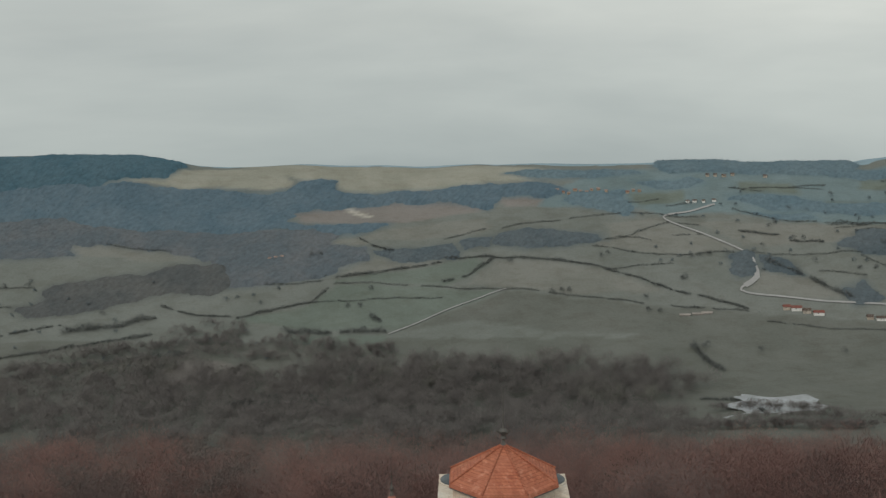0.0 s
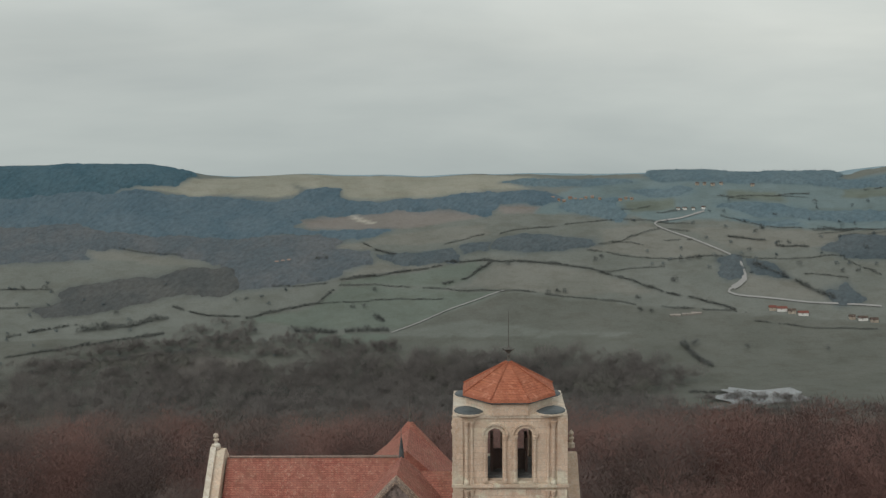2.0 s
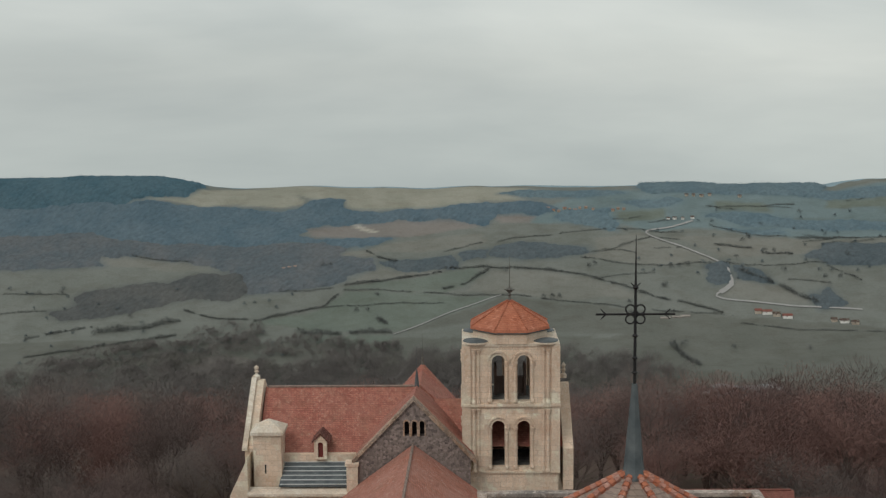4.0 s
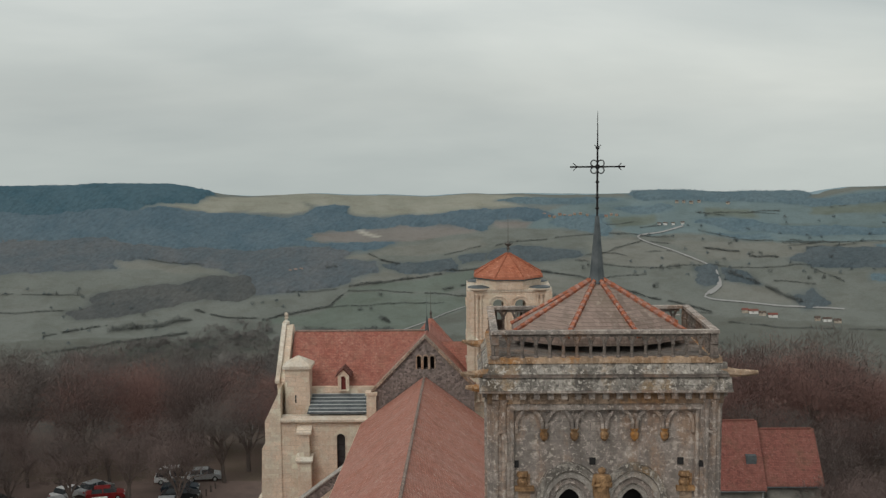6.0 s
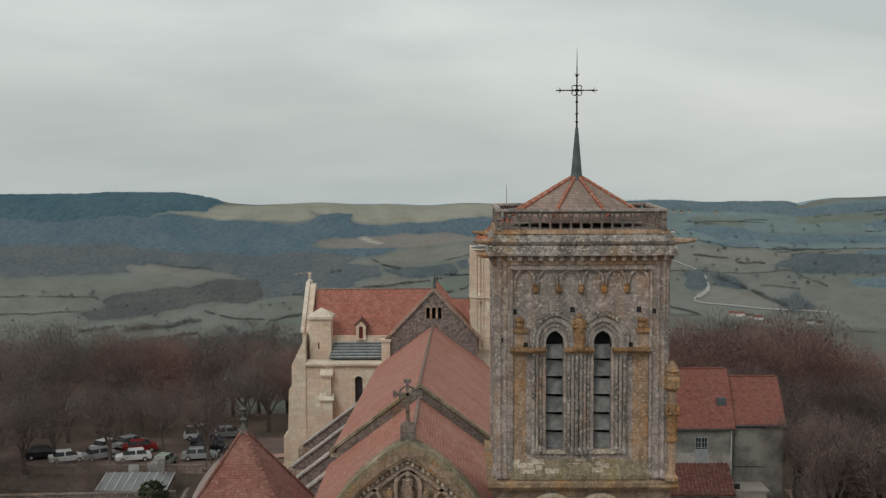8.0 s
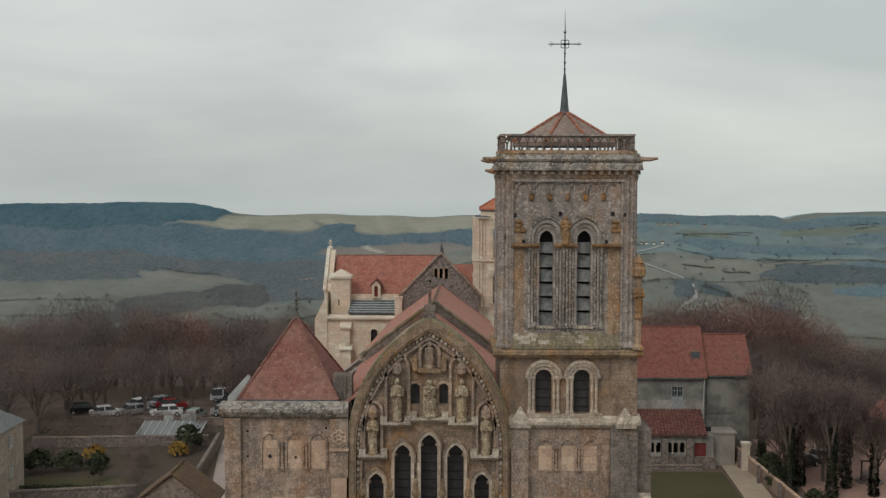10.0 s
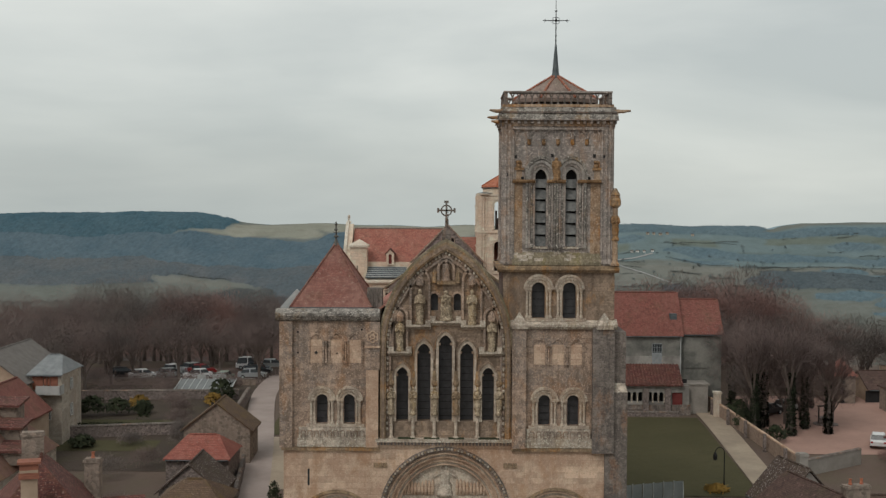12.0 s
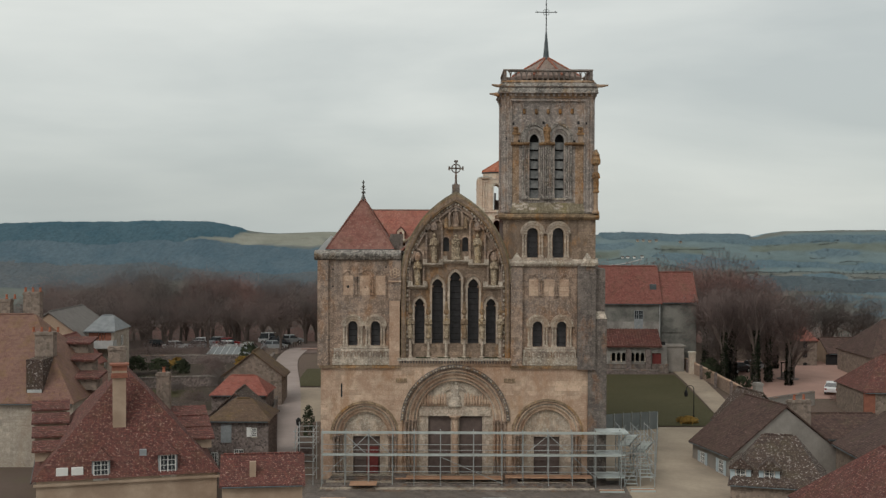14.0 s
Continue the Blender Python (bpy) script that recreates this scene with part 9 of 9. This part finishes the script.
shrub("hedge", -39.0, 45.8, 1.0, 1.1, HEDGE_GREEN, "clipped dark green hedge on the terrace", 2200, True, 10)
for x, y, w, h, m, t in ((-43.5, 54, 3.4, 2.6, SHRUB, "dark evergreen garden shrub"), (-40.5, 55, 3.0, 2.2, SHRUB, "dark evergreen garden shrub"), (-37.6, 55.5, 2.6, 1.8, SHRUB, "dark evergreen garden shrub"), (-36.2, 50.6, 1.6, 2.8, SHRUB, "small dark conifer in the garden"),
                         (-39.1, 59.5, 2.6, 1.6, SHRUB_OCHRE, "yellow-ochre winter garden shrub"), (-30.0, 61.5, 2.4, 1.6, SHRUB_OCHRE, "yellow-ochre winter garden shrub"), (-29.3, 63.5, 3.4, 3.2, SHRUB, "round dark green bush by the wall"), (-33.0, 56, 3.0, 2.0, TWIG, "bare brown garden shrub"),
                         (-45, 60, 4.0, 2.6, TWIG, "bare brown garden shrub"), (-35, 60.5, 3.6, 2.0, TWIG, "bare brown garden shrub"), (-31.5, 48, 3.4, 2.6, TWIG, "bare brown garden shrub"), (-29.5, 39, 2.2, 3.6, TWIG_GREY, "bare grey garden shrub"), (-46, 69, 5, 2.4, TWIG, "bare brown thicket on the bank"),
                         (-39, 71, 5, 2.2, TWIG, "bare brown thicket on the bank"), (-33, 72, 4, 1.8, TWIG, "bare brown thicket on the bank"), (-50, 72, 5, 2.8, TWIG_GREY, "bare grey thicket on the bank"), (-35, 40, 3, 1.6, TWIG_GREY, "bare grey garden shrub"), (-40, 39, 3, 1.4, SHRUB, "low green garden shrub"),
                         (-31, 31, 3.6, 2.6, TWIG, "bare brown garden shrub"), (-34, 27, 4, 2.8, TWIG_GREY, "bare grey garden shrub"), (-30, 16, 3.4, 2.2, TWIG, "bare brown garden shrub"), (-33, 12, 3.6, 2.4, TWIG_GREY, "bare grey garden shrub"), (-28, 8, 3, 2.0, SHRUB, "dark evergreen garden shrub"),
                         (-14.9, 12, 1.3, 4.6, SHRUB, "narrow dark climbing shrub beside the church"), (-14.6, 6, 1.6, 2.2, TWIG, "bare shrub by the church"), (26.6, 24.3, 2.4, 0.7, SHRUB_OCHRE, "yellow flowers in a stone planter"), (35.4, 49, 2.6, 2.4, SHRUB, "dark shrub behind the garden wall"),
                         (36, 54, 3.0, 2.6, SHRUB, "dark shrub behind the garden wall"), (37.5, 43, 2.4, 2.0, SHRUB, "dark shrub behind the garden wall"), (48, 36, 3, 1.2, TWIG_RED, "reddish low bush by the courtyard")):
    shrub("shrub", x, y, w, h, m, t)
for x, y, w, h in ((-48, 73.6, 5.5, 3.0), (-43.5, 74.2, 5.0, 2.6), (-39.5, 74.6, 5.0, 2.8), (-35.5, 74.4, 4.6, 2.6), (-31.8, 74.6, 4.4, 2.4), (-29.2, 70.5, 3.6, 2.6), (-37.5, 66.8, 4.0, 2.4), (-42, 67.4, 4.4, 2.6)):
    shrub("shrub", x, y, w, h, TWIG, "tall bare brown thicket below the car park")
gh = thing("greenhouse", (-32.5, 68, 3.4), "pale glass-roofed garden shed below the car park", "greenhouse")
part("shed_wall", boxes((-36.2, -28.9, 66.6, 70.4, 2.6, 4.6)), RUBBLE_WARM, gh)
part("glass_roof", hexa(bmesh.new(), [(-36.4, 66.3, 4.5), (-28.6, 66.3, 4.5), (-28.6, 70.6, 5.3), (-36.0, 70.6, 5.3)], [(-36.4, 66.3, 4.6), (-28.6, 66.3, 4.6), (-28.6, 70.6, 5.4), (-36.0, 70.6, 5.4)]), TILED_GLASS, gh)
for k in range(9):
    x = -36.2 + 0.94 * k
    part("glazing_bar", hexa(bmesh.new(), [(x, 66.28, 4.6), (x + 0.08, 66.28, 4.6), (x + 0.08, 70.6, 5.4), (x, 70.6, 5.4)], [(x, 66.28, 4.68), (x + 0.08, 66.28, 4.68), (x + 0.08, 70.6, 5.48), (x, 70.6, 5.48)]), ZINC, gh)
for x, y, w in ((-31.7, 74.2, 1.9), (-34.0, 73.4, 1.2)):
    sg = thing("notice_board", (x, y, 3.6), "pale grey board on two posts", "board")
    part("panel", boxes((x - w / 2, x + w / 2, y, y + 0.08, 4.1, 5.5)), ZINC, sg)
    for s in (-1, 1):
        part("post", boxes((x + s * w * 0.42 - 0.05, x + s * w * 0.42 + 0.05, y + 0.08, y + 0.16, 3.2, 5.4)), GREY_PAINT, sg)


def bollard(x, y):
    ob = thing("bollard", (x, y, ground_z(x, y)), "short dark wooden bollard at the car park edge", "bollard", "bollards")
    z = ground_z(x, y)
    part("bollard_post", lathe(bmesh.new(), [(0.1, z - 0.3), (0.1, z + 0.75), (0.06, z + 0.85)], x, y, 6), TRUNK, ob)


for k in range(9):
    bollard(-26.9 + 0.25 * k, 78.5 + 1.3 * k)
for k in range(8):
    bollard(-50 + 2.0 * k, 78.0)

# ---------------------------------------------------------------- cars
def car(x, y, turn, paint, label, van=False, scale=1.0):
    ob = thing("car", (0, 0, 0), label, "car", "parked cars")
    top, cab0, cab1 = (1.85, -1.9, 1.25) if van else (1.42, -1.55, 0.95)
    body = prism(bmesh.new(), [(-2.05, 0.32), (-2.1, 0.75), (-1.95, 0.92), (0.95, 0.95), (1.85, 0.8), (2.08, 0.6), (2.05, 0.32)], -0.84, 0.84, "y")
    part("body", body, paint, ob)
    cab = hexa(bmesh.new(), [(cab0, -0.8, 0.9), (cab1 + 0.25, -0.8, 0.9), (cab1 + 0.25, 0.8, 0.9), (cab0, 0.8, 0.9)], [(cab0 + 0.3, -0.64, top), (cab1 - 0.4, -0.64, top), (cab1 - 0.4, 0.64, top), (cab0 + 0.3, 0.64, top)])
    part("cabin_glass", cab, PANE, ob)
    part("roof", hexa(bmesh.new(), [(cab0 + 0.28, -0.66, top - 0.03), (cab1 - 0.36, -0.66, top - 0.03), (cab1 - 0.36, 0.66, top - 0.03), (cab0 + 0.28, 0.66, top - 0.03)], [(cab0 + 0.4, -0.58, top + 0.05), (cab1 - 0.5, -0.58, top + 0.05), (cab1 - 0.5, 0.58, top + 0.05), (cab0 + 0.4, 0.58, top + 0.05)]), paint, ob)
    for s in (-1, 1):
        part("pillar", hexa(bmesh.new(), [(-0.35, s * 0.8 - 0.02, 0.9), (-0.2, s * 0.8 - 0.02, 0.9), (-0.2, s * 0.8 + 0.02, 0.9), (-0.35, s * 0.8 + 0.02, 0.9)], [(-0.35, s * 0.65 - 0.02, top), (-0.2, s * 0.65 - 0.02, top), (-0.2, s * 0.65 + 0.02, top), (-0.35, s * 0.65 + 0.02, top)]), paint, ob)
        part("headlight", boxes((1.96, 2.09, s * 0.62 - 0.16, s * 0.62 + 0.16, 0.58, 0.72)), ZINC, ob)
        part("tail_light", boxes((-2.12, -2.05, s * 0.68 - 0.12, s * 0.68 + 0.12, 0.62, 0.8)), CAR_PAINTS[3], ob)
        for wx in (-1.3, 1.3):
            wh = part("wheel", tube(bmesh.new(), (wx, s * 0.86, 0.31), (wx, s * 0.66, 0.31), 0.31, n=12), TYRE, ob)
            part("rim", tube(bmesh.new(), (wx, s * 0.88, 0.31), (wx, s * 0.84, 0.31), 0.18, n=10), ZINC, wh)
    ob.matrix_basis = Matrix.Translation((x, y, ground_z(x, y) + 0.06)) @ Matrix.Rotation(radians(turn), 4, "Z") @ Matrix.Scale(scale, 4)
    return ob


WHT, SIL, BLU, RED, BLK, GRN = CAR_PAINTS
for x, y, turn, paint, label, van in ((-28.4, 81.8, 8, SIL, "silver estate car parked under bare trees", False), (-28.0, 85.2, 4, BLK, "black car parked under bare trees", False), (-28.6, 87.6, 5, BLU, "dark blue car parked under bare trees", False),
                                      (-30.4, 91.5, 10, WHT, "white van parked under bare trees", True), (-27.0, 92.5, 10, SIL, "silver car parked under bare trees", False), (-36.4, 85.3, 15, RED, "red car parked under bare trees", False),
                                      (-40.7, 85.8, 60, WHT, "white car parked under bare trees", False), (-38.2, 87.4, 55, SIL, "silver car parked under bare trees", False), (-36.2, 81.2, 200, WHT, "white car parked under bare trees", False),
                                      (-32.0, 79.4, 80, GRN, "pale green car parked under bare trees", False), (-40.4, 82.0, 35, SIL, "silver car parked under bare trees", False), (-44.0, 80.8, 25, WHT, "white car parked under bare trees", False),
                                      (-47.5, 82.5, 20, BLK, "black car parked under bare trees", False), (48.6, 41.8, 70, WHT, "white car half hidden by a house in the courtyard", False), (40.5, 57.5, 40, BLK, "black car parked under bare trees", False), (43.5, 60, 30, SIL, "silver car parked under bare trees", False)):
    car(x, y, turn, paint, label, van)

# lamp post by the lawn, well in the courtyard, lamp at the street
lamp = thing("street_lamp", (27.4, 25.8, 1.5), "ornate dark iron street lamp with a curled arm beside the lawn", "street lamp")
part("lamp_pole", lathe(bmesh.new(), [(0.14, 1.4), (0.09, 1.9), (0.06, 2.2), (0.05, 5.0)], 27.6, 25.8, 8), IRON, lamp)
curl = bmesh.new()
for k in range(10):
    a, b = math.pi * k / 10, math.pi * (k + 1) / 10
    tube(curl, (27.15 + 0.45 * math.cos(a), 25.8, 5.0 + 0.5 * math.sin(a)), (27.15 + 0.45 * math.cos(b), 25.8, 5.0 + 0.5 * math.sin(b)), 0.04, n=6)
part("lamp_arm", curl, IRON, lamp)
part("lamp_head", lathe(bmesh.new(), [(0.08, 5.0), (0.22, 4.7), (0.2, 4.3), (0.06, 4.2)], 26.7, 25.8, 8), IRON, lamp)
lamp2 = thing("street_lamp", (-14.7, 2.0, 0), "dark iron street lamp at the church corner", "street lamp")
part("lamp_pole", lathe(bmesh.new(), [(0.12, -0.2), (0.06, 0.8), (0.05, 4.6)], -14.7, 2.0, 8), IRON, lamp2)
part("lamp_head", lathe(bmesh.new(), [(0.06, 4.6), (0.22, 4.75), (0.25, 5.2), (0.05, 5.4)], -14.7, 2.0, 8), IRON, lamp2)
well = thing("well", (45.9, 52, 3), "low round stone well in the courtyard", "well")
part("well_ring", lathe(bmesh.new(), [(1.5, 2.8), (1.5, 3.15), (0.9, 3.2), (0.9, 3.9), (0.75, 3.95)], 45.9, 52, 14), RUBBLE, well)
part("well_frame", boxes((45.0, 45.12, 51.9, 52.1, 3.2, 5.2), (46.7, 46.82, 51.9, 52.1, 3.2, 5.2), (44.9, 46.9, 51.9, 52.1, 5.2, 5.35)), IRON, well)

# ---------------------------------------------------------------- steps and scaffolding before the portals
steps = thing("church_steps", (0, -2.5, 0), "broad worn stone steps before the portals", "steps")
for k in range(11):
    part("step", boxes((-11.2 - 0.15 * k, 11.6 + 0.15 * k, -1.0 - 0.5 * k, -0.3 if k == 0 else -0.5 - 0.5 * k + 0.06, -0.9, 0.62 - 0.1 * k)), STONE_DARK if k % 3 else STONE_WHITE, steps)
part("step_pier", boxes((-5.6, -4.4, -2.6, -0.9, -0.8, 0.75)), STONE_DARK, steps)
part("step_pier", boxes((4.5, 5.7, -2.6, -0.9, -0.8, 0.75)), STONE_DARK, steps)
scaf = thing("scaffolding", (0, -2.4, -0.5), "galvanised tube scaffolding with pale decks along the church front", "scaffolding")
XS = (-12.0, -9.9, -7.8, -5.62, -3.67, -1.3, 1.7, 4.26, 6.15, 8.45, 10.6, 12.7, 15.0)
Y0, Y1 = -3.1, -2.0
for x in XS:
    for y in (Y0, Y1):
        z = ground_z(x, y) - 0.3
        part("standard", tube(bmesh.new(), (x, y, z), (x, y, 5.0), 0.042, n=6), GALVANISED, scaf)
        part("base_plate", boxes((x - 0.1, x + 0.1, y - 0.1, y + 0.1, z + 0.02, z + 0.06)), GALVANISED, scaf)
    for z in (0.85, 2.68, 4.68):
        part("transom", tube(bmesh.new(), (x, Y0 - 0.1, z), (x, Y1 + 0.1, z), 0.035, n=6), GALVANISED, scaf)
for a, b in zip(XS, XS[1:]):
    for z in (2.75, 4.75):
        for k in range(3):
            y = Y0 + 0.02 + 0.36 * k
            part("deck_plank", boxes((a + 0.01, b - 0.01, y, y + 0.34, z, z + 0.07)), DECK, scaf)
    for y in (Y0,):
        for z in (1.35, 1.85, 3.3, 3.8):
            part("guard_rail", tube(bmesh.new(), (a, y, z), (b, y, z), 0.03, n=6), GALVANISED, scaf)
    part("toe_board", boxes((a, b, Y0 - 0.06, Y0 - 0.03, 4.78, 4.98)), DECK, scaf)
    part("toe_board", boxes((a, b, Y0 - 0.06, Y0 - 0.03, 2.78, 2.95)), DECK, scaf)
for a, b, z0, z1 in ((-12.0, -9.9, 0.8, 2.7), (-9.9, -7.8, 2.8, 4.7), (-7.8, -5.62, 4.7, 2.8), (-9.9, -7.8, 4.7, 2.8), (-1.3, 4.26, 2.7, 0.3), (8.45, 10.6, 4.7, 2.8), (6.15, 8.45, 2.8, 4.7), (10.6, 12.7, 2.8, 0.8)):
    part("brace", tube(bmesh.new(), (a, Y0, z0), (b, Y0, z1), 0.032, n=6), GALVANISED, scaf)
several("board_walk", [(-5.4, 4.4, -2.9, -1.6, 0.62, 0.7), (4.6, 12.4, -2.9, -1.7, 0.74, 0.82)], BOARD, scaf, "brown wooden board walk")
several("board_walk", [(-9.4, -7.0, -4.4, -2.8, 0.35, 0.43)], BOARD, scaf, "brown wooden board ramp")
# wide platforms and stair tower at the south end
for z in (4.78, 2.78, 0.78):
    for k in range(5):
        part("platform_plank", boxes((12.9, 15.6 + (0.1 if z > 4 else -0.2), -2.9 + 0.55 * k, -2.4 + 0.55 * k, z, z + 0.07)), DECK, scaf)
stair = thing("scaffold_stair", (16.5, -1, -0.5), "tall scaffold stair tower of galvanised tubes and treads", "scaffolding")
for x in (15.4, 16.8, 18.1):
    for y in (-2.6, -0.6, 1.4, 3.2):
        part("standard", tube(bmesh.new(), (x, y, ground_z(x, y) - 0.2), (x, y, 4.9), 0.042, n=6), GALVANISED, stair)
    for z in (0.9, 2.0, 3.0, 4.0, 4.8):
        part("ledger", tube(bmesh.new(), (x, -2.7, z), (x, 3.3, z), 0.032, n=6), GALVANISED, stair)
for y in (-2.6, -0.6, 1.4, 3.2):
    for z in (0.9, 2.0, 3.0, 4.0):
        part("ledger", tube(bmesh.new(), (15.3, y, z), (18.2, y, z), 0.032, n=6), GALVANISED, stair)
    part("brace", tube(bmesh.new(), (15.4, y, 0.2), (18.1, y, 4.0), 0.03, n=6), GALVANISED, stair)
for x0, y_a, y_b, za, zb in ((15.5, -2.4, 3.0, 4.6, 2.6), (16.9, 3.0, -2.4, 2.6, 0.6), (16.9, -2.4, 3.0, 4.0, 2.0), (15.5, 3.0, -2.4, 2.0, 0.0)):
    for s in (0.0, 1.1):
        part("stringer", tube(bmesh.new(), (x0 + s, y_a, za), (x0 + s, y_b, zb), 0.05, n=6), GALVANISED, stair)
        part("hand_rail", tube(bmesh.new(), (x0 + s, y_a, za + 0.9), (x0 + s, y_b, zb + 0.9), 0.03, n=6), GALVANISED, stair)
    for k in range(9):
        u = (k + 0.5) / 9
        y, z = y_a + (y_b - y_a) * u, za + (zb - za) * u
        part("tread", boxes((x0, x0 + 1.1, y - 0.14, y + 0.14, z, z + 0.05)), DECK, stair)
# scaffold bay at the north corner
nb = thing("scaffold_bay", (-13.6, -1.5, -0.5), "small scaffold bay at the north corner of the front", "scaffolding")
for x in (-14.4, -12.8):
    for y in (-2.8, 0.2):
        part("standard", tube(bmesh.new(), (x, y, ground_z(x, y) - 0.2), (x, y, 5.3), 0.042, n=6), GALVANISED, nb)
for z in (1.0, 2.2, 3.4, 3.9, 4.4, 4.9):
    for y in (-2.8, 0.2):
        part("ledger", tube(bmesh.new(), (-14.6, y, z), (-12.6, y, z), 0.03, n=6), GALVANISED, nb)
    for x in (-14.4, -12.8):
        part("ledger", tube(bmesh.new(), (x, -2.9, z), (x, 0.3, z), 0.03, n=6), GALVANISED, nb)
# stacks of planks, barriers and site fence
random.seed(5)
for k, (x, y) in enumerate(((-10.6, -7.2), (-7.6, -7.5), (-3.2, -7.3), (0.6, -7.6), (3.4, -7.2), (6.4, -7.7), (9.3, -7.3), (14.0, -4.2), (16.8, -3.8), (12.6, -7.4))):
    st = thing("plank_stack", (x, y, -0.3), "stack of scaffold planks and tubes on the gravel", "planks", "stacks on the square")
    z = ground_z(x, y)
    for j in range(4):
        part("plank", boxes((x - 1.1, x + 1.1, y - 0.5 + 0.24 * j, y - 0.3 + 0.24 * j, z, z + 0.12 + 0.1 * random.random())), DECK if (j + k) % 3 else BOARD, st)
for k in range(6):
    x0, y0, x1, y1 = 16.6 + 1.02 * k, 19.4 + 0.3 * k, 17.55 + 1.02 * k, 19.7 + 0.3 * k
    fp = thing("fence_panel", (x0, y0, 1.0), "grey screened site fence panel beside the lawn", "fence", "site fence")
    z = ground_z(x0, y0)
    part("screen", hexa(bmesh.new(), [(x0, y0, z), (x1, y1, z), (x1, y1 + 0.03, z), (x0, y0 + 0.03, z)], [(x0, y0, z + 2.0), (x1, y1, z + 2.0), (x1, y1 + 0.03, z + 2.0), (x0, y0 + 0.03, z + 2.0)]), NETTING, fp)
    part("post", tube(bmesh.new(), (x0, y0 - 0.05, z - 0.2), (x0, y0 - 0.05, z + 2.1), 0.04, n=6), GALVANISED, fp)
for k in range(7):
    x0, y0, y1 = 22.6 - 0.55 * k, 21.0 - 2.9 * k, 21.0 - 2.9 * (k + 1) + 0.1
    fp = thing("fence_panel", (x0, y0, 1.0), "wire site fence panel beside the square", "fence", "site fence")
    z, zb = ground_z(x0, y0), ground_z(x0, y1)
    for h in (0.15, 1.0, 1.9):
        part("fence_rail", tube(bmesh.new(), (x0, y0, z + h), (x0 - 0.5, y1, zb + h), 0.025, n=5), GALVANISED, fp)
    part("post", tube(bmesh.new(), (x0, y0, z - 0.2), (x0, y0, z + 2.0), 0.035, n=6), GALVANISED, fp)
